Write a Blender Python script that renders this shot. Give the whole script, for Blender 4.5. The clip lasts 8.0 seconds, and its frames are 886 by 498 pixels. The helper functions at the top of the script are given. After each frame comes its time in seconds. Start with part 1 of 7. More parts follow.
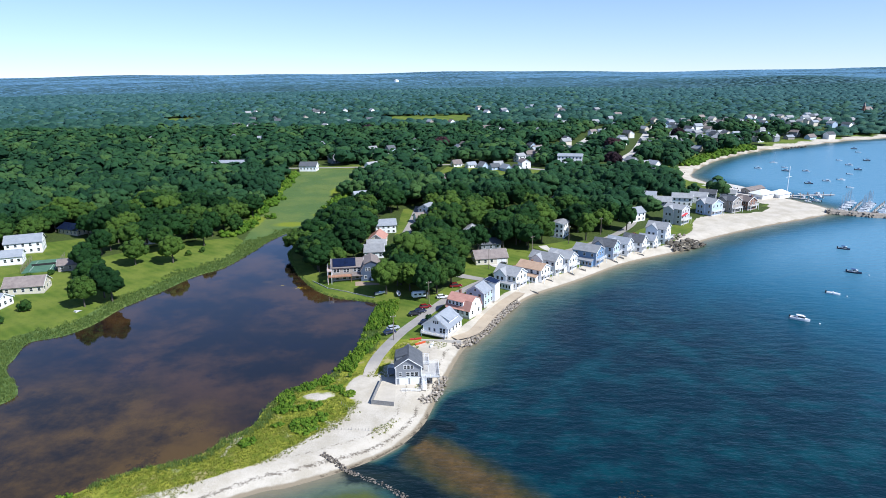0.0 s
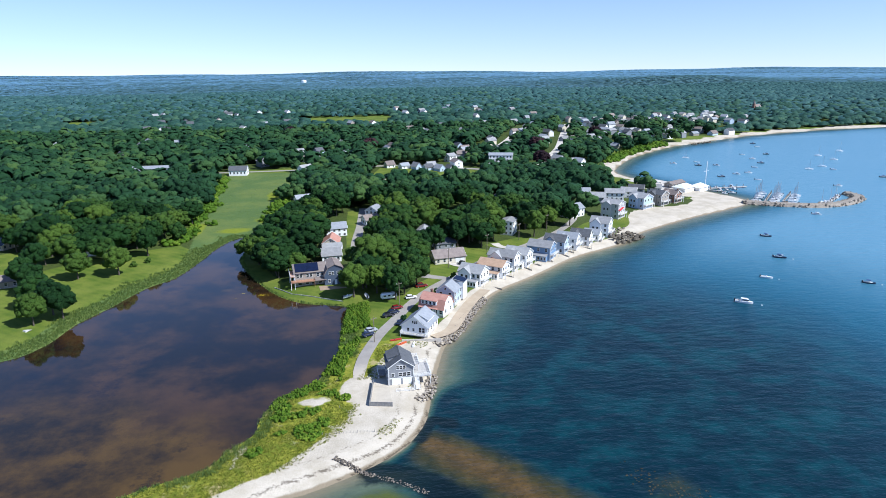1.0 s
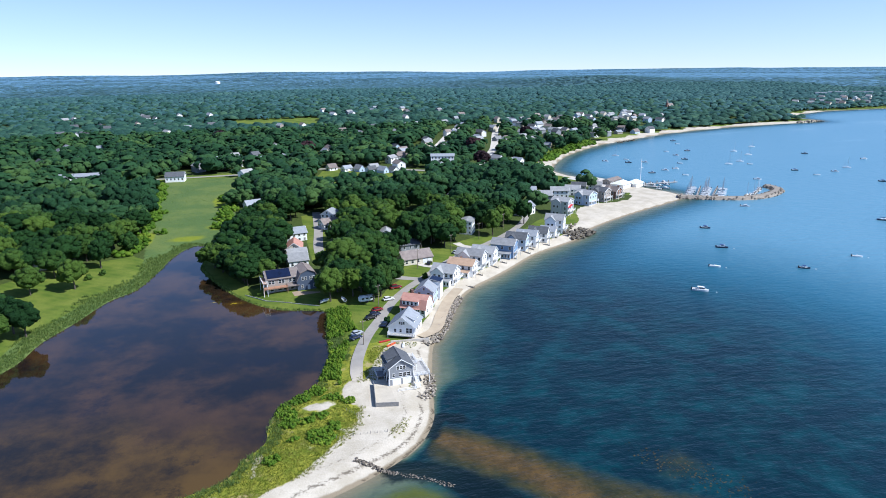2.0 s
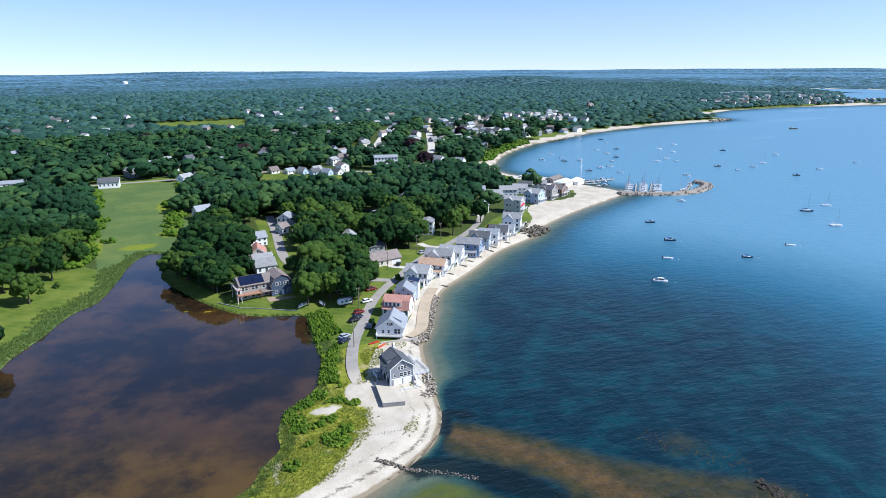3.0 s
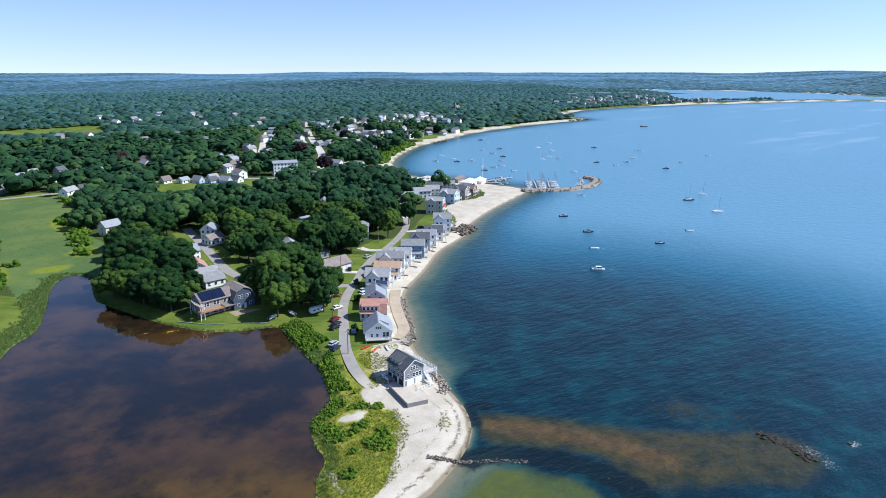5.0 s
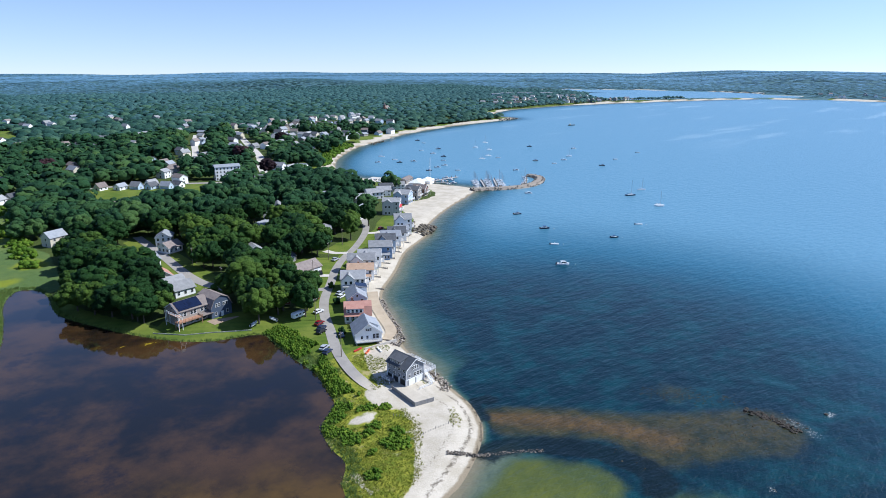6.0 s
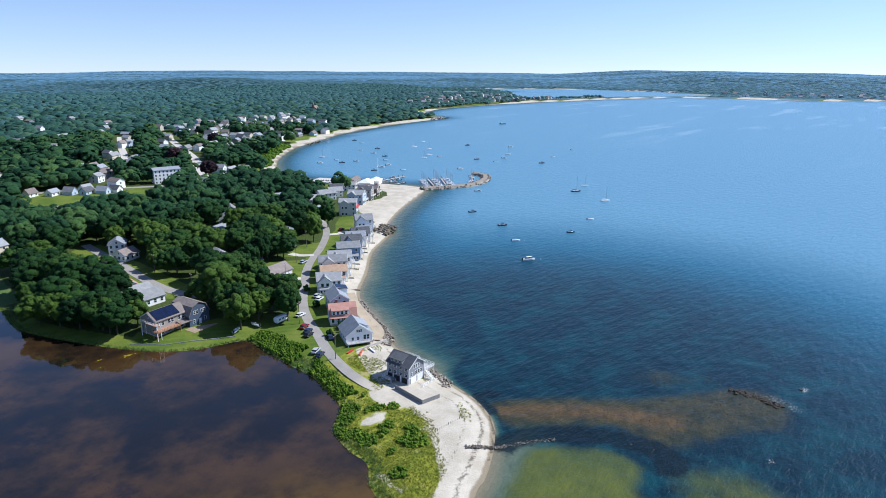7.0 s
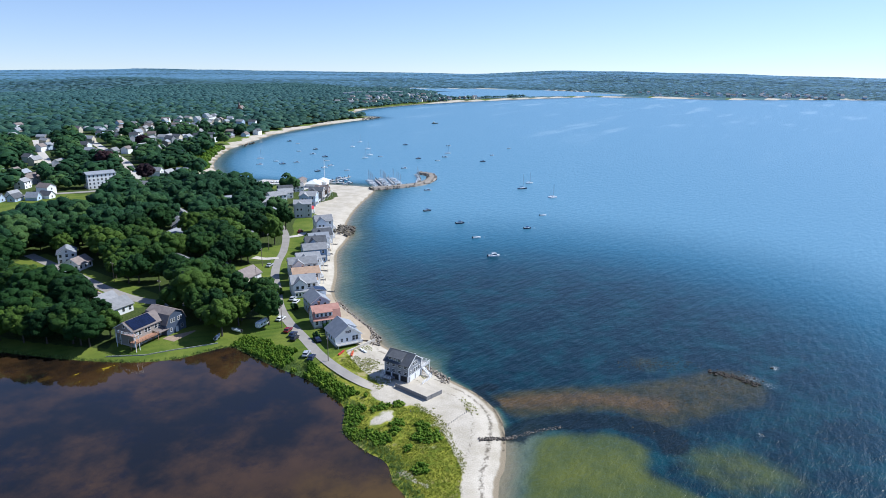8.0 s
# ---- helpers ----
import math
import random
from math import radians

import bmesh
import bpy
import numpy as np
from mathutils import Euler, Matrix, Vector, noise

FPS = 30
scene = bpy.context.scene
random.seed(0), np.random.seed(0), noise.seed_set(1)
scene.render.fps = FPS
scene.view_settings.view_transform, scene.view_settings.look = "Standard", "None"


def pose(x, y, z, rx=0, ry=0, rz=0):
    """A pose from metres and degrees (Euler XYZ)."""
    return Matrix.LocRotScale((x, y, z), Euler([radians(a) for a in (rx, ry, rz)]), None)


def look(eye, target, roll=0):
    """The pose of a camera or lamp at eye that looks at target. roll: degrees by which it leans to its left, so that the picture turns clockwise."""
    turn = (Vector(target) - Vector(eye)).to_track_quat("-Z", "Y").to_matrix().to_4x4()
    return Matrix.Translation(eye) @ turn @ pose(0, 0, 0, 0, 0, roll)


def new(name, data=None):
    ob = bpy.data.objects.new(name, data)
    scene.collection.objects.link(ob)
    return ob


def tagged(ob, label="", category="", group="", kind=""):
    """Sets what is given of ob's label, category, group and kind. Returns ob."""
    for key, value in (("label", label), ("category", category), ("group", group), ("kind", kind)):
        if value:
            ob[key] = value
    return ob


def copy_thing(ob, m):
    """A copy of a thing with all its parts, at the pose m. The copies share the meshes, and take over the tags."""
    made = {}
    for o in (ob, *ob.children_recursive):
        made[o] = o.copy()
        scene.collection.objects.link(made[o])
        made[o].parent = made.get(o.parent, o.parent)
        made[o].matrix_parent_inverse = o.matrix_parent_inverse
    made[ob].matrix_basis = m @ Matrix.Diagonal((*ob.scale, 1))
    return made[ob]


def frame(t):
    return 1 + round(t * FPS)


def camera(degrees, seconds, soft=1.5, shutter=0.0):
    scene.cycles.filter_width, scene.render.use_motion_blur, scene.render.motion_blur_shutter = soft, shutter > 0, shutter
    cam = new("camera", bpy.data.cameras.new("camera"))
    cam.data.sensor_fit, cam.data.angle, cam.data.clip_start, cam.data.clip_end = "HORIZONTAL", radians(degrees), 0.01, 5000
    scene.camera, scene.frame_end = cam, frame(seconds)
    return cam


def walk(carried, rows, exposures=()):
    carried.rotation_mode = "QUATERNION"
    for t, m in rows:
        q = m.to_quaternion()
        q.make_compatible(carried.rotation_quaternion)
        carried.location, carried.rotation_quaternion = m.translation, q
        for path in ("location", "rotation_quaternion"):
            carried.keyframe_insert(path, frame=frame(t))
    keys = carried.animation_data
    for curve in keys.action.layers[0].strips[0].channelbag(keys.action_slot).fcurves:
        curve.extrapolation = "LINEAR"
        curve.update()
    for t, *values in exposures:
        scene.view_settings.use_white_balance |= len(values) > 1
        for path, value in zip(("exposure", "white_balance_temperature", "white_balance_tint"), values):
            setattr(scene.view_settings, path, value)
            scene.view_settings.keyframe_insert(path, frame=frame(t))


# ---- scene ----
cam = camera(67.3, 8.0, soft=0.6)
PATH = [
    (0, (2.327, -2.868, 93.603), (2.338, -0.946, 93.05), -0.8),
    (0.5, (-9.266, -4.212, 94.383), (-9.119, -2.296, 93.829), -0.8),
    (1, (-20.861, -5.279, 95.372), (-20.579, -3.379, 94.815), -0.7),
    (1.5, (-32.44, -5.831, 96.396), (-32.038, -3.953, 95.838), -0.7),
    (3, (-67.942, -1.437, 98.877), (-67.192, 0.33, 98.316), -0.3),
    (3.5, (-79.337, 1.813, 99.527), (-78.484, 3.533, 98.966), -0.2),
    (4, (-90.492, 5.575, 100.013), (-89.545, 7.245, 99.454), -0.2),
    (4.5, (-101.58, 10.505, 100.33), (-100.538, 12.118, 99.772), -0.0),
    (6, (-132.86, 28.461, 101.534), (-131.542, 29.859, 100.978), 0.2),
    (6.5, (-142.405, 36.297, 101.703), (-141.002, 37.609, 101.146), 0.35),
    (7, (-151.521, 44.339, 101.954), (-150.041, 45.564, 101.397), 0.5),
    (7.5, (-159.919, 52.717, 102.142), (-158.368, 53.85, 101.585), 0.65),
    (8, (-167.772, 61.702, 101.878), (-166.153, 62.736, 101.323), 0.8),
]
walk(cam, [(t, look(eye, target, roll)) for t, eye, target, roll in PATH], exposures=[(0.0, 0.6, 5700, 8), (4.0, 0.56, 5700, 8), (8.0, 0.44, 5700, 8)])

# ---- light ----
SUN_AZ, SUN_EL = 124.0, 47.0
SUN_DIR = Vector((math.sin(radians(SUN_AZ)) * math.cos(radians(SUN_EL)), math.cos(radians(SUN_AZ)) * math.cos(radians(SUN_EL)), math.sin(radians(SUN_EL))))
world = bpy.data.worlds.new("sky")
scene.world = world
world.use_nodes = True
wn = world.node_tree
sky = wn.nodes.new("ShaderNodeTexSky")
sky.sky_type, sky.sun_disc = "NISHITA", False
sky.sun_elevation, sky.sun_rotation = radians(SUN_EL), radians(SUN_AZ)
sky.altitude, sky.air_density, sky.dust_density, sky.ozone_density = 0, 1.0, 0.1, 3.0
wn.nodes["Background"].inputs["Strength"].default_value = 0.1
# the far hills stand a little below eye level: sink the sky's rim to them
coords, sink = wn.nodes.new("ShaderNodeTexCoord"), wn.nodes.new("ShaderNodeMapping")
sink.inputs["Location"].default_value = (0, 0, 0.07)
wn.links.new(coords.outputs["Generated"], sink.inputs["Vector"])
wn.links.new(sink.outputs[0], sky.inputs["Vector"])
cool = wn.nodes.new("ShaderNodeMix")
cool.data_type, cool.blend_type = "RGBA", "MULTIPLY"
cool.inputs[0].default_value, cool.inputs[7].default_value = 1.0, (1.08, 0.98, 1.05, 1)
wn.links.new(sky.outputs[0], cool.inputs[6])
wn.links.new(cool.outputs[2], wn.nodes["Background"].inputs["Color"])
sun_data = bpy.data.lights.new("sun", "SUN")
sun_data.energy, sun_data.angle, sun_data.color = 4.4, radians(0.55), (1.0, 0.95, 0.87)
sun = new("sun", sun_data)
sun.matrix_world = look(SUN_DIR * 400, (0, 0, 0))

# ---- materials ----


def node_mat(name):
    m = bpy.data.materials.new(name)
    m.use_nodes = True
    nt = m.node_tree
    return m, nt, nt.nodes["Principled BSDF"]


def nd(nt, kind, **values):
    n = nt.nodes.new("ShaderNode" + kind)
    for key, v in values.items():
        n.inputs[key.replace("_", " ")].default_value = v
    return n


def ramp(nt, fac, stops):
    r = nt.nodes.new("ShaderNodeValToRGB")
    while len(r.color_ramp.elements) < len(stops):
        r.color_ramp.elements.new(0.5)
    for e, (p, c) in zip(r.color_ramp.elements, stops):
        e.position, e.color = p, (*c, 1)
    nt.links.new(fac, r.inputs["Fac"])
    return r.outputs["Color"]


def blend(nt, fac, a, b):
    n = nt.nodes.new("ShaderNodeMix")
    n.data_type = "RGBA"
    for sock, v in ((0, fac), (6, a), (7, b)):
        if isinstance(v, (tuple, float, int)):
            n.inputs[sock].default_value = (*v, 1) if isinstance(v, tuple) else v
        else:
            nt.links.new(v, n.inputs[sock])
    return n.outputs[2]


def calc(nt, op, a, b=None, clamp=False):
    n = nt.nodes.new("ShaderNodeMath")
    n.operation, n.use_clamp = op, clamp
    for sock, v in ((0, a), (1, b)):
        if v is None:
            continue
        if isinstance(v, (float, int)):
            n.inputs[sock].default_value = v
        else:
            nt.links.new(v, n.inputs[sock])
    return n.outputs[0]


def step(nt, v, lo, hi):
    n = nt.nodes.new("ShaderNodeMapRange")
    n.interpolation_type = "SMOOTHSTEP"
    n.inputs["From Min"].default_value, n.inputs["From Max"].default_value = lo, hi
    nt.links.new(v, n.inputs["Value"])
    return n.outputs[0]


def grain(nt, scale, detail=4.0, rough=0.6, stretch=None):
    g = nt.nodes.new("ShaderNodeNewGeometry")
    src = g.outputs["Position"]
    if stretch:
        mp = nt.nodes.new("ShaderNodeMapping")
        mp.inputs["Rotation"].default_value = (0, 0, radians(stretch[0]))
        mp.inputs["Scale"].default_value = stretch[1:]
        nt.links.new(src, mp.inputs["Vector"])
        src = mp.outputs[0]
    n = nd(nt, "TexNoise", Scale=scale, Detail=detail, Roughness=rough)
    nt.links.new(src, n.inputs["Vector"])
    return n.outputs["Fac"]


def attr(nt, name):
    a = nt.nodes.new("ShaderNodeAttribute")
    a.attribute_name = name
    return a.outputs["Fac"]


def bump(nt, bsdf, height, strength, distance):
    b = nd(nt, "Bump", Strength=strength, Distance=distance)
    nt.links.new(height, b.inputs["Height"])
    nt.links.new(b.outputs[0], bsdf.inputs["Normal"])
    return b


def plain(name, dark, light, scale=1.5, rough=0.7, metal=0.0, bumpy=0.0, vary=0.0, fine=9.0):
    """A surface with stains at one scale and grain at a finer one."""
    m, nt, p = node_mat(name)
    mix = calc(nt, "ADD", calc(nt, "MULTIPLY", grain(nt, scale), 0.65), calc(nt, "MULTIPLY", grain(nt, fine), 0.35))
    col = ramp(nt, mix, [(0.32, dark), (0.68, light)])
    if vary:
        info = nt.nodes.new("ShaderNodeObjectInfo")
        hsv = nd(nt, "HueSaturation")
        nt.links.new(calc(nt, "ADD", calc(nt, "MULTIPLY", info.outputs["Random"], vary), 1 - vary / 2), hsv.inputs["Value"])
        nt.links.new(col, hsv.inputs["Color"])
        col = hsv.outputs[0]
    nt.links.new(col, p.inputs["Base Color"])
    p.inputs["Roughness"].default_value, p.inputs["Metallic"].default_value = rough, metal
    if bumpy:
        bump(nt, p, grain(nt, fine), bumpy, 0.05)
    return m


def siding(name, colour, pitch=0.16):
    """Painted boards: shallow courses and weathering."""
    m, nt, p = node_mat(name)
    dark = tuple(c * 0.92 for c in colour)
    col = ramp(nt, grain(nt, 0.7), [(0.3, dark), (0.65, colour)])
    g = nt.nodes.new("ShaderNodeNewGeometry")
    xyz = nt.nodes.new("ShaderNodeSeparateXYZ")
    nt.links.new(g.outputs["Position"], xyz.inputs[0])
    saw = calc(nt, "FRACT", calc(nt, "DIVIDE", xyz.outputs[2], pitch))
    nt.links.new(col, p.inputs["Base Color"])
    p.inputs["Roughness"].default_value = 0.55
    bump(nt, p, saw, 0.2, 0.02)
    return m


def leafy(name, dark, mid, light, per_tree, glow_through=0.06, island=0.12, sprays=(1.1, 0.7)):
    """Leaves: each tree has its own tone, lit from the back a little, with sprays of foliage as fine relief."""
    m, nt, p = node_mat(name)
    if per_tree:
        info = nt.nodes.new("ShaderNodeObjectInfo")
        tone = info.outputs["Random"]
    else:
        tone = attr(nt, "tint")
    geo = nt.nodes.new("ShaderNodeNewGeometry")
    tuft = grain(nt, sprays[0], 3, 0.7)
    both = calc(nt, "ADD", calc(nt, "MULTIPLY", tone, 0.62), calc(nt, "MULTIPLY", geo.outputs["Random Per Island"], island))
    both = calc(nt, "ADD", both, calc(nt, "MULTIPLY", tuft, 0.38 - island))
    col = ramp(nt, both, [(0.08, dark), (0.46, mid), (0.95, light)])
    nt.links.new(col, p.inputs["Base Color"])
    p.inputs["Roughness"].default_value = 0.6
    p.inputs["Specular IOR Level"].default_value = 0.08
    if sprays[1]:
        bump(nt, p, tuft, 0.9, sprays[1])
    tr = nt.nodes.new("ShaderNodeBsdfTranslucent")
    nt.links.new(col, tr.inputs["Color"])
    mx = nd(nt, "MixShader", Fac=glow_through)
    nt.links.new(p.outputs[0], mx.inputs[1])
    nt.links.new(tr.outputs[0], mx.inputs[2])
    nt.links.new(mx.outputs[0], nt.nodes["Material Output"].inputs["Surface"])
    return m


def ground_material():
    m, nt, p = node_mat("ground")
    wob = calc(nt, "SUBTRACT", grain(nt, 0.22, 5, 0.65), 0.5)
    fine = grain(nt, 1.6, 5, 0.7)
    sandy = blend(nt, step(nt, grain(nt, 0.12, 5, 0.7), 0.35, 0.65), (0.44, 0.385, 0.30), (0.55, 0.49, 0.40))
    sandy = blend(nt, calc(nt, "MULTIPLY", step(nt, fine, 0.52, 0.7), 0.35), sandy, (0.42, 0.34, 0.24))
    wet = calc(nt, "ADD", attr(nt, "wet"), calc(nt, "MULTIPLY", wob, 0.5))
    sandy = blend(nt, step(nt, wet, 0.35, 0.75), sandy, (0.27, 0.22, 0.15))
    strand = calc(nt, "ADD", attr(nt, "wrack"), calc(nt, "MULTIPLY", calc(nt, "SUBTRACT", fine, 0.5), 1.6))
    sandy = blend(nt, calc(nt, "MULTIPLY", step(nt, strand, 0.6, 1.0), 0.75), sandy, (0.075, 0.058, 0.04))
    lawn = blend(nt, step(nt, grain(nt, 0.08, 4, 0.6), 0.35, 0.65), (0.075, 0.120, 0.015), (0.150, 0.180, 0.030))
    lawn = blend(nt, calc(nt, "MULTIPLY", step(nt, fine, 0.45, 0.75), 0.45), lawn, (0.045, 0.070, 0.012))
    bands = nt.nodes.new("ShaderNodeTexWave")
    bands.inputs["Scale"].default_value, bands.inputs["Distortion"].default_value = 0.09, 0.6
    turn = nt.nodes.new("ShaderNodeMapping")
    turn.inputs["Rotation"].default_value = (0, 0, radians(-52))
    where = nt.nodes.new("ShaderNodeNewGeometry")
    nt.links.new(where.outputs["Position"], turn.inputs["Vector"])
    nt.links.new(turn.outputs[0], bands.inputs["Vector"])
    lawn = blend(nt, calc(nt, "MULTIPLY", bands.outputs["Fac"], 0.28), lawn, (0.15, 0.19, 0.025))
    heath = blend(nt, step(nt, grain(nt, 0.35, 6, 0.75), 0.38, 0.62), (0.130, 0.165, 0.016), (0.290, 0.285, 0.036))
    heath = blend(nt, step(nt, grain(nt, 0.16, 6, 0.75), 0.55, 0.66), heath, (0.34, 0.285, 0.125))
    heath = blend(nt, calc(nt, "MULTIPLY", step(nt, fine, 0.5, 0.7), 0.45), heath, (0.065, 0.095, 0.012))
    marsh = blend(nt, step(nt, grain(nt, 0.035, 5, 0.65), 0.4, 0.62), (0.085, 0.135, 0.040), (0.125, 0.165, 0.045))
    marsh = blend(nt, step(nt, calc(nt, "ADD", attr(nt, "gold"), calc(nt, "SUBTRACT", grain(nt, 0.12, 5, 0.7), 0.5)), 0.35, 0.75), marsh, (0.18, 0.21, 0.02))
    marsh = blend(nt, calc(nt, "MULTIPLY", step(nt, fine, 0.5, 0.75), 0.25), marsh, (0.05, 0.09, 0.02))
    floor = blend(nt, step(nt, fine, 0.4, 0.65), (0.04, 0.060, 0.014), (0.075, 0.10, 0.022))
    col = floor
    # canopy: leaf cover on far ground, distance haze mixed into its blue tint
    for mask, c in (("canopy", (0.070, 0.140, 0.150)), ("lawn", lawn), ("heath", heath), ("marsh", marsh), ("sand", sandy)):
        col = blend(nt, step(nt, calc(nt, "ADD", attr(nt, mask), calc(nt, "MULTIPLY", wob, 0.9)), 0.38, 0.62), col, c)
    nt.links.new(col, p.inputs["Base Color"])
    p.inputs["Roughness"].default_value = 0.9
    p.inputs["Specular IOR Level"].default_value = 0.15
    bump(nt, p, fine, 0.6, 0.25)
    return m


def sea_material():
    m, nt, p = node_mat("sea_water")
    shore = attr(nt, "shore")
    wob = calc(nt, "SUBTRACT", grain(nt, 0.06, 5, 0.65), 0.5)
    d = calc(nt, "ADD", shore, calc(nt, "MULTIPLY", wob, 9.0))
    deep = blend(nt, step(nt, grain(nt, 0.07, 6, 0.7), 0.42, 0.68), (0.0008, 0.014, 0.022), (0.0030, 0.040, 0.050))
    # open water pales outward: reflected sky is mixed into the base colour
    painted_sky_sheen = calc(nt, "ADD", attr(nt, "painted_sky_sheen"), calc(nt, "MULTIPLY", wob, 0.12))
    far = blend(nt, step(nt, painted_sky_sheen, 0.0, 0.5), deep, (0.012, 0.098, 0.160))
    far = blend(nt, step(nt, painted_sky_sheen, 0.3, 1.0), far, (0.105, 0.240, 0.335))
    # pale wind lanes on the outer bay, their sheen painted as lighter colour
    sheen_lanes = step(nt, grain(nt, 0.004, 5, 0.6, (62, 1.0, 5.0, 1)), 0.55, 0.66)
    far = blend(nt, calc(nt, "MULTIPLY", calc(nt, "MULTIPLY", sheen_lanes, attr(nt, "outer")), 0.7), far, (0.24, 0.37, 0.45))
    edge = step(nt, grain(nt, 0.12, 6, 0.7), 0.3, 0.7)
    teal = blend(nt, step(nt, d, 7, 20), blend(nt, edge, (0.014, 0.048, 0.046), (0.030, 0.080, 0.068)), far)
    mid = blend(nt, step(nt, d, 3.5, 9.5), blend(nt, edge, (0.055, 0.085, 0.060), (0.110, 0.135, 0.090)), teal)
    col = blend(nt, step(nt, calc(nt, "ADD", shore, calc(nt, "MULTIPLY", wob, 5.0)), 0.0, 4.0), (0.190, 0.165, 0.105), mid)
    stony = grain(nt, 0.9, 6, 0.8)
    weed = calc(nt, "ADD", attr(nt, "shoal"), calc(nt, "MULTIPLY", calc(nt, "SUBTRACT", grain(nt, 0.14, 6, 0.75), 0.5), 0.7))
    olive = blend(nt, step(nt, grain(nt, 0.1, 6, 0.75), 0.35, 0.65), (0.016, 0.022, 0.010), (0.050, 0.044, 0.014))
    brown = blend(nt, step(nt, grain(nt, 0.2, 6, 0.75), 0.35, 0.65), (0.055, 0.036, 0.011), (0.110, 0.066, 0.020))
    bottom = blend(nt, step(nt, weed, 0.55, 1.15), olive, brown)
    bottom = blend(nt, calc(nt, "MULTIPLY", step(nt, stony, 0.54, 0.66), 0.7), bottom, (0.014, 0.013, 0.007))
    col = blend(nt, step(nt, weed, 0.12, 0.62), col, bottom)
    green = calc(nt, "ADD", attr(nt, "shallow"), calc(nt, "MULTIPLY", calc(nt, "SUBTRACT", grain(nt, 0.11, 6, 0.7), 0.5), 0.9))
    flat = blend(nt, step(nt, grain(nt, 0.05, 5, 0.6), 0.35, 0.65), (0.055, 0.075, 0.020), (0.095, 0.108, 0.016))
    col = blend(nt, step(nt, green, 0.15, 1.0), col, flat)
    bed = calc(nt, "ADD", attr(nt, "eelgrass"), calc(nt, "MULTIPLY", calc(nt, "SUBTRACT", grain(nt, 0.13, 6, 0.75), 0.5), 1.1))
    col = blend(nt, calc(nt, "MULTIPLY", step(nt, bed, 0.35, 0.7), 0.9), col, (0.0022, 0.0075, 0.0085))
    spray = calc(nt, "ADD", attr(nt, "foam"), calc(nt, "MULTIPLY", calc(nt, "SUBTRACT", grain(nt, 0.8, 5, 0.7, (-15, 1.0, 3.5, 1)), 0.5), 1.6))
    col = blend(nt, calc(nt, "MULTIPLY", step(nt, spray, 0.58, 0.9), 0.8), col, (0.42, 0.42, 0.40))
    nt.links.new(col, p.inputs["Base Color"])
    p.inputs["Roughness"].default_value, p.inputs["IOR"].default_value = 0.28, 1.33
    waves = calc(nt, "ADD", calc(nt, "MULTIPLY", grain(nt, 0.15, 3, 0.55, (35, 1.0, 2.6, 1)), 1.3), calc(nt, "MULTIPLY", grain(nt, 0.75, 3, 0.6, (20, 1.0, 1.9, 1)), 0.32))
    bump(nt, p, waves, 0.48, 0.9)
    return m


def pond_material():
    m, nt, p = node_mat("pond_water")
    silt = blend(nt, step(nt, grain(nt, 0.022, 6, 0.62), 0.40, 0.62), (0.008, 0.007, 0.006), (0.056, 0.030, 0.012))
    silt = blend(nt, calc(nt, "MULTIPLY", step(nt, grain(nt, 0.055, 6, 0.75), 0.50, 0.68), 0.7), silt, (0.006, 0.006, 0.010))
    peat = blend(nt, step(nt, grain(nt, 0.026, 6, 0.65), 0.38, 0.62), (0.013, 0.009, 0.003), (0.084, 0.047, 0.008))
    peat = blend(nt, calc(nt, "MULTIPLY", step(nt, grain(nt, 0.075, 6, 0.72), 0.52, 0.68), 0.7), peat, (0.009, 0.007, 0.003))
    edge = calc(nt, "ADD", attr(nt, "shoaling"), calc(nt, "MULTIPLY", calc(nt, "SUBTRACT", grain(nt, 0.03, 5, 0.6), 0.5), 1.2))
    col = blend(nt, step(nt, edge, 0.2, 0.85), silt, peat)
    mats = calc(nt, "ADD", attr(nt, "scum"), calc(nt, "MULTIPLY", calc(nt, "SUBTRACT", grain(nt, 0.35, 6, 0.75), 0.5), 1.5))
    col = blend(nt, calc(nt, "MULTIPLY", step(nt, mats, 0.30, 0.7), 0.55), col, (0.070, 0.040, 0.008))
    col = blend(nt, calc(nt, "MULTIPLY", step(nt, mats, 0.78, 0.88), 0.8), col, (0.34, 0.25, 0.02))
    nt.links.new(col, p.inputs["Base Color"])
    p.inputs["Roughness"].default_value, p.inputs["IOR"].default_value = 0.03, 1.33
    p.inputs["Coat Weight"].default_value, p.inputs["Coat Roughness"].default_value, p.inputs["Coat IOR"].default_value = 0.5, 0.05, 1.38
    bump(nt, p, grain(nt, 1.2, 3, 0.5), 0.06, 0.1)
    return m


def glassy(name, colour):
    m, nt, p = node_mat(name)
    nt.links.new(ramp(nt, grain(nt, 0.5), [(0.3, tuple(c * 0.6 for c in colour)), (0.7, colour)]), p.inputs["Base Color"])
    p.inputs["Roughness"].default_value = 0.06
    return m


M_GROUND, M_SEA, M_POND = ground_material(), sea_material(), pond_material()
M_LEAF = leafy("broad_leaves", (0.008, 0.028, 0.009), (0.022, 0.060, 0.014), (0.096, 0.155, 0.022), True, sprays=(1.6, 1.0))
# From the village woods outwards, leaf colours carry more and more painted distance haze
M_LEAF_MASS = leafy("woodland_leaves", (0.011, 0.036, 0.016), (0.026, 0.072, 0.028), (0.080, 0.144, 0.038), False, sprays=(1.2, 1.2))
M_LEAF_FAR = leafy("hazed_inland_leaves", (0.015, 0.046, 0.034), (0.030, 0.077, 0.056), (0.072, 0.138, 0.078), False, sprays=(0.7, 1.2))
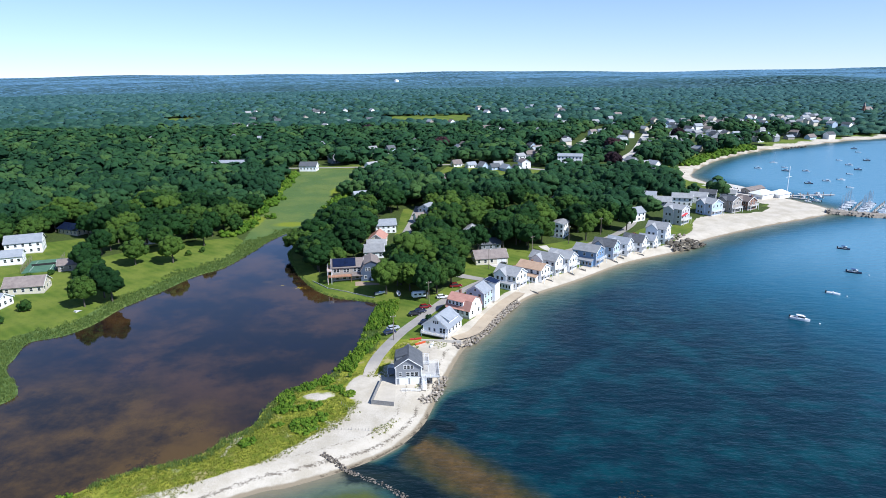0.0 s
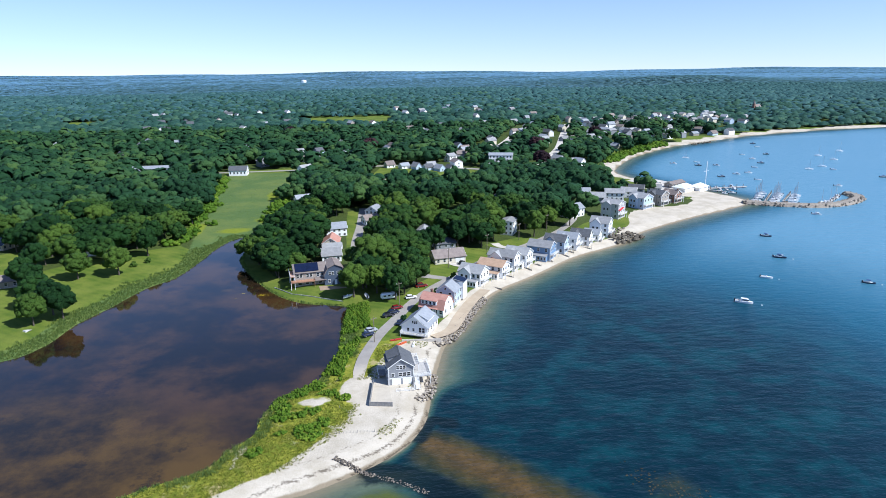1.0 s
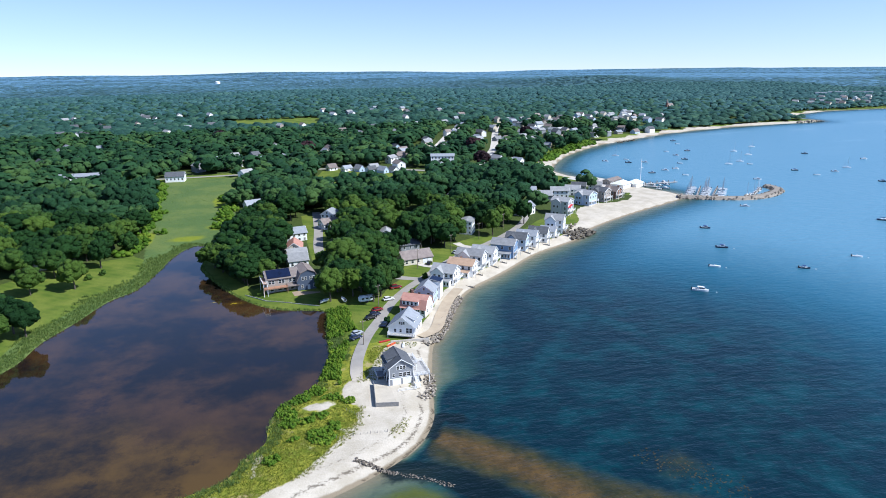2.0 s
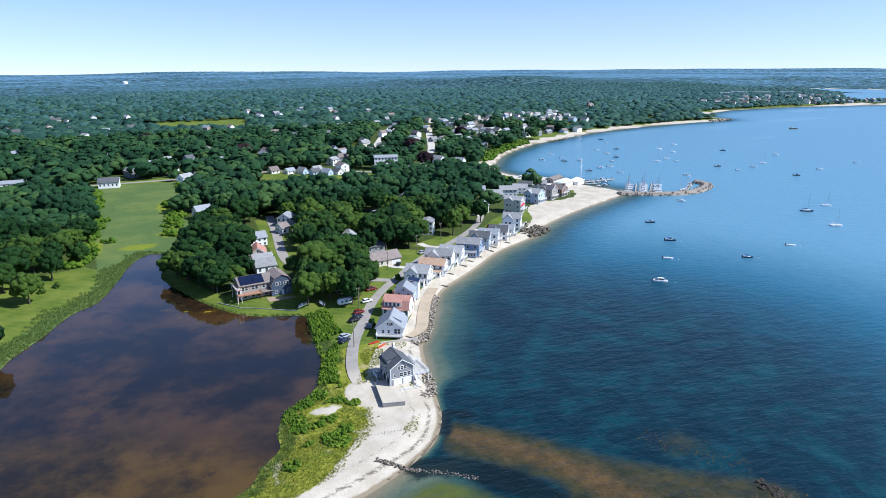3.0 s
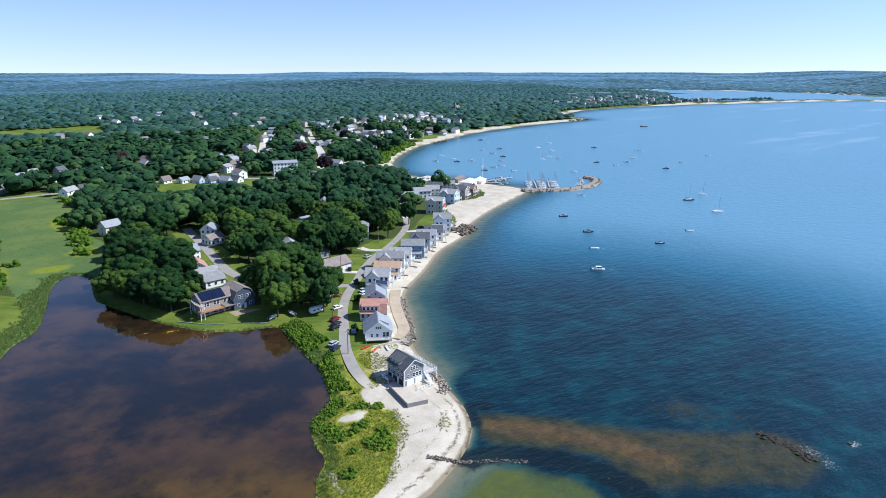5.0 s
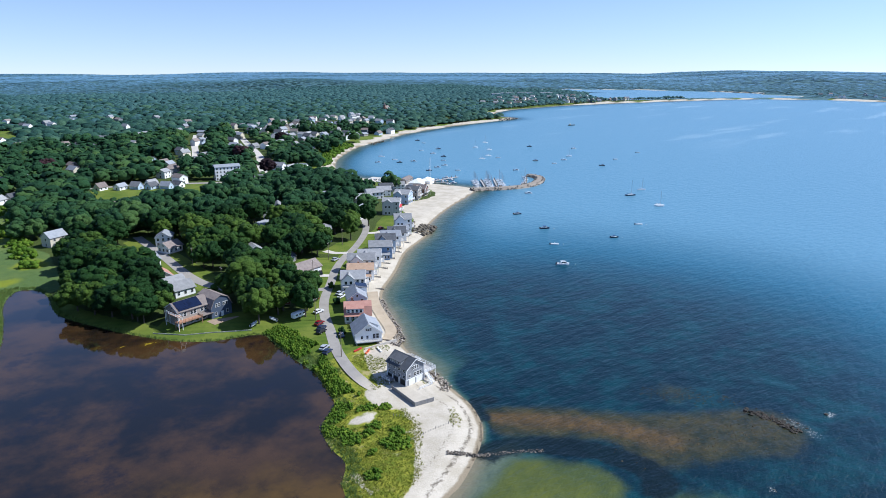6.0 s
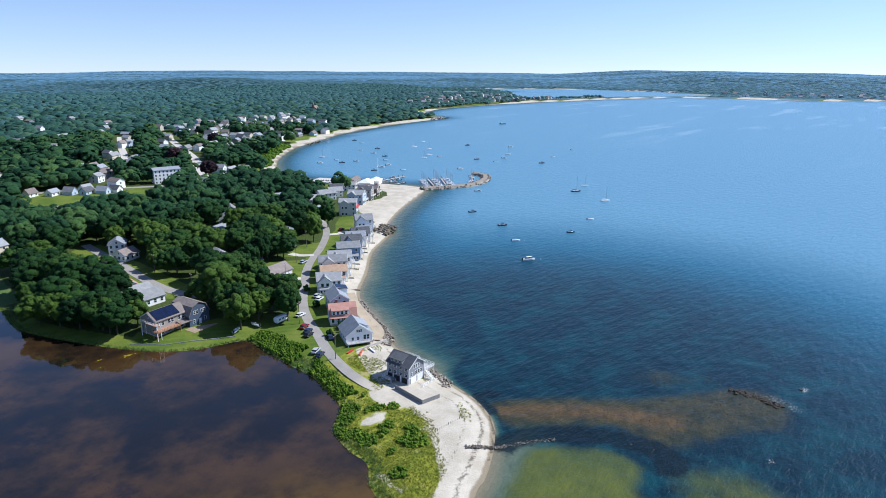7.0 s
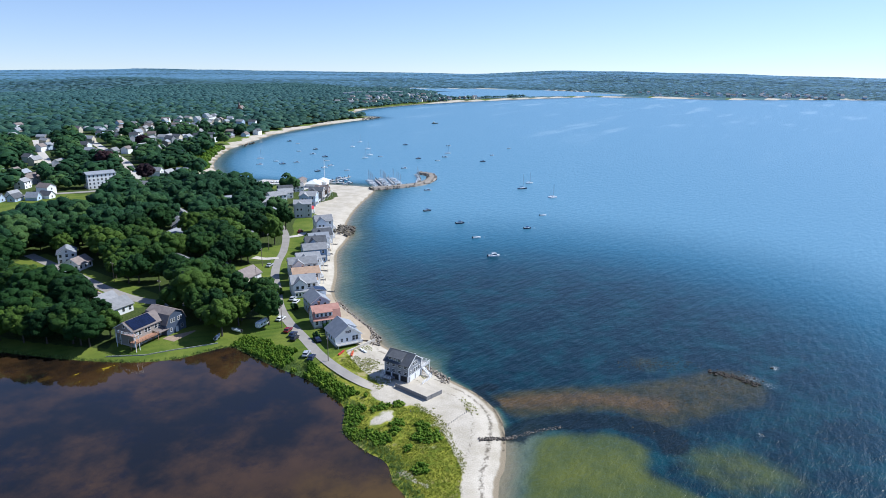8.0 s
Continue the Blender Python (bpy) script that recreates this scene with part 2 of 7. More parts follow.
M_LEAF_SLOPE = leafy("hazed_slope_leaves", (0.025, 0.066, 0.066), (0.042, 0.098, 0.096), (0.074, 0.146, 0.124), False, sprays=(0.3, 0.8))
M_LEAF_HILL = leafy("hazed_hill_leaves", (0.064, 0.142, 0.180), (0.076, 0.160, 0.204), (0.092, 0.182, 0.224), False, sprays=(0.1, 0))
M_LEAF_RIDGE = leafy("hazed_ridge_leaves", (0.112, 0.222, 0.322), (0.120, 0.236, 0.338), (0.130, 0.250, 0.352), False, sprays=(0.08, 0))
M_COPPER = leafy("copper_beech_leaves", (0.016, 0.010, 0.013), (0.030, 0.016, 0.020), (0.050, 0.026, 0.028), True)
M_BUSH = leafy("shrub_leaves", (0.050, 0.110, 0.010), (0.100, 0.180, 0.018), (0.210, 0.280, 0.030), False, 0.25, 0.3, (2.5, 0.2))
M_REED = leafy("reed_blades", (0.13, 0.20, 0.055), (0.19, 0.27, 0.075), (0.29, 0.35, 0.090), False, 0.6, 0.3, (0.5, 0))
M_DRY = leafy("dune_grass_blades", (0.15, 0.200, 0.026), (0.25, 0.280, 0.042), (0.38, 0.36, 0.09), False, 0.5, 0.3, (0.5, 0))
M_BARK = plain("bark", (0.05, 0.04, 0.03), (0.12, 0.10, 0.08), 3.0, 0.9, bumpy=0.5)


def asphalt_material():
    """Worn asphalt, with beach sand blown over its end by the last house."""
    m, nt, p = node_mat("asphalt")
    mix = calc(nt, "ADD", calc(nt, "MULTIPLY", grain(nt, 0.25), 0.6), calc(nt, "MULTIPLY", grain(nt, 5), 0.4))
    col = ramp(nt, mix, [(0.32, (0.24, 0.218, 0.195)), (0.68, (0.34, 0.31, 0.275))])
    geo = nt.nodes.new("ShaderNodeNewGeometry")
    gap = nt.nodes.new("ShaderNodeVectorMath")
    gap.operation = "DISTANCE"
    gap.inputs[1].default_value = (-19.8, 175, 1.5)
    nt.links.new(geo.outputs["Position"], gap.inputs[0])
    blown = calc(nt, "ADD", gap.outputs["Value"], calc(nt, "MULTIPLY", calc(nt, "SUBTRACT", grain(nt, 0.5, 6, 0.75), 0.5), 14.0))
    col = blend(nt, step(nt, blown, 5, 20), (0.47, 0.41, 0.33), col)
    nt.links.new(col, p.inputs["Base Color"])
    p.inputs["Roughness"].default_value = 0.9
    return m


M_ASPHALT = asphalt_material()
M_CONCRETE = plain("concrete", (0.42, 0.38, 0.33), (0.62, 0.57, 0.50), 0.3, 0.85)
M_ROCK = plain("granite", (0.15, 0.125, 0.10), (0.40, 0.345, 0.28), 0.9, 0.85, bumpy=0.6, vary=0.8)
M_ROCK_JETTY = plain("barnacled_stone", (0.05, 0.042, 0.034), (0.24, 0.20, 0.16), 1.4, 0.85, bumpy=0.6, vary=0.9)
M_ROCK_DARK = plain("weedy_rock", (0.035, 0.03, 0.022), (0.17, 0.14, 0.10), 0.9, 0.8, bumpy=0.6, vary=0.5)
M_LEDGE = plain("wet_black_ledge", (0.009, 0.007, 0.005), (0.050, 0.038, 0.026), 1.2, 0.9, bumpy=0.7, vary=0.6)
M_WHITE = siding("white_boards", (0.88, 0.88, 0.87))
M_GREY = siding("grey_boards", (0.25, 0.26, 0.28))
M_LIGHTGREY = siding("light_grey_boards", (0.50, 0.50, 0.51))
M_BLUE = siding("blue_boards", (0.17, 0.27, 0.42))
M_PALEBLUE = siding("pale_blue_boards", (0.46, 0.56, 0.68))
M_NAVY = siding("slate_blue_boards", (0.075, 0.10, 0.15))
M_TAUPE = siding("taupe_boards", (0.34, 0.30, 0.26))
M_CREAM = siding("cream_boards", (0.66, 0.60, 0.48))
M_MAROON = siding("maroon_boards", (0.16, 0.035, 0.03))
M_BRICK = siding("brown_brick", (0.24, 0.13, 0.09), 0.08)
M_TRIM = plain("white_trim", (0.74, 0.74, 0.73), (0.84, 0.84, 0.83), 2, 0.5)
M_ROOF_DARK = plain("charcoal_shingles", (0.055, 0.058, 0.065), (0.11, 0.115, 0.125), 0.6, 0.85, vary=0.3, fine=6)
M_ROOF_GREY = plain("grey_shingles", (0.20, 0.20, 0.205), (0.32, 0.32, 0.32), 0.6, 0.85, vary=0.4, fine=6)
M_ROOF_LIGHT = plain("light_grey_shingles", (0.21, 0.225, 0.25), (0.31, 0.325, 0.35), 0.6, 0.8, vary=0.2, fine=6)
M_ROOF_TAN = plain("tan_shingles", (0.34, 0.22, 0.14), (0.50, 0.34, 0.23), 0.6, 0.85, fine=6)
M_ROOF_RED = plain("faded_red_shingles", (0.36, 0.17, 0.13), (0.48, 0.26, 0.20), 0.6, 0.85, fine=6)
M_ROOF_BROWN = plain("brown_shingles", (0.15, 0.12, 0.11), (0.26, 0.215, 0.19), 0.6, 0.85, vary=0.3, fine=6)
M_PANE = glassy("window_glass", (0.030, 0.037, 0.045))
M_SOLAR = glassy("solar_cells", (0.010, 0.016, 0.045))
M_DECK = plain("weathered_decking", (0.34, 0.32, 0.30), (0.52, 0.50, 0.47), 1.2, 0.8)
M_CEDAR = plain("cedar_decking", (0.30, 0.15, 0.09), (0.45, 0.25, 0.16), 1.2, 0.75)
M_FENCE = plain("grey_fence_boards", (0.17, 0.165, 0.16), (0.30, 0.29, 0.28), 1.5, 0.85)
# near black for small parts and for shade painted on the carport wall
M_DARK = plain("near_black_and_shade", (0.012, 0.012, 0.013), (0.03, 0.03, 0.03), 1, 0.8)
M_GEL = plain("white_gelcoat", (0.74, 0.74, 0.73), (0.86, 0.86, 0.85), 1, 0.25)
M_GEL_NAVY = plain("navy_gelcoat", (0.015, 0.02, 0.04), (0.03, 0.04, 0.07), 1, 0.2)
M_CANVAS = plain("blue_canvas", (0.02, 0.05, 0.16), (0.05, 0.09, 0.24), 2, 0.85)
M_CANVAS_WHITE = plain("white_canvas", (0.76, 0.75, 0.73), (0.86, 0.86, 0.84), 1, 0.8)
M_ALU = plain("aluminium_spar", (0.55, 0.55, 0.56), (0.72, 0.72, 0.73), 2, 0.4, metal=0.6)
M_RUBBER = plain("tyre_rubber", (0.012, 0.012, 0.012), (0.03, 0.03, 0.03), 4, 0.85)
M_POLE = plain("pole_timber", (0.15, 0.12, 0.09), (0.28, 0.23, 0.18), 1, 0.9)
M_SAND = plain("levelled_sand", (0.43, 0.375, 0.295), (0.54, 0.48, 0.39), 0.4, 0.95, fine=3)
M_PATIO = plain("tan_pavers", (0.26, 0.19, 0.13), (0.38, 0.28, 0.20), 0.8, 0.85)
CAR_PAINT = {}
for nm, c in (("black", (0.012, 0.013, 0.016)), ("red", (0.20, 0.012, 0.015)), ("silver", (0.42, 0.44, 0.47)), ("white", (0.78, 0.78, 0.78)), ("navy", (0.02, 0.03, 0.07))):
    CAR_PAINT[nm] = plain(nm + "_car_paint", tuple(v * 0.85 for v in c), c, 1, 0.22)

# ---- plan: coast, pond, lawns, roads ----
COAST_NEAR = [(-900, -60), (-300, 30), (-160, 66), (-90, 97), (-44, 124), (-33, 128), (-21, 134), (-10, 142), (-3, 153), (0, 164), (3, 177), (6, 188), (10, 201), (17, 212), (25, 226), (33, 242), (43, 254), (62, 269), (88, 292), (107, 303), (122, 312), (132, 322), (140, 330), (161, 344), (189, 360), (225, 378), (240, 388)]
COAST_HARBOUR = [(246, 397), (233, 434), (219, 460), (208, 486), (203, 519), (223, 556), (258, 601), (321, 657), (370, 684), (454, 727), (559, 758), (663, 775), (731, 777), (757, 800), (757, 845), (844, 904)]
COAST_FAR = [(948, 918), (1103, 911), (1243, 878), (1400, 830), (1616, 742), (1719, 601), (1740, 529), (1800, 395), (1990, 209), (2110, 52), (2300, -300), (2700, -1500), (3500, -5200), (-5200, -5200), (-5200, -400)]
POND = [(-82, 126), (-78, 131), (-70, 136), (-58, 141), (-54, 148), (-48, 155), (-47, 163), (-43, 174), (-33, 182), (-30, 190), (-26, 203), (-25, 220), (-23, 238), (-23, 245), (-32, 249), (-40, 252), (-50, 262), (-60, 280), (-70, 305), (-74, 322), (-71, 345), (-73, 359), (-80, 362), (-88, 345), (-93, 318), (-99, 295), (-108, 283), (-116, 261), (-123, 245), (-126, 228), (-132, 217), (-141, 212), (-138, 199), (-136, 191), (-126, 180), (-122, 172), (-130, 165), (-170, 160), (-190, 135), (-150, 116), (-110, 114)]
LAGOON = [(1290, 965), (1480, 890), (1650, 800), (1760, 700), (1880, 720), (1900, 900), (1880, 1120), (1750, 1300), (1620, 1420), (1450, 1500), (1560, 1250), (1400, 1080)]
MARSH = [(-80, 362), (-71, 350), (-61, 348), (-59, 377), (-55, 408), (-64, 452), (-55, 493), (-47, 548), (-85, 560), (-113, 560), (-108, 471), (-105, 376), (-100, 326), (-93, 318), (-88, 345)]
LAWNS = [
    [(-180, 206), (-141, 214), (-126, 232), (-122, 250), (-110, 275), (-97, 331), (-107, 347), (-128, 336), (-150, 320), (-168, 300), (-164, 266), (-184, 244)],
    [(-20, 208), (-21, 246), (-34, 252), (-55, 270), (-46, 280), (-10, 264), (2, 250), (-3, 232), (-12, 210)],
    [(6, 272), (24, 274), (50, 291), (56, 302), (38, 314), (16, 300)],
    [(64, 301), (88, 322), (70, 328), (48, 316)],
    [(-22, 300), (-8, 300), (-4, 405), (-20, 405)],
    [(-12, 478), (62, 460), (84, 490), (96, 536), (12, 570)], [(-119, 560), (-98, 545), (-60, 548), (-60, 575), (-110, 580)],
    [(-434, 1085), (-377, 1100), (-370, 1010), (-425, 1000)], [(-92, 1082), (61, 1075), (46, 930), (-66, 975)],
    [(-222, 250), (-176, 246), (-158, 262), (-160, 300), (-172, 330), (-180, 345), (-216, 322)], [(430, 770), (480, 790), (470, 815), (425, 800)], [(600, 800), (650, 808), (640, 840), (596, 830)],
]
SPIT_SAND = [(-160, 66), (-90, 97), (-44, 124), (-21, 134), (-3, 153), (0, 164), (3, 177), (6, 188), (10, 203), (-3, 207), (-9, 199), (-14, 188), (-19, 176), (-21, 167), (-24, 155), (-34, 144), (-42, 135), (-52, 130), (-98, 106), (-165, 74)]
ROADS = {
    "shore_road": (4.0, [(-19.8, 180), (-19.2, 186), (-17.2, 196), (-12, 211), (-4, 227), (4, 243), (14, 258), (28, 274), (40, 288), (55, 302), (73, 316), (95, 337), (110, 358), (120, 380), (135, 400), (165, 420), (190, 440)]),
    "side_street": (5.0, [(22, 268), (10, 274), (-4, 284), (-14, 300), (-17, 323), (-13, 367), (-10, 410)]),
    "back_street": (7.0, [(135, 667), (160, 722), (184, 779), (224, 866)]),
    "main_street": (8.0, [(142, 540), (170, 600), (198, 655), (240, 765), (282, 874)]),
    "cross_street": (6.0, [(-135, 566), (-60, 566), (30, 572), (100, 540), (142, 532), (185, 526)]),
}


def curve_pts(pts, per=6, closed=False):
    """A smooth line through the given corners."""
    p = np.array(pts, float)
    n = len(p)
    out = []
    for i in range(n if closed else n - 1):
        a, b, c, d = (p[(i + k) % n] if closed else p[min(max(i + k, 0), n - 1)] for k in (-1, 0, 1, 2))
        for j in range(per):
            t = j / per
            out.append(0.5 * (2 * b + (c - a) * t + (2 * a - 5 * b + 4 * c - d) * t * t + (3 * b - a - 3 * c + d) * t ** 3))
    if not closed:
        out.append(p[-1])
    return np.array(out)


def seg_dist(q, poly, closed=True):
    """Distance from the points q to a line, and whether they lie inside it."""
    a = poly
    b = np.roll(poly, -1, 0)
    if not closed:
        a, b = poly[:-1], poly[1:]
    best = np.full(len(q), 1e18)
    inside = np.zeros(len(q), bool)
    for (x0, y0), (x1, y1) in zip(a, b):
        dx, dy = x1 - x0, y1 - y0
        L = dx * dx + dy * dy or 1e-9
        t = np.clip(((q[:, 0] - x0) * dx + (q[:, 1] - y0) * dy) / L, 0, 1)
        best = np.minimum(best, (q[:, 0] - x0 - t * dx) ** 2 + (q[:, 1] - y0 - t * dy) ** 2)
        if closed and y0 != y1:
            cross = ((y0 > q[:, 1]) != (y1 > q[:, 1])) & (q[:, 0] < (x1 - x0) * (q[:, 1] - y0) / (y1 - y0) + x0)
            inside ^= cross
    return np.sqrt(best), inside


SEA_LINE = np.vstack([curve_pts(COAST_NEAR + COAST_HARBOUR + COAST_FAR[:10], 3), np.array(COAST_FAR[10:], float)])
POND_LINE = curve_pts(POND, 3, True)
LAGOON_LINE = curve_pts(LAGOON, 2, True)
LAWN_LINES = [np.array(p, float) for p in LAWNS]
ROAD_LINES = {k: (w, curve_pts(p, 8)) for k, (w, p) in ROADS.items()}


def signed(q, line):
    d, inside = seg_dist(q, line)
    return np.where(inside, -d, d)


def wave_noise(x, y, s, k=0.0):
    return np.sin(x / s + 1.3 * np.sin(y / (s * 1.7) + k)) * np.cos(y / (s * 0.8) - k + 0.9 * np.sin(x / (s * 1.3)))


def smooth(v, lo, hi):
    t = np.clip((v - lo) / (hi - lo), 0.0, 1.0)
    return t * t * (3 - 2 * t)


def land(q):
    """Height of the ground, and the distances to the sea, the pond and the lagoon (negative in the water)."""
    x, y = q[:, 0], q[:, 1]
    ds, dp, dl = signed(q, SEA_LINE), signed(q, POND_LINE), signed(q, LAGOON_LINE)
    far = np.hypot(x + 80, y)
    up = 0.09 * np.clip(ds, 0, 3) + 1.1 * smooth(ds, 0, 9) + 1.2 * smooth(ds, 14, 60) + 1.5 * smooth(ds, 60, 200)
    up = np.minimum(up, 0.2 + 0.09 * np.clip(dp, 0, 3) + 1.15 * smooth(dp, 0, 14) + 1.2 * smooth(dp, 14, 60) + 3 * smooth(dp, 60, 160))
    up = np.minimum(up, 0.3 + 3.0 * smooth(dl, 0, 60) + 3 * smooth(dl, 60, 160))
    inland = smooth(np.minimum(ds, dl), 150, 700)
    hills = 3 + 3 * wave_noise(x, y, 170, 0.6) + 4 * wave_noise(x, y, 420, 2.1)
    across, along = 0.85 * (x - 1130) - 0.53 * (y - 1955), 0.53 * (x - 1130) + 0.85 * (y - 1955)
    hills = hills + 21 * np.exp(-(across / 380) ** 2 - (along / 260) ** 2) + 5 * np.exp(-(((x + 300) / 1500) ** 2 + ((y - 3000) / 500) ** 2))
    hills = hills - smooth(far, 2600, 4500) * (12 + 12 * smooth(x, 0, 1500) - 5 * wave_noise(x, y, 700, 4.0))
    up = up + inland * hills * smooth(far, 500, 1300)
    up = up + (8 * smooth(ds, 60, 500) + 22 * smooth(ds, 300, 1500)) * smooth(x - 1.5 * y, 300, 1500)
    down = np.where(ds < 0, -0.09 * np.minimum(-ds, 60), 9e9)
    down = np.minimum(down, np.where(dp < 0, 0.2 - 0.09 * np.minimum(-dp, 20), 9e9))
    down = np.minimum(down, np.where(dl < 0, -0.5, 9e9))
    return np.where(down < 9e8, down, up), ds, dp, dl


def height(x, y):
    return float(land(np.array([[x, y]], float))[0][0])


def poly_mask(q, line, soft):
    return smooth(-signed(q, np.array(line, float)), -soft, soft)


def axis(fine_lo, fine_hi, fine_step, lo, hi, grow):
    v = list(np.arange(fine_lo, fine_hi + 0.01, fine_step))
    s = fine_step
    while v[-1] < hi:
        s *= grow
        v.append(min(v[-1] + s, hi))
    s = fine_step
    while v[0] > lo:
        s *= grow
        v.insert(0, max(v[0] - s, lo))
    return np.array(v)


def sheet(xs, ys):
    X, Y = np.meshgrid(xs, ys)
    q = np.column_stack([X.ravel(), Y.ravel()])
    i = np.arange(len(q)).reshape(len(ys), len(xs))
    f = np.stack([i[:-1, :-1], i[:-1, 1:], i[1:, 1:], i[1:, :-1]], -1).reshape(-1, 4)
    return q, f


def mesh_from(name, verts, faces, material, smooth_shade=True, attrs=()):
    me = bpy.data.meshes.new(name)
    k = faces.shape[1]
    me.vertices.add(len(verts))
    me.vertices.foreach_set("co", np.ascontiguousarray(verts, np.float32).ravel())
    me.loops.add(faces.size)
    me.loops.foreach_set("vertex_index", np.ascontiguousarray(faces, np.int32).ravel())
    me.polygons.add(len(faces))
    me.polygons.foreach_set("loop_start", np.arange(0, faces.size, k, dtype=np.int32))
    me.polygons.foreach_set("use_smooth", np.full(len(faces), smooth_shade))
    for an, av in attrs:
        a = me.attributes.new(an, "FLOAT", "POINT")
        a.data.foreach_set("value", np.ascontiguousarray(av, np.float32))
    me.materials.append(material)
    me.update(calc_edges=True)
    me.validate()
    return me


def build_ground():
    xs = axis(-200, 150, 1.6, -4700, 4700, 1.045)
    ys = axis(100, 330, 1.6, -4700, 4800, 1.04)
    q, f = sheet(xs, ys)
    z, ds, dp, dl = land(q)
    x, y = q[:, 0], q[:, 1]
    beach = 9 + 26 * np.exp(-(((x - 170) / 34) ** 2 + ((y - 370) / 24) ** 2)) + 6 * smooth(y, 470, 520) * (x < 800) + 34 * np.exp(-(((x - 224) / 22) ** 2 + ((y - 412) / 32) ** 2))
    beach = beach + 16 * smooth(x, 1050, 1150)
    sand = smooth(beach - ds, -1.5, 1.5) * (ds > -40)
    sand = np.maximum(sand, poly_mask(q, SPIT_SAND, 1.6))
    sand = np.maximum(sand, np.exp(-(((x + 33) / 4.5) ** 2 + ((y - 168) / 3.2) ** 2)) * (0.85 + 0.4 * wave_noise(x, y, 1.6, 0.4)))
    sand = np.maximum(sand, smooth(4.5 - np.hypot((x + 51) * 1.0, (y - 147) * 0.35), 2, 3.5) * 0.4)
    inner = smooth(205 - y, 0, 4) * smooth(x + 118, 0, 8) * (x < 60) * (dp > 0.5) * (ds > 8)
    sand = np.maximum(sand, inner * (0.16 + 0.20 * wave_noise(x, y, 4.0, 1.5)))
    sand = np.maximum(sand, smooth(6.0 - np.hypot((x + 20) * 0.9, (y - 173) * 0.62), 0, 2))
    sand = np.maximum(sand, smooth(1.6 - np.abs(x + 50.5 + 0.5 * np.sin(y / 2)), 0, 1.4) * smooth(154 - y, 0, 2) * smooth(y - 138, 0, 2) * 0.75)
    sand = np.where((ds < 0) | (dl < 0), 0.9, np.clip(sand, 0, 1)) * (dp > 0.6)
    spit = smooth(210 - y, 0, 6) * smooth(x + 120, 0, 10) * (x < 60)
    lawn = np.zeros(len(q))
    for line in LAWN_LINES:
        lawn = np.maximum(lawn, poly_mask(q, line, 1.5))
    lawn = np.maximum(lawn, smooth(9 - dp, 0, 2) * (dp > 0) * (x > -76) * (y >= 240) * (y < 330))
    heath = spit * (dp > -2) * (ds > 0)
    lawn = np.maximum(lawn, smooth(34 - ds, 0, 3) * (ds > 0) * (y > 195) * (x < 150) * (x > -40))
    lawn = np.maximum(lawn, 0.75 * smooth(34 - ds, 0, 3) * (ds > 0) * (y > 400))
    marsh = np.maximum(poly_mask(q, MARSH, 3), smooth(9 - dp, 0, 3) * (x < -95) + smooth(5.5 - dp, 0, 2) * (x >= -95) * (y > 205) * (y < 242))
    heath = np.maximum(heath, smooth(9 - np.hypot(x + 6, (y - 193) * 0.8), 0, 3))
    gold = np.max([np.exp(-(((x - cx) / a) ** 2 + ((y - cy) / b) ** 2)) for cx, cy, a, b in ((-70, 462, 5, 20), (-66, 395, 10, 11), (-84, 374, 12, 6), (-104, 378, 3, 20), (-108, 352, 3, 12))], axis=0)
    wet = smooth(1.7 - ds, -1.0, 1.4) * (ds > 0) + (ds < 0)
    wrack = np.maximum(np.maximum(np.exp(-((ds - 4.2 - 0.8 * np.sin(x / 7)) / 1.1) ** 2), 1.1 * np.exp(-(np.maximum(ds, 0) / 1.3) ** 2) * smooth(y - 128, 0, 4) * smooth(164 - y, 0, 5)), 0.8 * np.exp(-((ds - 9.5 - 1.5 * np.sin(y / 9)) / 1.2) ** 2)) * (y < 200) * (ds > 0)
    # canopy grows with distance alone and carries the painted haze
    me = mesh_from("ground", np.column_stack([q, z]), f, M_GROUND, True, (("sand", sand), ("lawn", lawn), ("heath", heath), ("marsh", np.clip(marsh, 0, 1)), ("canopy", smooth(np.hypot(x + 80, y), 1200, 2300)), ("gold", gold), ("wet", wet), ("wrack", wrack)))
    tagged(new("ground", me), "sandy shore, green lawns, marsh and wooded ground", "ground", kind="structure")


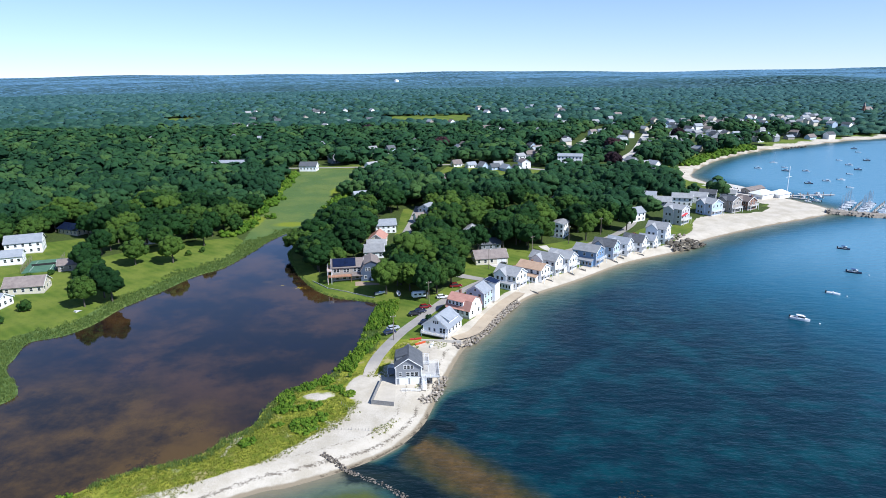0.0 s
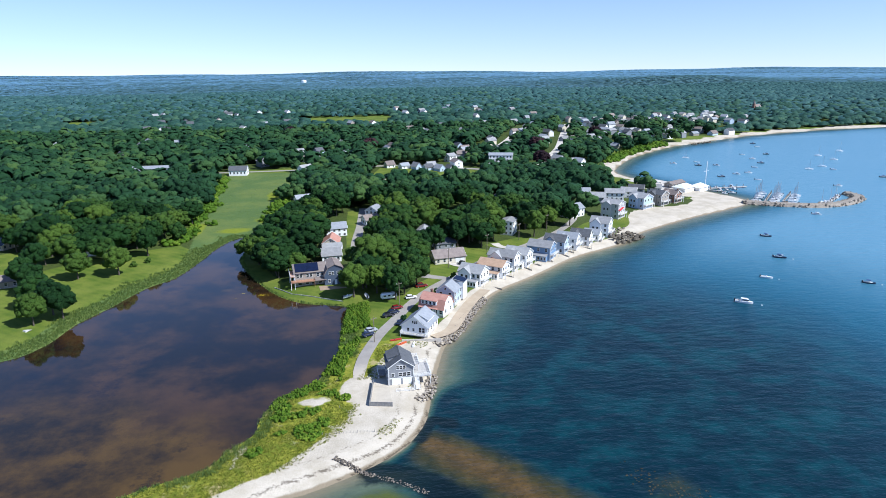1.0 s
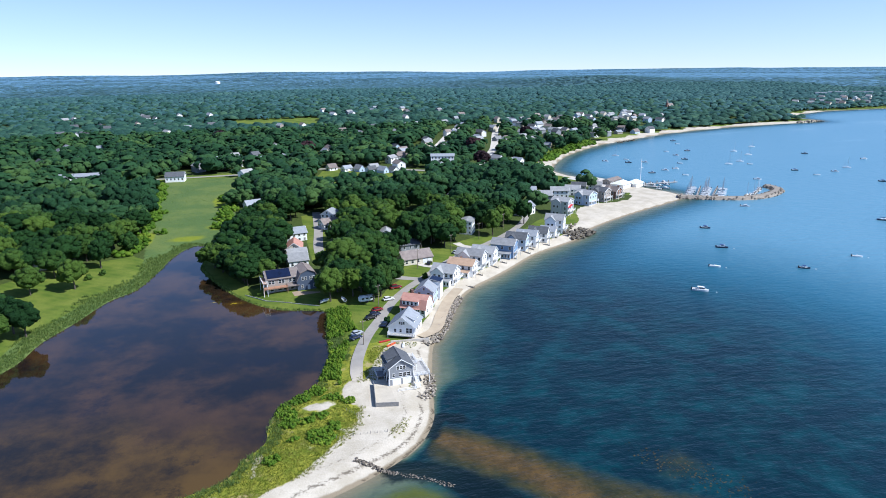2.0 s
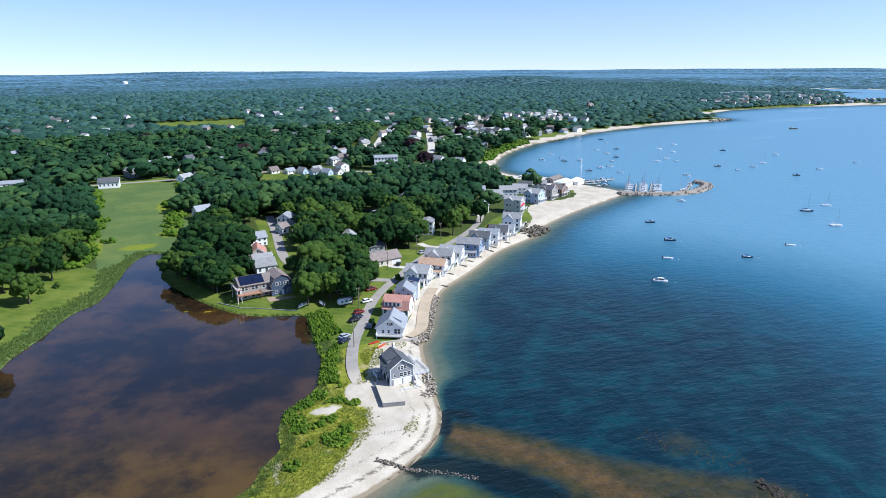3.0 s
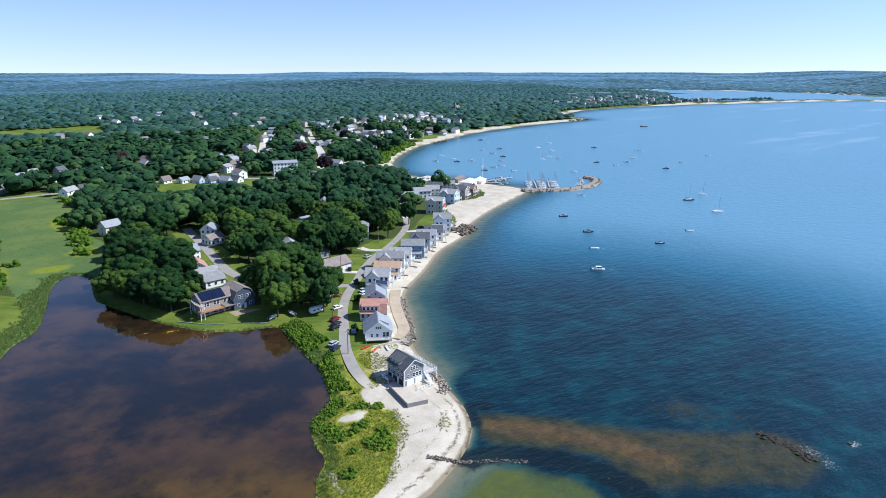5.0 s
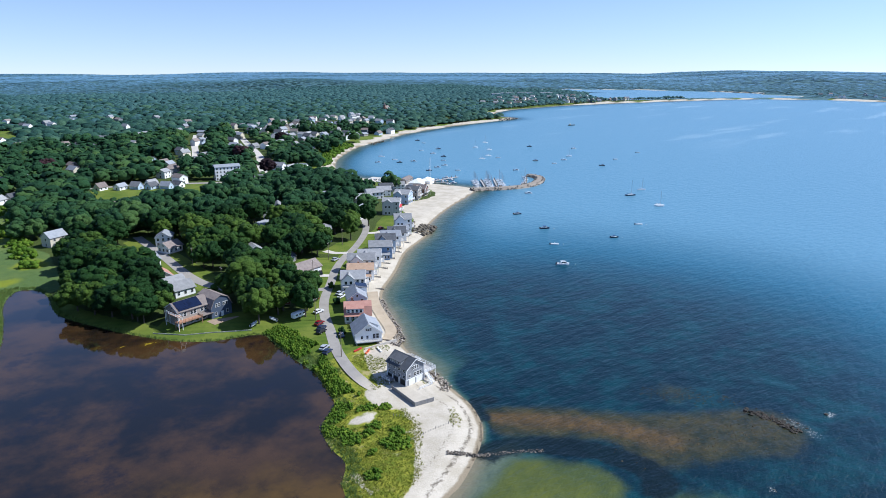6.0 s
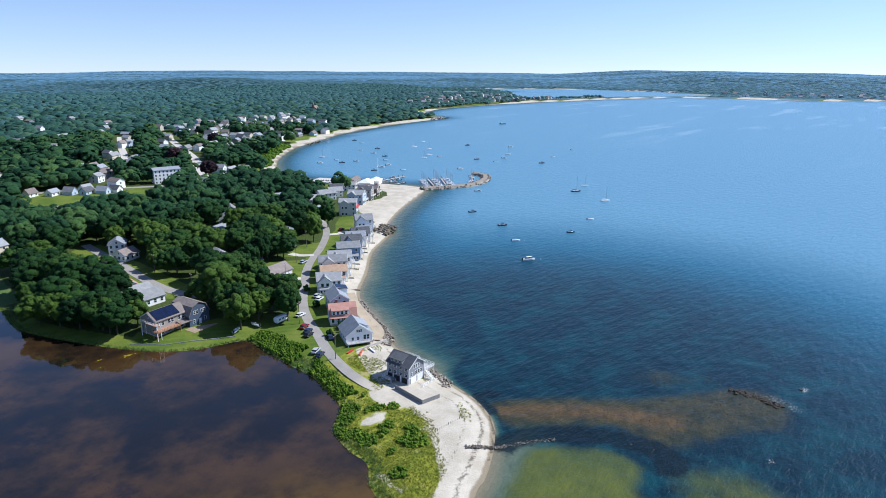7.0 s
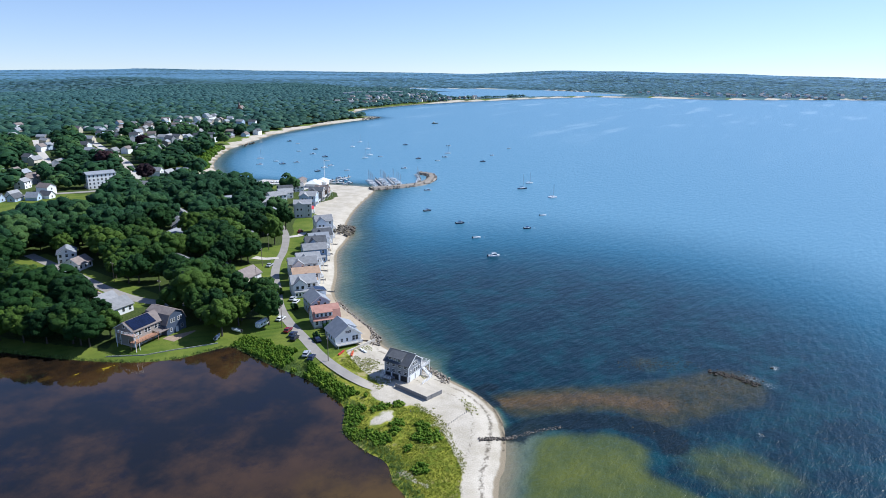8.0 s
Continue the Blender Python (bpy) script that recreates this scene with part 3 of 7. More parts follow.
def build_water():
    xs = axis(-110, 190, 2.2, -4700, 4700, 1.06)
    ys = axis(40, 330, 2.2, -4700, 2200, 1.06)
    q, f = sheet(xs, ys)
    ds = signed(q, SEA_LINE)
    ok = (ds[f] < 3 + 0.2 * np.abs(q[f][:, :, 0]) * (np.abs(q[f][:, :, 0]) > 400)).any(1)
    f = f[ok]
    used, inv = np.unique(f, return_inverse=True)
    q, ds, f = q[used], ds[used], inv.reshape(f.shape)
    ridge = curve_pts([(-6, 146), (1, 140), (9, 130), (16, 120), (20, 112), (24, 103)], 6)
    d, _ = seg_dist(q, ridge, False)
    bank = curve_pts([(-5, 151), (8, 142), (19, 131), (28, 119), (42, 107), (55, 97), (61, 88), (56, 78), (42, 77), (26, 88), (9, 98), (9, 107), (11, 114), (3, 123), (-7, 134), (-9, 142)], 4, True)
    shoal = 0.62 * smooth(-signed(q, bank), -6, 6) + 0.5 * np.exp(-(d / 4.5) ** 2)
    patch2 = np.exp(-(((q[:, 0] - 49) / 9) ** 2 + ((q[:, 1] - 116) / 7) ** 2)) * 0.4
    shoal = np.maximum(shoal, patch2) * smooth(-ds, 0.5, 4)
    flat = curve_pts([(-16, 126.5), (-6, 117), (-1, 108), (-4, 99), (-13.5, 97), (-16, 88), (-19, 80), (-34, 92), (-50, 110), (-42, 118), (-27, 123)], 4, True)
    shallow = smooth(-signed(q, flat), -4, 4)
    outer = curve_pts([(-3, 93), (5.5, 90), (12, 80), (9, 66), (2, 61), (-11, 75), (-9, 86)], 4, True)
    shallow = np.maximum(shallow, 0.62 * smooth(-signed(q, outer), -7, 7))
    eel_d, _ = seg_dist(q, curve_pts([(-17, 133), (-8, 130), (0, 121), (6, 110), (7, 98), (2, 94)], 6), False)
    eel_n, _ = seg_dist(q, curve_pts([(-5, 147), (-1, 154), (4, 152)], 6), False)
    eel = np.maximum(np.exp(-(eel_d / 5.5) ** 2), 0.9 * np.exp(-(eel_n / 3.5) ** 2))
    foam = np.max([h * np.exp(-(((q[:, 0] - cx) / a) ** 2 + ((q[:, 1] - cy) / b) ** 2)) for cx, cy, a, b, h in ((58.5, 83, 4.0, 8, 0.68), (71, 77.5, 4, 3, 0.8), (22, 75, 2.6, 2.2, 0.75), (56, 77, 4, 4, 0.7))], axis=0)
    # the shelf is narrow round the tip of the spit and wide south of the jetty
    tip = smooth(q[:, 1], 132, 138) * smooth(q[:, 1], 176, 160)
    south = smooth(q[:, 1], 136, 128) * smooth(-q[:, 0], 0, 12)
    shelf = np.maximum(-ds, 0) * (1 + 7 * tip) * (1 - 0.3 * south)
    # paleness set by distance from the spit, standing in for sky reflection
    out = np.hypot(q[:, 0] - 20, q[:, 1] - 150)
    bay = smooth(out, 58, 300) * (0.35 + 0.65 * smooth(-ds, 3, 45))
    z = np.zeros(len(q))
    me = mesh_from("sea", np.column_stack([q, z]), f, M_SEA, True, (("shore", shelf), ("painted_sky_sheen", bay), ("shoal", shoal), ("shallow", shallow), ("foam", foam), ("eelgrass", eel), ("outer", smooth(out, 520, 900))))
    tagged(new("water", me), "deep blue rippled bay with weedy brown shallows", "water", kind="structure")
    q, f = sheet(np.arange(-200, -15, 2.0), np.arange(105, 370, 2.0))
    dp = signed(q, POND_LINE)
    f = f[(dp[f] < 2.5).any(1)]
    used, inv = np.unique(f, return_inverse=True)
    q, f = q[used], inv.reshape(f.shape)
    scum = np.max([0.95 * np.exp(-(((q[:, 0] - cx) / a) ** 2 + ((q[:, 1] - cy) / b) ** 2)) for cx, cy, a, b in ((-57, 265, 6, 3.0), (-66, 269, 3, 1.6), (-73, 274, 3.5, 1.6), (-68, 263, 2.2, 1.2))], axis=0)
    me = mesh_from("pond", np.column_stack([q, np.full(len(q), 0.2)]), f, M_POND, True, (("scum", scum), ("shoaling", smooth(q[:, 1] + 0.35 * (q[:, 0] + 80), 212, 135))))
    tagged(new("pond", me), "still brown salt pond with floating weed", "water", kind="structure")
    q = LAGOON_LINE
    c = q.mean(0)
    verts = np.column_stack([np.vstack([c, q + (q - c) * 0.02]), np.full(len(q) + 1, 0.15)])
    n = len(q)
    f = np.array([(0, 1 + i, 1 + (i + 1) % n) for i in range(n)])
    # the lagoon takes the full painted sky tint
    me = mesh_from("lagoon", verts, f, M_SEA, True, (("shore", np.full(n + 1, 300.0)), ("painted_sky_sheen", np.ones(n + 1)), ("shoal", np.zeros(n + 1)), ("shallow", np.zeros(n + 1)), ("foam", np.zeros(n + 1)), ("eelgrass", np.zeros(n + 1)), ("outer", np.zeros(n + 1))))
    tagged(new("lagoon", me), "pale blue river lagoon behind the sand bar", "water", kind="structure")


def ribbon(name, line, width, material, lift=0.05, label="", category="road"):
    n = len(line)
    tan = np.gradient(line, axis=0)
    tan /= np.linalg.norm(tan, axis=1)[:, None]
    nor = np.column_stack([-tan[:, 1], tan[:, 0]])
    across = np.linspace(-0.5, 0.5, 5)
    taper = (0.8 + 0.2 * smooth(np.arange(n), 0, 9))[:, None]
    pts = np.concatenate([line + nor * width * a * taper for a in across])
    z = land(pts)[0] + lift
    mid = z.reshape(5, n).max(0)
    z = np.maximum(z, np.tile(mid, 5) - 0.02)
    i = np.arange(5 * n).reshape(5, n)
    f = np.stack([i[:-1, :-1], i[:-1, 1:], i[1:, 1:], i[1:, :-1]], -1).reshape(-1, 4)
    me = mesh_from(name, np.column_stack([pts, z]), f[:, ::-1], material)
    return tagged(new(name, me), label, category, kind="structure")


build_ground()
build_water()
for road_w, road_line in ROAD_LINES.values():
    ribbon("road", road_line, road_w, M_CONCRETE if road_w > 6 else M_ASPHALT, 0.07, "pale concrete village street" if road_w > 6 else "narrow grey asphalt road with worn edges")
yard_line = curve_pts([(196, 432), (205, 436), (214, 446), (212, 462), (204, 480)], 6)
ribbon("pavement", yard_line, 22, M_CONCRETE, 0.06, "pale gravel yard by the boat docks", "pavement")
ribbon("pavement", curve_pts([(7, 207), (14, 213), (20, 226), (27, 240), (35, 252)], 6), 4.6, plain("tan_sand_terrace", (0.36, 0.28, 0.19), (0.47, 0.38, 0.27), 0.3, 0.95), 0.25, "tan packed sand terrace behind the boulders", "pavement")
for drive in ([(33, 283), (28, 287), (27, 291)], [(62, 308), (56, 312), (54, 318)], [(92, 334), (100, 331), (106, 334)]):
    ribbon("pavement", curve_pts(drive, 4), 4.5, M_CONCRETE, 0.09, "pale concrete driveway", "driveway")

# ---- building blocks ----


def box(bm, cx, cy, cz, sx, sy, sz, rot=0.0, tilt=None):
    m = Matrix.Translation((cx, cy, cz)) @ Matrix.Rotation(radians(rot), 4, "Z")
    if tilt:
        m = m @ Matrix.Rotation(radians(tilt[0]), 4, tilt[1])
    bmesh.ops.create_cube(bm, size=1.0, matrix=m @ Matrix.Diagonal((sx, sy, sz, 1)))
    return bm


def shape(*boxes):
    bm = bmesh.new()
    for b in boxes:
        box(bm, *b)
    return bm


def to_mesh(name, bm, material, flat=True):
    bmesh.ops.recalc_face_normals(bm, faces=bm.faces)
    me = bpy.data.meshes.new(name)
    bm.to_mesh(me)
    bm.free()
    if not flat:
        for p in me.polygons:
            p.use_smooth = True
    me.materials.append(material)
    return me


def part(name, bm, material, parent, label="", at=None):
    ob = new(name, bm if isinstance(bm, bpy.types.Mesh) else to_mesh(name, bm, material))
    ob.parent = parent
    if at is not None:
        ob.matrix_basis = at
    return tagged(ob, label) if label else ob


def base(name, m, label, category, group=""):
    ob = new(name)
    ob.matrix_basis = m
    return tagged(ob, label, category, group)


def prism(bm, profile, x0, x1):
    """A profile of (y, z) corners drawn out along x."""
    a = [bm.verts.new((x0, y, z)) for y, z in profile]
    b = [bm.verts.new((x1, y, z)) for y, z in profile]
    n = len(profile)
    bm.faces.new(a)
    bm.faces.new(b[::-1])
    for i in range(n):
        bm.faces.new((a[i], b[i], b[(i + 1) % n], a[(i + 1) % n]))
    return bm


def slab(bm, p, q, thick, x0, x1):
    """A sloping slab between two (y, z) corners."""
    d = Vector((q[0] - p[0], q[1] - p[1])).normalized()
    n = Vector((-d.y, d.x)) * thick
    if n.y < 0:
        n = -n
    return prism(bm, [p, q, (q[0] + n.x, q[1] + n.y), (p[0] + n.x, p[1] + n.y)], x0, x1)


PANES = {}
GLAZED = {}


def glazed_window(w, h):
    """A sash with its glass in one mesh, for windows of a porch or a cross gable."""
    key = (w, h)
    if key not in GLAZED:
        t = 0.09
        me = to_mesh("window", shape((0, 0, h / 2 - t / 2, w, 0.12, t), (0, 0, -h / 2 + t / 2, w, 0.16, t), (-w / 2 + t / 2, 0, 0, t, 0.12, h - 2 * t), (w / 2 - t / 2, 0, 0, t, 0.12, h - 2 * t), (0, 0, 0, w - 2 * t, 0.05, h - 2 * t)), M_TRIM)
        me.materials.append(M_PANE)
        for p in me.polygons:
            p.material_index = 1 if p.index >= 24 else 0
        GLAZED[key] = me
    return GLAZED[key]


def window_meshes(w, h):
    key = (round(w, 2), round(h, 2))
    if key not in PANES:
        t = 0.09
        f = shape((0, 0, h / 2 - t / 2, w, 0.12, t), (0, 0, -h / 2 + t / 2, w, 0.16, t), (-w / 2 + t / 2, 0, 0, t, 0.12, h - 2 * t), (w / 2 - t / 2, 0, 0, t, 0.12, h - 2 * t), (0, 0.0, 0, w - 2 * t, 0.07, 0.06))
        PANES[key] = (to_mesh("window", f, M_TRIM), to_mesh("pane", shape((0, 0, 0, w - 2 * t, 0.04, h - 2 * t)), M_PANE))
    return PANES[key]


def window(parent, x, y, z, facing, w=1.0, h=1.4):
    """A framed sash on a wall that faces the given way (degrees; 0 is +y)."""
    f, g = window_meshes(w, h)
    ob = part("window", f, None, parent, at=pose(x, y, z, 0, 0, facing))
    part("pane", g, None, ob)
    return ob


def rail(bm, a, b, z, h=1.0, step=1.5, thick=0.1):
    a, b = Vector(a), Vector(b)
    d = b - a
    n = max(1, round(d.length / step))
    ang = math.degrees(math.atan2(d.y, d.x))
    for i in range(n + 1):
        p = a + d * i / n
        box(bm, p.x, p.y, z + h / 2, thick, thick, h)
    c = (a + b) / 2
    for zz in (h, h * 0.55, h * 0.2):
        box(bm, c.x, c.y, z + zz, d.length, thick * 0.7, 0.09, ang)


def house(spot, head, w, l, h, rise, wall, roof, label, storeys=2, over=0.4, gambrel=False, shed=None, chimney=None, rows=(3, 2), group="", attic=True, skip=(), z0=None, trims=False, plinth=0.3):
    """A house with its ridge along its own x. rows: windows on the long and on the short walls."""
    x, y = spot
    z = height(x, y) - 0.15 if z0 is None else z0
    hs = base("house", pose(x, y, z, 0, 0, head), label, "house", group)
    bm = bmesh.new()
    if gambrel:
        k = (w * 0.32, h + rise * 0.68)
        prof = [(-w / 2, 0), (w / 2, 0), (w / 2, h), (k[0], k[1]), (0, h + rise), (-k[0], k[1]), (-w / 2, h)]
    else:
        prof = [(-w / 2, 0), (w / 2, 0), (w / 2, h), (0, h + rise), (-w / 2, h)]
    part("wall", prism(bm, prof, -l / 2, l / 2), wall, hs)
    bm = bmesh.new()
    x0, x1 = -l / 2 - over, l / 2 + over
    for s in (1, -1):
        if gambrel:
            slope = (h + rise * 0.68 - h) / (w / 2 - w * 0.32)
            slab(bm, (s * (w / 2 + 0.25), h - 0.25 * slope + 0.02), (s * w * 0.32, h + rise * 0.68 + 0.02), 0.18, x0, x1)
            slab(bm, (s * (w * 0.32 + 0.1), h + rise * 0.68 - 0.04), (0, h + rise + 0.02), 0.2, x0, x1)
        else:
            drop = over * rise / (w / 2)
            slab(bm, (s * (w / 2 + over), h - drop + 0.02), (0, h + rise + 0.02), 0.2, x0, x1)
    part("roof", bm, roof, hs)
    for ex in () if gambrel else (x0 - 0.03, x1 + 0.03):
        fas = bmesh.new()
        drop = over * rise / (w / 2)
        prism(fas, [(w / 2 + over, h - drop - 0.14), (0, h + rise - 0.14), (-w / 2 - over, h - drop - 0.14), (-w / 2 - over, h - drop + 0.14), (0, h + rise + 0.14), (w / 2 + over, h - drop + 0.14)], ex - 0.04, ex + 0.04)
        part("bargeboard", fas, M_TRIM, hs)
    if plinth:
        part("foundation", shape((0, 0, -0.5, l + 0.06, w + 0.06, 1.0 + 2 * plinth)), M_CONCRETE, hs)
    if trims:
        for cx in (-1, 1):
            for cy in (-1, 1):
                part("corner_board", shape((cx * l / 2, cy * w / 2, h / 2 + 0.1, 0.2, 0.2, h - 0.2)), M_TRIM, hs)
    sh = h / storeys
    for s in range(storeys):
        zz = s * sh + sh * 0.56
        for side, facing, n, run in (("back", 0, rows[0], l), ("front", 180, rows[0], l), ("left", 90, rows[1], w), ("right", -90, rows[1], w)):
            if side in skip or (side, s) in skip:
                continue
            for i in range(n):
                u = (i + 0.5) / n * run - run / 2
                if side == "back":
                    px, py = u, w / 2
                elif side == "front":
                    px, py = u, -w / 2
                elif side == "left":
                    px, py = -l / 2, u
                else:
                    px, py = l / 2, u
                window(hs, px, py, zz, facing, 1.25, min(1.6, sh * 0.58))
    if attic and rise > 1.6:
        for s in (1, -1):
            window(hs, s * l / 2, 0, h + rise * 0.35, -90 * s, 0.9, 1.1)
    if shed:
        part("dormer", shed_dormer(w, l, h, rise, *shed), wall, hs)
    if chimney:
        cx, cy, top = chimney
        part("chimney", shape((cx, cy, (h + top) / 2, 0.8, 0.8, top - h), (cx, cy, top, 0.95, 0.95, 0.2)), M_BRICK, hs)
    return hs


def shed_dormer(w, l, h, rise, u, length, side):
    bm = bmesh.new()
    s = side
    prof = [(s * w * 0.40, h + rise * 0.15), (s * w * 0.40, h + rise * 0.62), (s * w * 0.05, h + rise * 0.92), (s * w * 0.05, h + rise * 0.5)]
    return prism(bm, prof, u - length / 2, u + length / 2)


def deck(parent, x0, x1, y0, y1, z, sides, material=M_DECK, railing=M_TRIM):
    """A raised platform on posts, with rails on the named sides."""
    d = part("deck", shape(((x0 + x1) / 2, (y0 + y1) / 2, z, x1 - x0, y1 - y0, 0.2)), material, parent)
    for px in (x0 + 0.15, x1 - 0.15):
        for py in (y0 + 0.15, y1 - 0.15):
            part("post", shape((px, py, z / 2 - 0.3, 0.18, 0.18, z + 0.5)), railing, parent)
    bm = bmesh.new()
    ends = {"w": ((x0, y0), (x0, y1)), "e": ((x1, y0), (x1, y1)), "s": ((x0, y0), (x1, y0)), "n": ((x0, y1), (x1, y1))}
    for s in sides:
        rail(bm, (*ends[s][0], 0), (*ends[s][1], 0), z + 0.1)
    part("railing", bm, railing, parent)


def steps_mesh(n, run, rise_each, width):
    bm = bmesh.new()
    for i in range(n):
        box(bm, i * run, 0, (n - i) * rise_each - 0.03, run * 1.05, width, 0.06)
        for side in (-0.5, 0.5):
            box(bm, i * run, side * width, (n - i) * rise_each - 0.12, run * 1.02, 0.06, 0.3)
            if i % 3 == 0:
                box(bm, i * run, side * width, (n - i) * rise_each + 0.45, 0.07, 0.07, 0.9)
    return bm


# ---- houses along the beach ----
BEACH = "houses along the beach"


def grey_beach_house():
    hs = house((-7.4, 179.0), 92, 7.4, 9.2, 6.1, 2.5, M_GREY, M_ROOF_DARK, "tall grey clapboard beach house with white trim on sand", 3, 0.45, rows=(4, 0), group=BEACH, skip=(("front", 0), ("back", 0)), attic=False, trims=True, z0=1.1)
    g = -4.62
    for v in (-1.75, 1.45):
        part("garage_door", shape((g, v, 1.2, 0.12, 2.7, 2.0), (g - 0.04, v, 0.7, 0.08, 2.5, 0.05), (g - 0.04, v, 1.2, 0.08, 2.5, 0.05), (g - 0.04, v, 1.65, 0.08, 2.5, 0.05)), M_TRIM, hs, "white panelled garage door")
    window(hs, g, 2.4, 3.5, 90, 0.9, 1.2)
    for v in (0.2, -1.05, -2.3):
        window(hs, g, v, 3.5, 90, 1.15, 1.4)
    for v in (1.0, 0.0, -1.0):
        window(hs, g, v, 5.8, 90, 0.95, 1.3)
    part("belt_course", shape((g - 0.03, 0, 2.36, 0.1, 7.5, 0.24)), M_TRIM, hs)
    # carport bays on the road side; dark wall panels stand in for their shade
    for u in (-2.9, 0.4, 3.3):
        part("carport_bay", shape((u, 3.73, 1.15, 2.3, 0.1, 1.9)), M_DARK, hs, "dark panel painted as the shade in a carport bay")
    for u in (-4.4, -1.2, 1.9, 4.5):
        part("post", shape((u, 3.85, 1.2, 0.3, 0.3, 2.4)), M_TRIM, hs)
    # long dormer in the roof towards the road
    d = part("dormer", prism(bmesh.new(), [(3.5, 6.2), (3.5, 7.6), (0.6, 8.4), (0.6, 7.1)], -1.6, 3.4), M_GREY, hs)
    bm = bmesh.new()
    slab(bm, (3.85, 7.52), (0.3, 8.52), 0.16, -1.9, 3.7)
    part("dormer_roof", bm, M_ROOF_DARK, d)
    for u in (-0.8, 0.9, 2.6):
        window(hs, u, 3.52, 7.0, 0, 1.0, 0.9)
    # sea side: decks in two tiers with white rails, a stair and a low fence
    deck(hs, -4.8, 4.6, -9.0, -3.72, 2.3, "wes")
    deck(hs, -1.0, 4.4, -6.0, -3.7, 4.6, "wes")
    part("stair", steps_mesh(11, 0.3, 0.21, 1.2), M_TRIM, hs, at=pose(-5.0, -4.6, 0.0, 0, 0, 180))
    bm = bmesh.new()
    rail(bm, (-8.8, -3.6, 0), (-5.4, -3.6, 0), 0.1)
    rail(bm, (-8.8, -3.6, 0), (-8.8, 2.0, 0), 0.1)
    part("railing", bm, M_TRIM, hs, "low white picket railing")
    # entry ramp and porch on the road side
    deck(hs, 0.6, 4.4, 3.9, 6.4, 1.1, "en", M_FENCE, M_TRIM)


def board_fence(label, pts, h, material, step=2.4):
    fence = base("fence", pose(0, 0, 0), label, "fence")
    for (ax, ay), (bx, by) in zip(pts, pts[1:]):
        n = max(1, round(math.hypot(bx - ax, by - ay) / step))
        for i in range(n):
            p, q = Vector((ax, ay)).lerp((bx, by), i / n), Vector((ax, ay)).lerp((bx, by), (i + 1) / n)
            c, d = (p + q) / 2, q - p
            z = min(height(p.x, p.y), height(q.x, q.y))
            ang = math.degrees(math.atan2(d.y, d.x))
            part("panel", shape((c.x, c.y, z + h / 2, d.length - 0.1, 0.07, h, ang), (c.x, c.y, z + h, d.length - 0.1, 0.14, 0.09, ang)), material, fence)
            part("post", shape((p.x, p.y, z + h / 2, 0.16, 0.16, h + 0.25)), material, fence)
    return fence


grey_beach_house()
board_fence("low weathered grey board fence on the sand", [(-15.5, 176), (-17.2, 163), (-10.8, 161.6)], 1.3, M_FENCE)
tagged(new("sand_terrace", to_mesh("sand_terrace", shape((-13.6, 168, 1.2, 5.4, 11.5, 0.4, 0)), M_SAND)), "pale levelled sand terrace inside the fence", "terrace")

white = house((3.0, 213.8), 62, 9.6, 10.2, 3.2, 3.6, M_WHITE, M_ROOF_LIGHT, "white cottage with a broad pale roof above the beach", 1, 0.5, rows=(4, 0), group=BEACH, trims=True, z0=1.9)
for v in (-3.3, -2.1):
    window(white, -5.12, v, 1.9, 90, 1.1, 1.9)
for v in (2.4, 0.4):
    window(white, -5.12, v, 1.7, 90, 0.9, 1.3)
for v in (0.6, -0.8):
    window(white, -5.12, v, 4.6, 90, 0.8, 1.1)
deck(white, -7.2, -5.1, -4.7, 4.7, 0.5, "wsn")
d = part("dormer", prism(bmesh.new(), [(-4.0, 3.9), (-4.0, 4.9), (-0.6, 6.5), (-0.6, 5.2)], -2.6, 4.2), M_WHITE, white)
bm = bmesh.new()
slab(bm, (-4.4, 4.8), (-0.2, 6.7), 0.16, -2.9, 4.5)
part("dormer_roof", bm, M_ROOF_LIGHT, d)

red = house((11.2, 230.2), -35, 8.6, 10.2, 3.0, 4.2, M_WHITE, M_ROOF_RED, "white gambrel house with a faded red roof", 1, 0.35, True, rows=(5, 2), group=BEACH, chimney=(-2.0, 0.6, 8.4), trims=True, z0=1.8)
d = part("dormer", prism(bmesh.new(), [(-4.0, 3.5), (-4.0, 5.6), (-1.0, 6.6), (-1.0, 4.0)], -4.4, 2.2), M_WHITE, red)
bm = bmesh.new()
slab(bm, (-4.3, 5.5), (-0.6, 6.75), 0.18, -4.6, 2.4)
part("dormer_roof", bm, M_ROOF_RED, d)
for u in (-3.6, -2.0, -0.4, 1.2):
    window(red, u, -4.02, 4.6, 180, 1.0, 1.4)
bm = bmesh.new()
slab(bm, (-5.1, 2.72), (-4.25, 3.02), 0.12, -5.0, 3.0)
part("porch_roof", bm, M_ROOF_RED, red)
for u in (-4.6, -2.3, 0, 2.3):
    part("post", shape((u, -5.0, 1.3, 0.16, 0.16, 2.6)), M_TRIM, red)

blue = house((18.4, 241.2), 60, 7.6, 10.6, 5.4, 2.6, M_PALEBLUE, M_ROOF_LIGHT, "pale blue two-storey beach house with solar panels", 2, 0.35, rows=(4, 2), group=BEACH, trims=True, z0=1.9)
part("tower", shape((4.4, -2.6, 3.6, 4.6, 4.4, 7.2)), M_WHITE, blue)
bm = bmesh.new()
slab(bm, (-5.2, 7.1), (0.0, 8.1), 0.2, 1.8, 7.0)
part("tower_roof", bm, M_ROOF_GREY, blue)
bm = bmesh.new()
slab(bm, (-5.0, 7.38), (-0.3, 8.28), 0.06, 2.1, 6.7)
part("solar_panel", bm, M_SOLAR, blue, "dark blue glossy solar panel")
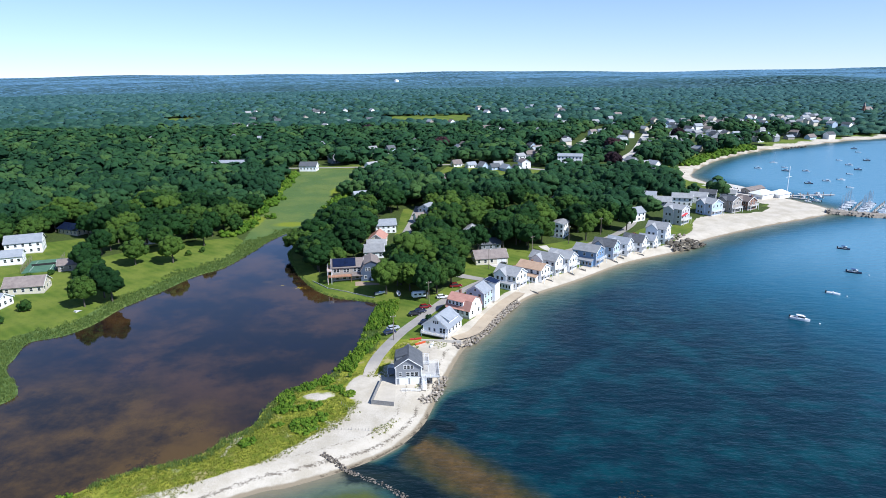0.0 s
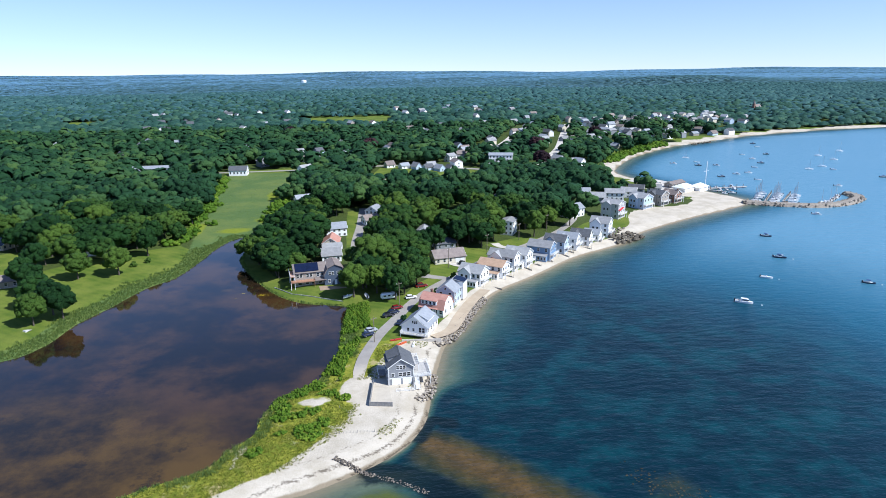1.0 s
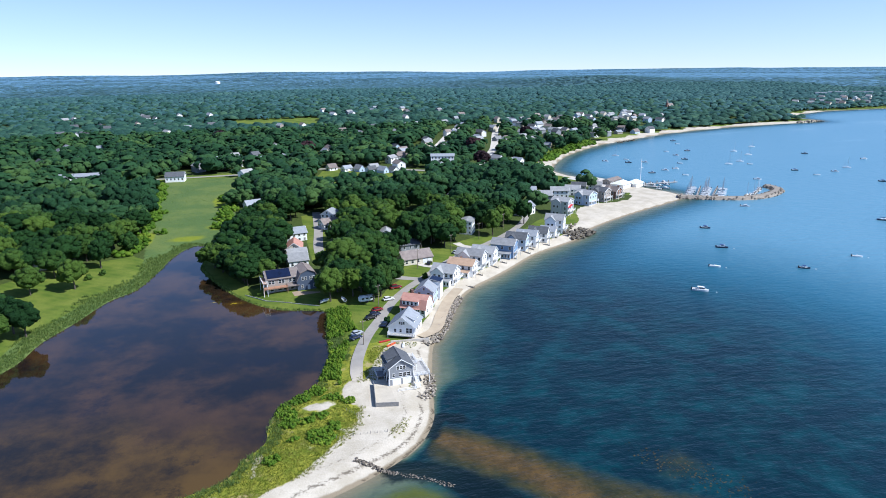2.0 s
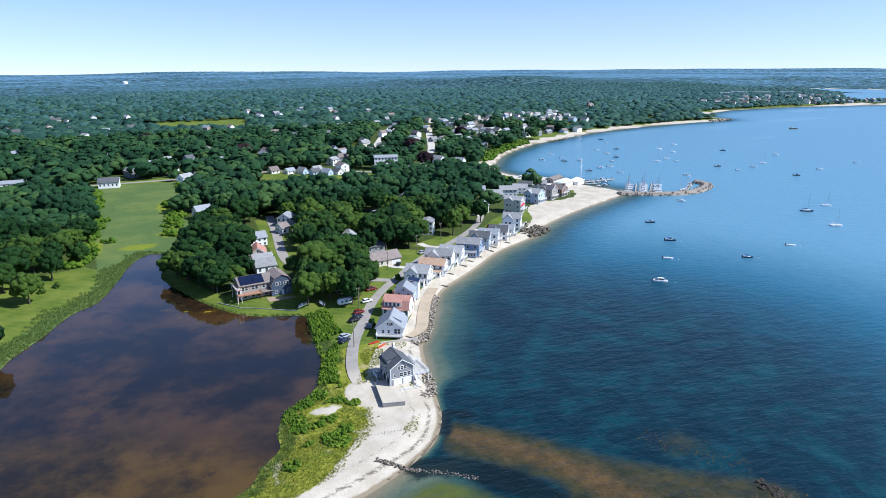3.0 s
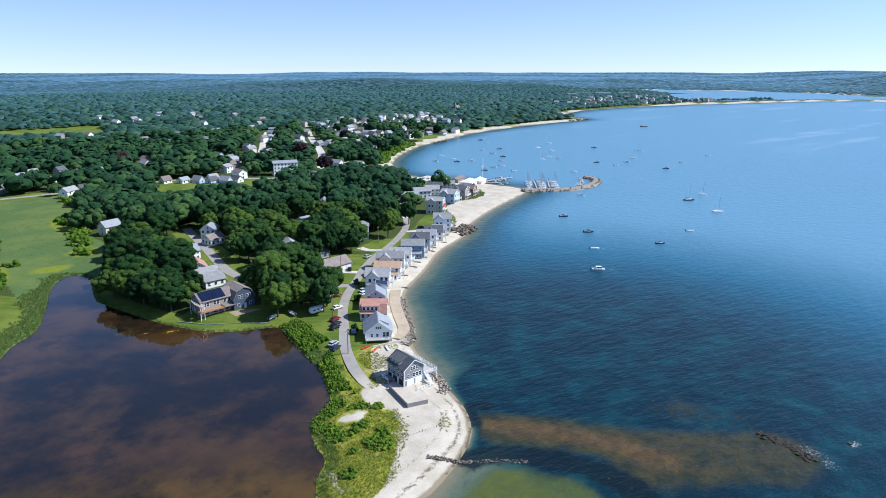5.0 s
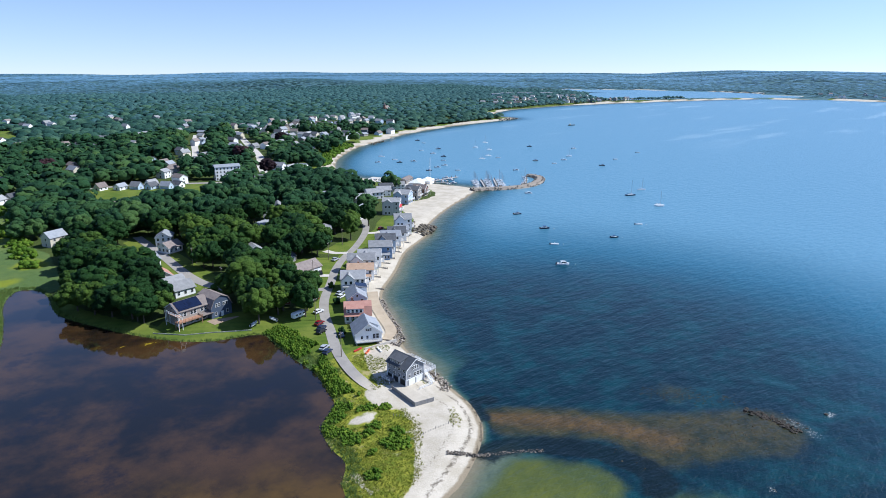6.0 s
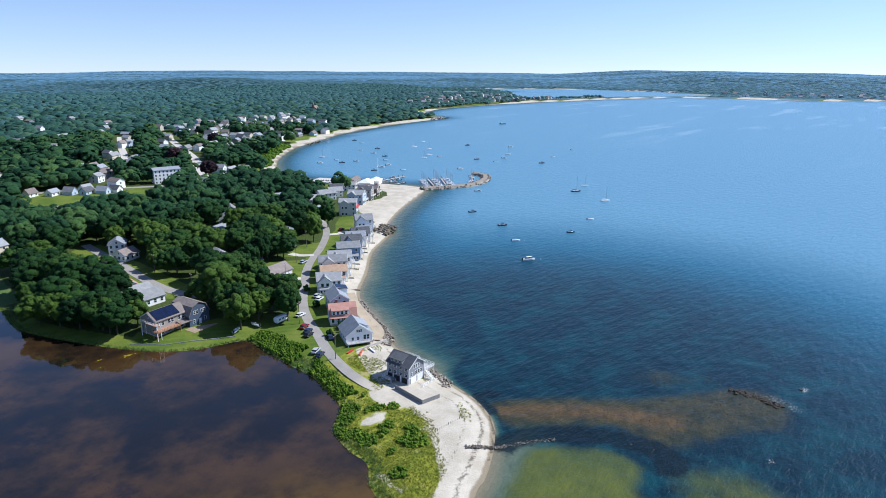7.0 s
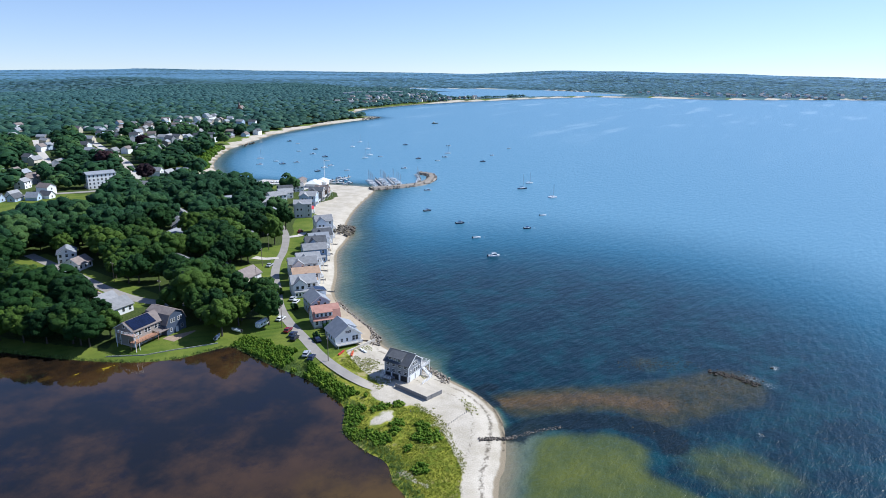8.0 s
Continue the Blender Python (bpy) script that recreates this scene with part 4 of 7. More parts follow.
for v in (-3.6, -1.6):
    for zz in (1.8, 4.6):
        window(blue, 6.72, v, zz, -90, 1.0, 1.4)

lot = [
    ((32.0, 262.0), -38, 8.5, 10.5, 5.2, 2.6, M_WHITE, M_ROOF_GREY, "white two-storey beach house with a row of porch windows", 2, (5, 3), (1.5, 0.4, 8.6)),
    ((42.8, 271.0), -38, 8.0, 12.0, 4.8, 2.0, M_WHITE, M_ROOF_TAN, "white beach house with a tan shingle roof", 2, (4, 3), (-1.0, 0.6, 7.8)),
    ((49.6, 279.4), -38, 7.0, 13.0, 6.0, 2.3, M_WHITE, M_ROOF_GREY, "narrow white beach house with a grey gable roof", 2, (5, 2), None),
    ((57.6, 283.6), -38, 7.6, 11.0, 5.6, 2.4, M_WHITE, M_ROOF_GREY, "white beach house with a grey roof and sea porch", 2, (4, 3), None),
    ((71.4, 292.6), -36, 9.0, 11.5, 5.8, 2.2, M_BLUE, M_ROOF_GREY, "blue clapboard beach house with white decks", 2, (3, 3), None),
    ((81.6, 301.2), -36, 7.6, 10.5, 5.6, 2.6, M_PALEBLUE, M_ROOF_DARK, "pale blue beach house with a dark gable roof", 2, (3, 3), None),
    ((89.4, 306.4), -36, 7.0, 10.5, 5.4, 2.2, M_WHITE, M_ROOF_LIGHT, "white beach house with a pale roof", 2, (3, 3), None),
    ((98.4, 312.0), -36, 7.0, 10.0, 4.6, 2.8, M_WHITE, M_ROOF_DARK, "small white gabled beach cottage with dark roof", 2, (3, 2), None),
    ((107.0, 318.4), -36, 6.4, 8.0, 3.4, 2.2, M_WHITE, M_ROOF_LIGHT, "low white beach cottage with a pale roof", 1, (3, 2), None),
    ((114.6, 326.2), -36, 8.5, 10.0, 7.0, 2.6, M_WHITE, M_ROOF_GREY, "tall white beach house with a grey balcony", 3, (3, 3), None),
    ((137.0, 364.0), -48, 9.0, 11.0, 8.0, 1.8, M_LIGHTGREY, M_ROOF_GREY, "tall light grey beach house with a red awning", 3, (3, 3), None),
    ((164.0, 384.6), -60, 9.5, 11.0, 6.4, 2.4, M_PALEBLUE, M_ROOF_GREY, "blue-grey beach house raised on white posts", 2, (3, 3), None),
    ((179.0, 391.4), -60, 8.0, 10.0, 6.4, 2.2, M_TAUPE, M_ROOF_DARK, "brown shingled beach house with a dark roof", 2, (3, 3), None),
    ((191.4, 397.6), -60, 8.5, 10.0, 4.8, 2.6, M_BRICK, M_ROOF_BROWN, "brown brick beach house with a tall chimney", 2, (2, 3), (4.0, 0.0, 8.8)),
]
for spot, head, w, l, h, rise, wall, roof, label, storeys, rows, chimney in lot:
    hs = house(spot, head, w, l, h * 1.12, rise, wall, roof, label, storeys, 0.4, rows=rows, chimney=chimney, group=BEACH, trims=True)
    deck(hs, l / 2, l / 2 + 1.7, -w / 2 + 0.3, w / 2 - 0.3, 0.9 if storeys == 1 else 2.7, "esn")
    if "porch" in label or "tan" in label or "blue clapboard" in label:
        # a glazed single-storey porch along the side towards the spit
        porch = part("porch", shape((0, -w / 2 - 1.1, 1.35, l * 0.8, 2.2, 2.7)), wall, hs, "glazed sun porch")
        part("porch_roof", slab(bmesh.new(), (-w / 2 - 2.5, 2.6), (-w / 2, 3.3), 0.15, -l * 0.42, l * 0.42), roof, porch)
        for k in range(6):
            part("window", glazed_window(1.0, 1.5), None, porch, at=pose(-l * 0.34 + k * l * 0.136, -w / 2 - 2.22, 1.5, 0, 0, 180))
    if "tan" not in label and "clapboard" not in label and storeys > 1:
        # a cross gable towards the road
        cross = part("cross_gable", prism(bmesh.new(), [(-2.9, 0), (2.9, 0), (2.9, h * 1.06), (0, h * 1.06 + rise * 0.95), (-2.9, h * 1.06)], -w / 2 - 1.0, 0), wall, hs, "", pose(-l * 0.18, 0, 0, 0, 0, 90))
        bm = bmesh.new()
        for s in (1, -1):
            slab(bm, (s * 3.25, h * 1.06 - 0.28), (0, h * 1.06 + rise * 0.95 + 0.02), 0.18, -w / 2 - 1.4, 0)
        part("cross_roof", bm, roof, cross)
        for zz in (1.6, h * 0.5 + 1.6):
            for off in (-1.1, 1.1):
                part("window", glazed_window(1.25, 1.6), None, cross, at=pose(-w / 2 - 1.02, off, zz, 0, 0, 90))

    if "red awning" in label:
        part("awning", slab(bmesh.new(), (-w / 2 - 0.2, 5.4), (0.5, 6.6), 0.1, l / 2, l / 2 + 1.5), plain("red_canvas", (0.42, 0.03, 0.04), (0.58, 0.06, 0.07), 2, 0.8), hs, "red canvas awning")

# ---- the large house on the pond ----


def pond_house():
    hs = house((-38.0, 275.0), 8, 9.0, 13.2, 6.0, 2.6, M_TAUPE, M_ROOF_BROWN, "large taupe lakeside house with solar panels and decks", 2, 0.5, rows=(6, 2), trims=True, skip=("front",), z0=1.5)
    bm = bmesh.new()
    for u in (-5.4, -4.0, -1.2, 0.2, 3.2, 4.8):
        window(hs, u, -4.53, 4.6, 180, 1.25, 1.7)
    for u in (-4.6, -1.4, 1.0, 4.0):
        window(hs, u, -4.53, 1.5, 180, 1.7, 1.9)
    slab(bm, (-4.6, 6.4), (-0.4, 8.85), 0.08, -6.2, 3.6)
    part("solar_panel", bm, M_SOLAR, hs, "dark glossy solar panel array")
    turn = pose(10.2, 0, 0, 0, 0, 90)
    part("wing", prism(bmesh.new(), [(-4.6, 0), (4.6, 0), (4.6, 4.6), (3.0, 7.6), (0, 8.9), (-3.0, 7.6), (-4.6, 4.6)], -7.2, 4.0), M_NAVY, hs, "slate blue gambrel wing", turn)
    bm = bmesh.new()
    for s in (1, -1):
        slab(bm, (s * 4.85, 4.3), (s * 2.95, 7.75), 0.2, -7.6, 4.4)
        slab(bm, (s * 3.15, 7.65), (0, 9.05), 0.2, -7.6, 4.4)
    part("wing_roof", bm, M_ROOF_BROWN, hs, "", turn)
    for u in (8.0, 9.2, 11.4, 12.6):
        window(hs, u, -7.23, 5.3, 180, 1.0, 1.5)
    for u in (7.6, 12.8):
        window(hs, u, -7.23, 1.9, 180, 1.1, 1.5)
    part("door", shape((10.4, -7.26, 1.3, 1.1, 0.1, 2.2)), M_TRIM, hs, "white glazed garden door")
    for v in (-5.0, -2.0):
        window(hs, 14.83, v, 2.4, -90, 1.1, 1.4)
    deck(hs, -8.4, 1.6, -7.4, -4.5, 2.6, "ws", M_CEDAR, M_CEDAR)
    deck(hs, -8.6, -6.7, -7.4, 2.0, 5.2, "ws", M_CEDAR, M_TRIM)
    part("porch_roof", slab(bmesh.new(), (-7.6, 2.7), (-4.4, 3.3), 0.15, 1.6, 6.5), M_ROOF_BROWN, hs)
    part("patio", shape((8.5, -10.2, 0.0, 11, 5.6, 0.3)), M_PATIO, hs, "tan paved patio")
    return hs


pond_house()
inland = [
    ((25.5, 293.4), 10, 9.5, 15.0, 3.0, 2.8, M_CREAM, M_ROOF_BROWN, "cream ranch house with brown roof and garage", 1),
    ((27.0, 315.0), 10, 8.0, 10.0, 3.0, 2.0, M_GREY, M_ROOF_DARK, "grey bungalow with a dark roof under trees", 1),
    ((-3.5, 267.5), -30, 7.0, 11.0, 3.0, 2.2, M_MAROON, M_ROOF_BROWN, "maroon cottage in the shade of large trees", 1),
    ((-29.0, 304.5), 5, 9.0, 9.0, 3.4, 2.6, M_WHITE, M_ROOF_GREY, "white house with a grey gable roof by the street", 1),
    ((-29.0, 326.0), 85, 8.0, 11.0, 3.6, 2.8, M_CREAM, M_ROOF_RED, "cream house with a faded red roof", 1),
    ((-28.6, 314.0), 5, 7.0, 9.0, 3.4, 2.2, M_WHITE, M_ROOF_GREY, "white annexe with a grey roof by the street", 1),
    ((-27.0, 350.0), 10, 8.0, 11.0, 4.6, 2.6, M_WHITE, M_ROOF_LIGHT, "white house with a pale roof by the street", 2),
    ((-4.0, 385.0), 60, 8.0, 9.0, 5.2, 2.6, M_WHITE, M_ROOF_LIGHT, "white two-storey house at the street corner", 2),
    ((-7.0, 370.0), 20, 8.0, 9.0, 3.4, 2.4, M_WHITE, M_ROOF_BROWN, "white cottage with a brown roof", 1),
    ((63.0, 389.0), 60, 9.0, 11.0, 5.6, 2.8, M_NAVY, M_ROOF_GREY, "slate blue house with a white gabled porch", 2),
    ((78.0, 408.0), 60, 8.0, 10.0, 5.4, 3.0, M_BLUE, M_ROOF_GREY, "blue gabled house among trees", 2),
    ((19.0, 330.0), 80, 7.0, 10.0, 6.0, 2.0, M_CREAM, M_ROOF_GREY, "cream house between tall trees", 2),
    ((33.0, 368.0), 40, 8.0, 10.0, 3.2, 2.2, M_WHITE, M_ROOF_LIGHT, "small white house among trees", 1),
    ((52.0, 380.0), 20, 8.0, 10.0, 3.2, 2.2, M_WHITE, M_ROOF_LIGHT, "small white house in the woods", 1),
    ((66.0, 336.0), 60, 7.0, 9.0, 7.5, 0.8, M_WHITE, M_ROOF_GREY, "tall white house with stacked balconies", 3),
    ((113.0, 368.0), 30, 8.0, 13.0, 5.0, 2.6, M_WHITE, M_ROOF_LIGHT, "white house beside the shore road", 2),
    ((124.0, 420.0), -20, 8.0, 12.0, 5.0, 2.8, M_WHITE, M_ROOF_LIGHT, "white gabled house with two wings", 2),
    ((137.0, 420.0), -20, 8.0, 12.0, 4.0, 2.4, M_WHITE, M_ROOF_LIGHT, "long white house with a pale roof", 2),
    ((140.0, 400.0), -20, 8.0, 12.0, 4.5, 2.6, M_GREY, M_ROOF_GREY, "grey house with two front gables", 2),
    ((156.0, 408.0), -20, 8.5, 12.0, 5.0, 2.2, M_WHITE, M_ROOF_GREY, "white house with a long porch", 2),
    ((168.0, 412.0), -30, 8.0, 10.0, 4.5, 2.4, M_WHITE, M_ROOF_GREY, "white cottage near the yacht yard", 2),
    ((178.0, 422.0), -30, 8.0, 10.0, 4.5, 2.2, M_GREY, M_ROOF_DARK, "grey cottage near the yacht yard", 2),
    ((192.0, 424.0), -30, 7.0, 9.0, 4.2, 2.0, M_WHITE, M_ROOF_GREY, "white cottage by the boat yard", 2),
    ((-203.0, 317.0), 20, 10.0, 16.0, 5.6, 3.0, M_WHITE, M_ROOF_LIGHT, "large white house with a pale roof and lawn", 2),
    ((-199.0, 298.0), 20, 8.0, 11.0, 4.0, 2.4, M_WHITE, M_ROOF_LIGHT, "white outbuilding beside the large house", 1),
    ((-169.5, 261.0), 12, 10.0, 15.0, 3.2, 3.0, M_CREAM, M_ROOF_BROWN, "cream house with a brown roof on the lawn", 1),
    ((-172.0, 243.0), -10, 8.0, 10.0, 3.2, 2.4, M_WHITE, M_ROOF_LIGHT, "white cottage on the lawn", 1),
    ((-166.5, 290.0), 20, 7.0, 10.0, 3.0, 2.0, M_TAUPE, M_ROOF_BROWN, "low brown garage by the drive", 1),
    ((-146.0, 334.0), 10, 7.0, 9.0, 3.2, 2.2, M_WHITE, M_ROOF_GREY, "white cottage behind trees", 1),
    ((-197.0, 352.0), -25, 9.0, 15.0, 3.0, 2.4, M_CREAM, M_SOLAR, "cream ranch house with a solar panel roof", 1),
    ((-267.0, 446.0), 0, 9.0, 22.0, 3.2, 2.4, M_TAUPE, M_ROOF_GREY, "long taupe ranch house with a grey roof", 1),
    ((-284.0, 488.0), 20, 9.0, 16.0, 3.2, 2.6, M_CREAM, M_ROOF_BROWN, "cream house with a broad brown roof", 1),
    ((-207.0, 428.0), 60, 8.0, 12.0, 5.0, 2.4, M_WHITE, M_ROOF_LIGHT, "white house deep in the woods", 2),
    ((-204.0, 488.0), 30, 9.0, 14.0, 4.0, 2.4, M_CREAM, M_ROOF_TAN, "cream house with a tan roof in the woods", 1),
    ((-176.0, 575.0), 0, 12.0, 34.0, 5.0, 1.6, M_WHITE, M_ROOF_LIGHT, "long white school-like building with a flat roof", 2),
    ((-172.0, 552.0), 0, 8.0, 22.0, 3.0, 1.4, M_CREAM, M_ROOF_TAN, "long low cream building", 1),
    ((-105.5, 552.0), -5, 9.0, 14.0, 4.6, 3.0, M_WHITE, M_ROOF_DARK, "white hall with a dark roof beside the marsh", 1),
    ((113.0, 552.0), -15, 12.0, 20.0, 11.0, 1.5, M_WHITE, M_ROOF_LIGHT, "four-storey white hotel with rows of windows", 4),
]
for spot, head, w, l, h, rise, wall, roof, label, storeys in inland:
    hs = house(spot, head, w, l, h, rise, wall, roof, label, storeys, 0.45, rows=(max(3, round(l / 3)), 3), z0=None)
    if "garage" in label and storeys == 1 and l > 12:
        for u in (3.5, 5.8):
            part("garage_door", shape((u, -w / 2 - 0.03, 1.2, 2.1, 0.1, 2.1)), M_TRIM, hs)

# ---- the village further off: plainer houses on its streets ----
VILLAGE_A = [(-91, 594), (-74, 650), (-63, 664), (-42, 652), (-44, 619), (-30, 644), (-20, 625), (-53, 615), (-52, 545), (-41, 551), (18, 564), (30, 557), (40, 552), (49, 546), (58, 540), (100, 654), (95, 628), (75, 589), (75, 556), (3, 480), (80, 794), (119, 885), (24, 852), (212, 893), (193, 777), (217, 756), (196, 696), (124, 514), (167, 561), (177, 559), (181, 545), (-48, 424), (-208, 655), (-44, 649)]
VILLAGE_B = [(350, 847), (332, 775), (332, 738), (361, 758), (347, 715), (366, 718), (407, 754), (414, 734), (436, 736), (457, 740), (498, 749), (509, 751), (483, 853), (557, 897), (521, 841), (484, 918), (124, 798), (220, 756), (254, 679), (87, 602), (53, 557), (67, 540), (135, 690), (160, 640), (230, 700), (250, 800)]
spots = [(p, rr) for p in VILLAGE_A + VILLAGE_B for rr in [0]]
ROW = {(18, 564), (30, 557), (40, 552), (49, 546), (58, 540), (53, 557), (67, 540)}
rnd = random.Random(11)
for i in range(105):
    u, v = rnd.random(), rnd.random()
    spots.append(((262 + 240 * u + 30 * v, 700 + 40 * u + 220 * v), 1))
for i in range(80):
    u, v = rnd.random(), rnd.random()
    spots.append(((925 + 420 * u + 60 * v, 985 - 90 * u + 160 * v), 2))
for i in range(95):
    u, v = rnd.random(), rnd.random()
    spots.append(((-350 + 620 * u, 640 + 560 * v), 3))
for i in range(60):
    u, v = rnd.random(), rnd.random()
    spots.append(((1760 + 330 * u + 120 * v, 620 - 560 * u + 110 * v), 4))
placed = []
FAR_HOUSES = []
for (x, y), kind_no in spots:
    if any((x - a) ** 2 + (y - b) ** 2 < 144 for a, b in placed) and kind_no:
        continue
    z, ds, dp, dl = (float(v[0]) for v in land(np.array([[x, y]], float)))
    if ds < 14 or dl < 12 or dp < 12:
        continue
    if kind_no and any(float(signed(np.array([[x, y]], float), line)[0]) < 12 for line in LAWN_LINES):
        continue
    placed.append((x, y))
    FAR_HOUSES.append((x, y))
    w, l = rnd.uniform(6.2, 8), rnd.uniform(8, 11)
    st = 2 if rnd.random() < 0.6 else 1
    if (x, y) in ROW:
        w, l, st = 6.0, 8.0, 1
    hh, rise = st * 2.7, rnd.uniform(2.0, 3.2)
    wall = rnd.choice([M_WHITE, M_WHITE, M_WHITE, M_WHITE, M_CREAM, M_GREY, M_PALEBLUE, M_TAUPE])
    roof = rnd.choice([M_ROOF_GREY, M_ROOF_GREY, M_ROOF_DARK, M_ROOF_BROWN, M_ROOF_LIGHT])
    wn_, rn_ = wall.name.split("_boards")[0].replace("_", " "), roof.name.split("_shingles")[0].replace("_", " ")
    hs = base("house", pose(x, y, z - 0.2, 0, 0, rnd.choice([0, 90]) + rnd.uniform(-14, 14) + 25), f"{wn_} {'two-storey' if st == 2 else 'single-storey'} village house with a {rn_} shingle roof", "house", "village houses")
    part("wall", prism(bmesh.new(), [(-w / 2, 0), (w / 2, 0), (w / 2, hh), (0, hh + rise), (-w / 2, hh)], -l / 2, l / 2), wall, hs)
    bm = bmesh.new()
    for s in (1, -1):
        slab(bm, (s * (w / 2 + 0.4), hh - 0.4 * rise / (w / 2) + 0.02), (0, hh + rise + 0.02), 0.22, -l / 2 - 0.4, l / 2 + 0.4)
    part("roof", bm, roof, hs)
    pane = window_meshes(1.3, 1.5)
    if math.hypot(x + 80, y) < 660:
        for s in range(st):
            zz = s * 2.7 + 1.5
            for a, b, fc in ((-l / 4, -w / 2, 180), (l / 4, -w / 2, 180), (-l / 2, 0, 90)):
                ob = part("window", pane[0], None, hs, at=pose(a, b, zz, 0, 0, fc))
                part("pane", pane[1], None, ob)

# ---- trees and plants ----


def lump(rs, sub, centre, radius, out, keep, rough=0.22, squash=1.0):
    """A lumpy mass of foliage; the faces turned away from out are left off."""
    bm = bmesh.new()
    bmesh.ops.create_icosphere(bm, subdivisions=sub, radius=1.0)
    ph = [rs.uniform(0, 6.28) for k in range(6)]
    vs = []
    for w in bm.verts:
        c = w.co
        k = 1 + rough * (math.sin(3.1 * c.x + ph[0]) * math.cos(3.4 * c.y + ph[1]) + 0.7 * math.sin(6.3 * c.z + ph[2] + 2 * c.x)) + rs.uniform(-0.5, 0.5) * rough
        vs.append((centre[0] + c.x * k * radius, centre[1] + c.y * k * radius, centre[2] + c.z * k * radius * squash))
    fs = [tuple(w.index for w in f.verts) for f in bm.faces if f.calc_center_median().normalized().dot(out) > keep]
    bm.free()
    used = sorted({i for f in fs for i in f})
    at = {i: n for n, i in enumerate(used)}
    return [vs[i] for i in used], [tuple(at[i] for i in f) for f in fs]


def leaf_shell(rs, lobes, leaves, size, sub=2, keep=-0.35):
    """A crown of rounded lobes on a dark inner mass, each lobe with loose leaf sprays. About one metre across in each axis."""
    vs, fs = [], []

    def add(v, f):
        n = len(vs)
        vs.extend(v)
        fs.extend(tuple(n + i for i in t) for t in f)

    add(*lump(rs, sub, (0, 0, -0.05), 0.72, Vector((0, 0, 1)), -0.7, 0.1))
    for i in range(lobes):
        h = 1 - 1.5 * (i + 0.5) / lobes
        a = i * 2.4 + rs.uniform(-0.5, 0.5)
        ring = math.sqrt(max(0.0, 1 - h * h))
        d = Vector((math.cos(a) * ring, math.sin(a) * ring, h))
        far = rs.uniform(0.60, 0.80)
        c, r = d * far, rs.uniform(0.75, 1.2) * 1.28 / math.sqrt(lobes + 2)
        add(*lump(rs, sub, c, r, (d + Vector((0, 0, 0.3))).normalized(), keep))
        for k in range(leaves):
            e = Vector((rs.gauss(0, 1), rs.gauss(0, 1), rs.gauss(0.25, 1))).normalized()
            if e.dot(d) < -0.2:
                continue
            q = c + e * r * rs.uniform(0.92, 1.14)
            nrm = (e + Vector((rs.gauss(0, 0.42), rs.gauss(0, 0.42), rs.gauss(0.15, 0.42)))).normalized()
            u = nrm.cross(Vector((rs.gauss(0, 1), rs.gauss(0, 1), rs.gauss(0, 1)))).normalized()
            w = nrm.cross(u)
            z = size * rs.uniform(0.6, 1.3)
            add([q - u * z, q + w * z * 0.7 + nrm * z * 0.25, q + u * z, q - w * z * 0.7 + nrm * z * 0.25], [(0, 2, 1), (0, 3, 2)])
    return np.array([tuple(v) for v in vs], np.float32), np.array(fs, np.int32)


def far_crown(rs, sub, keep=-0.05):
    v, f = lump(rs, sub, (0, 0, 0), 0.85, Vector((0, 0, 1)), keep, 0.17)
    return np.array(v, np.float32), np.array(f, np.int32)


def scatter(name, templates, pts, label, category, material, seed=1):
    """Many plants in one mesh. pts: x, y, z, width, height, turn, tone."""
    rs = np.random.RandomState(seed)
    pick = rs.randint(0, len(templates), len(pts))
    V, F, T = [], [], []
    off = 0
    for k, (tv, tf) in enumerate(templates):
        p = pts[pick == k]
        if not len(p):
            continue
        c, s = np.cos(p[:, 5])[:, None], np.sin(p[:, 5])[:, None]
        X = (tv[None, :, 0] * c - tv[None, :, 1] * s) * p[:, 3:4] + p[:, 0:1]
        Y = (tv[None, :, 0] * s + tv[None, :, 1] * c) * p[:, 3:4] + p[:, 1:2]
        Z = tv[None, :, 2] * p[:, 4:5] + p[:, 2:3]
        V.append(np.stack([X, Y, Z], -1).reshape(-1, 3))
        n = len(tv)
        F.append((tf[None] + (np.arange(len(p)) * n)[:, None, None]).reshape(-1, 3) + off)
        T.append(np.repeat(p[:, 6], n))
        off += n * len(p)
    me = mesh_from(name, np.concatenate(V), np.concatenate(F), material, True, (("tint", np.concatenate(T)),))
    return tagged(new(name, me), label, category, kind="stuff")


def jitter_grid(x0, x1, y0, y1, gap, seed):
    rs = np.random.RandomState(seed)
    X, Y = np.meshgrid(np.arange(x0, x1, gap), np.arange(y0, y1, gap))
    q = np.column_stack([X.ravel(), Y.ravel()]) + rs.uniform(-0.42, 0.42, (X.size, 2)) * gap
    return q, rs


HOUSE_SPOTS = np.array([s[0] for s in lot] + [s[0] for s in inland] + FAR_HOUSES + [(-40, 273), (-29, 273), (2, 214), (10, 230), (18, 241), (-7, 178)], float)
HOUSE_CLEAR = np.array([8.0] * len(lot) + [max(6.5, s[3] * 0.55) for s in inland] + [9.2] * len(FAR_HOUSES) + [11, 13, 9, 8, 8, 9])


MEADOW = np.array([(-14, 474), (62, 456), (84, 484), (100, 540), (10, 576)], float)
STREET_GAP = np.array([(-37, 294), (-20, 294), (-8, 330), (-6, 408), (-20, 408), (-36, 360)], float)


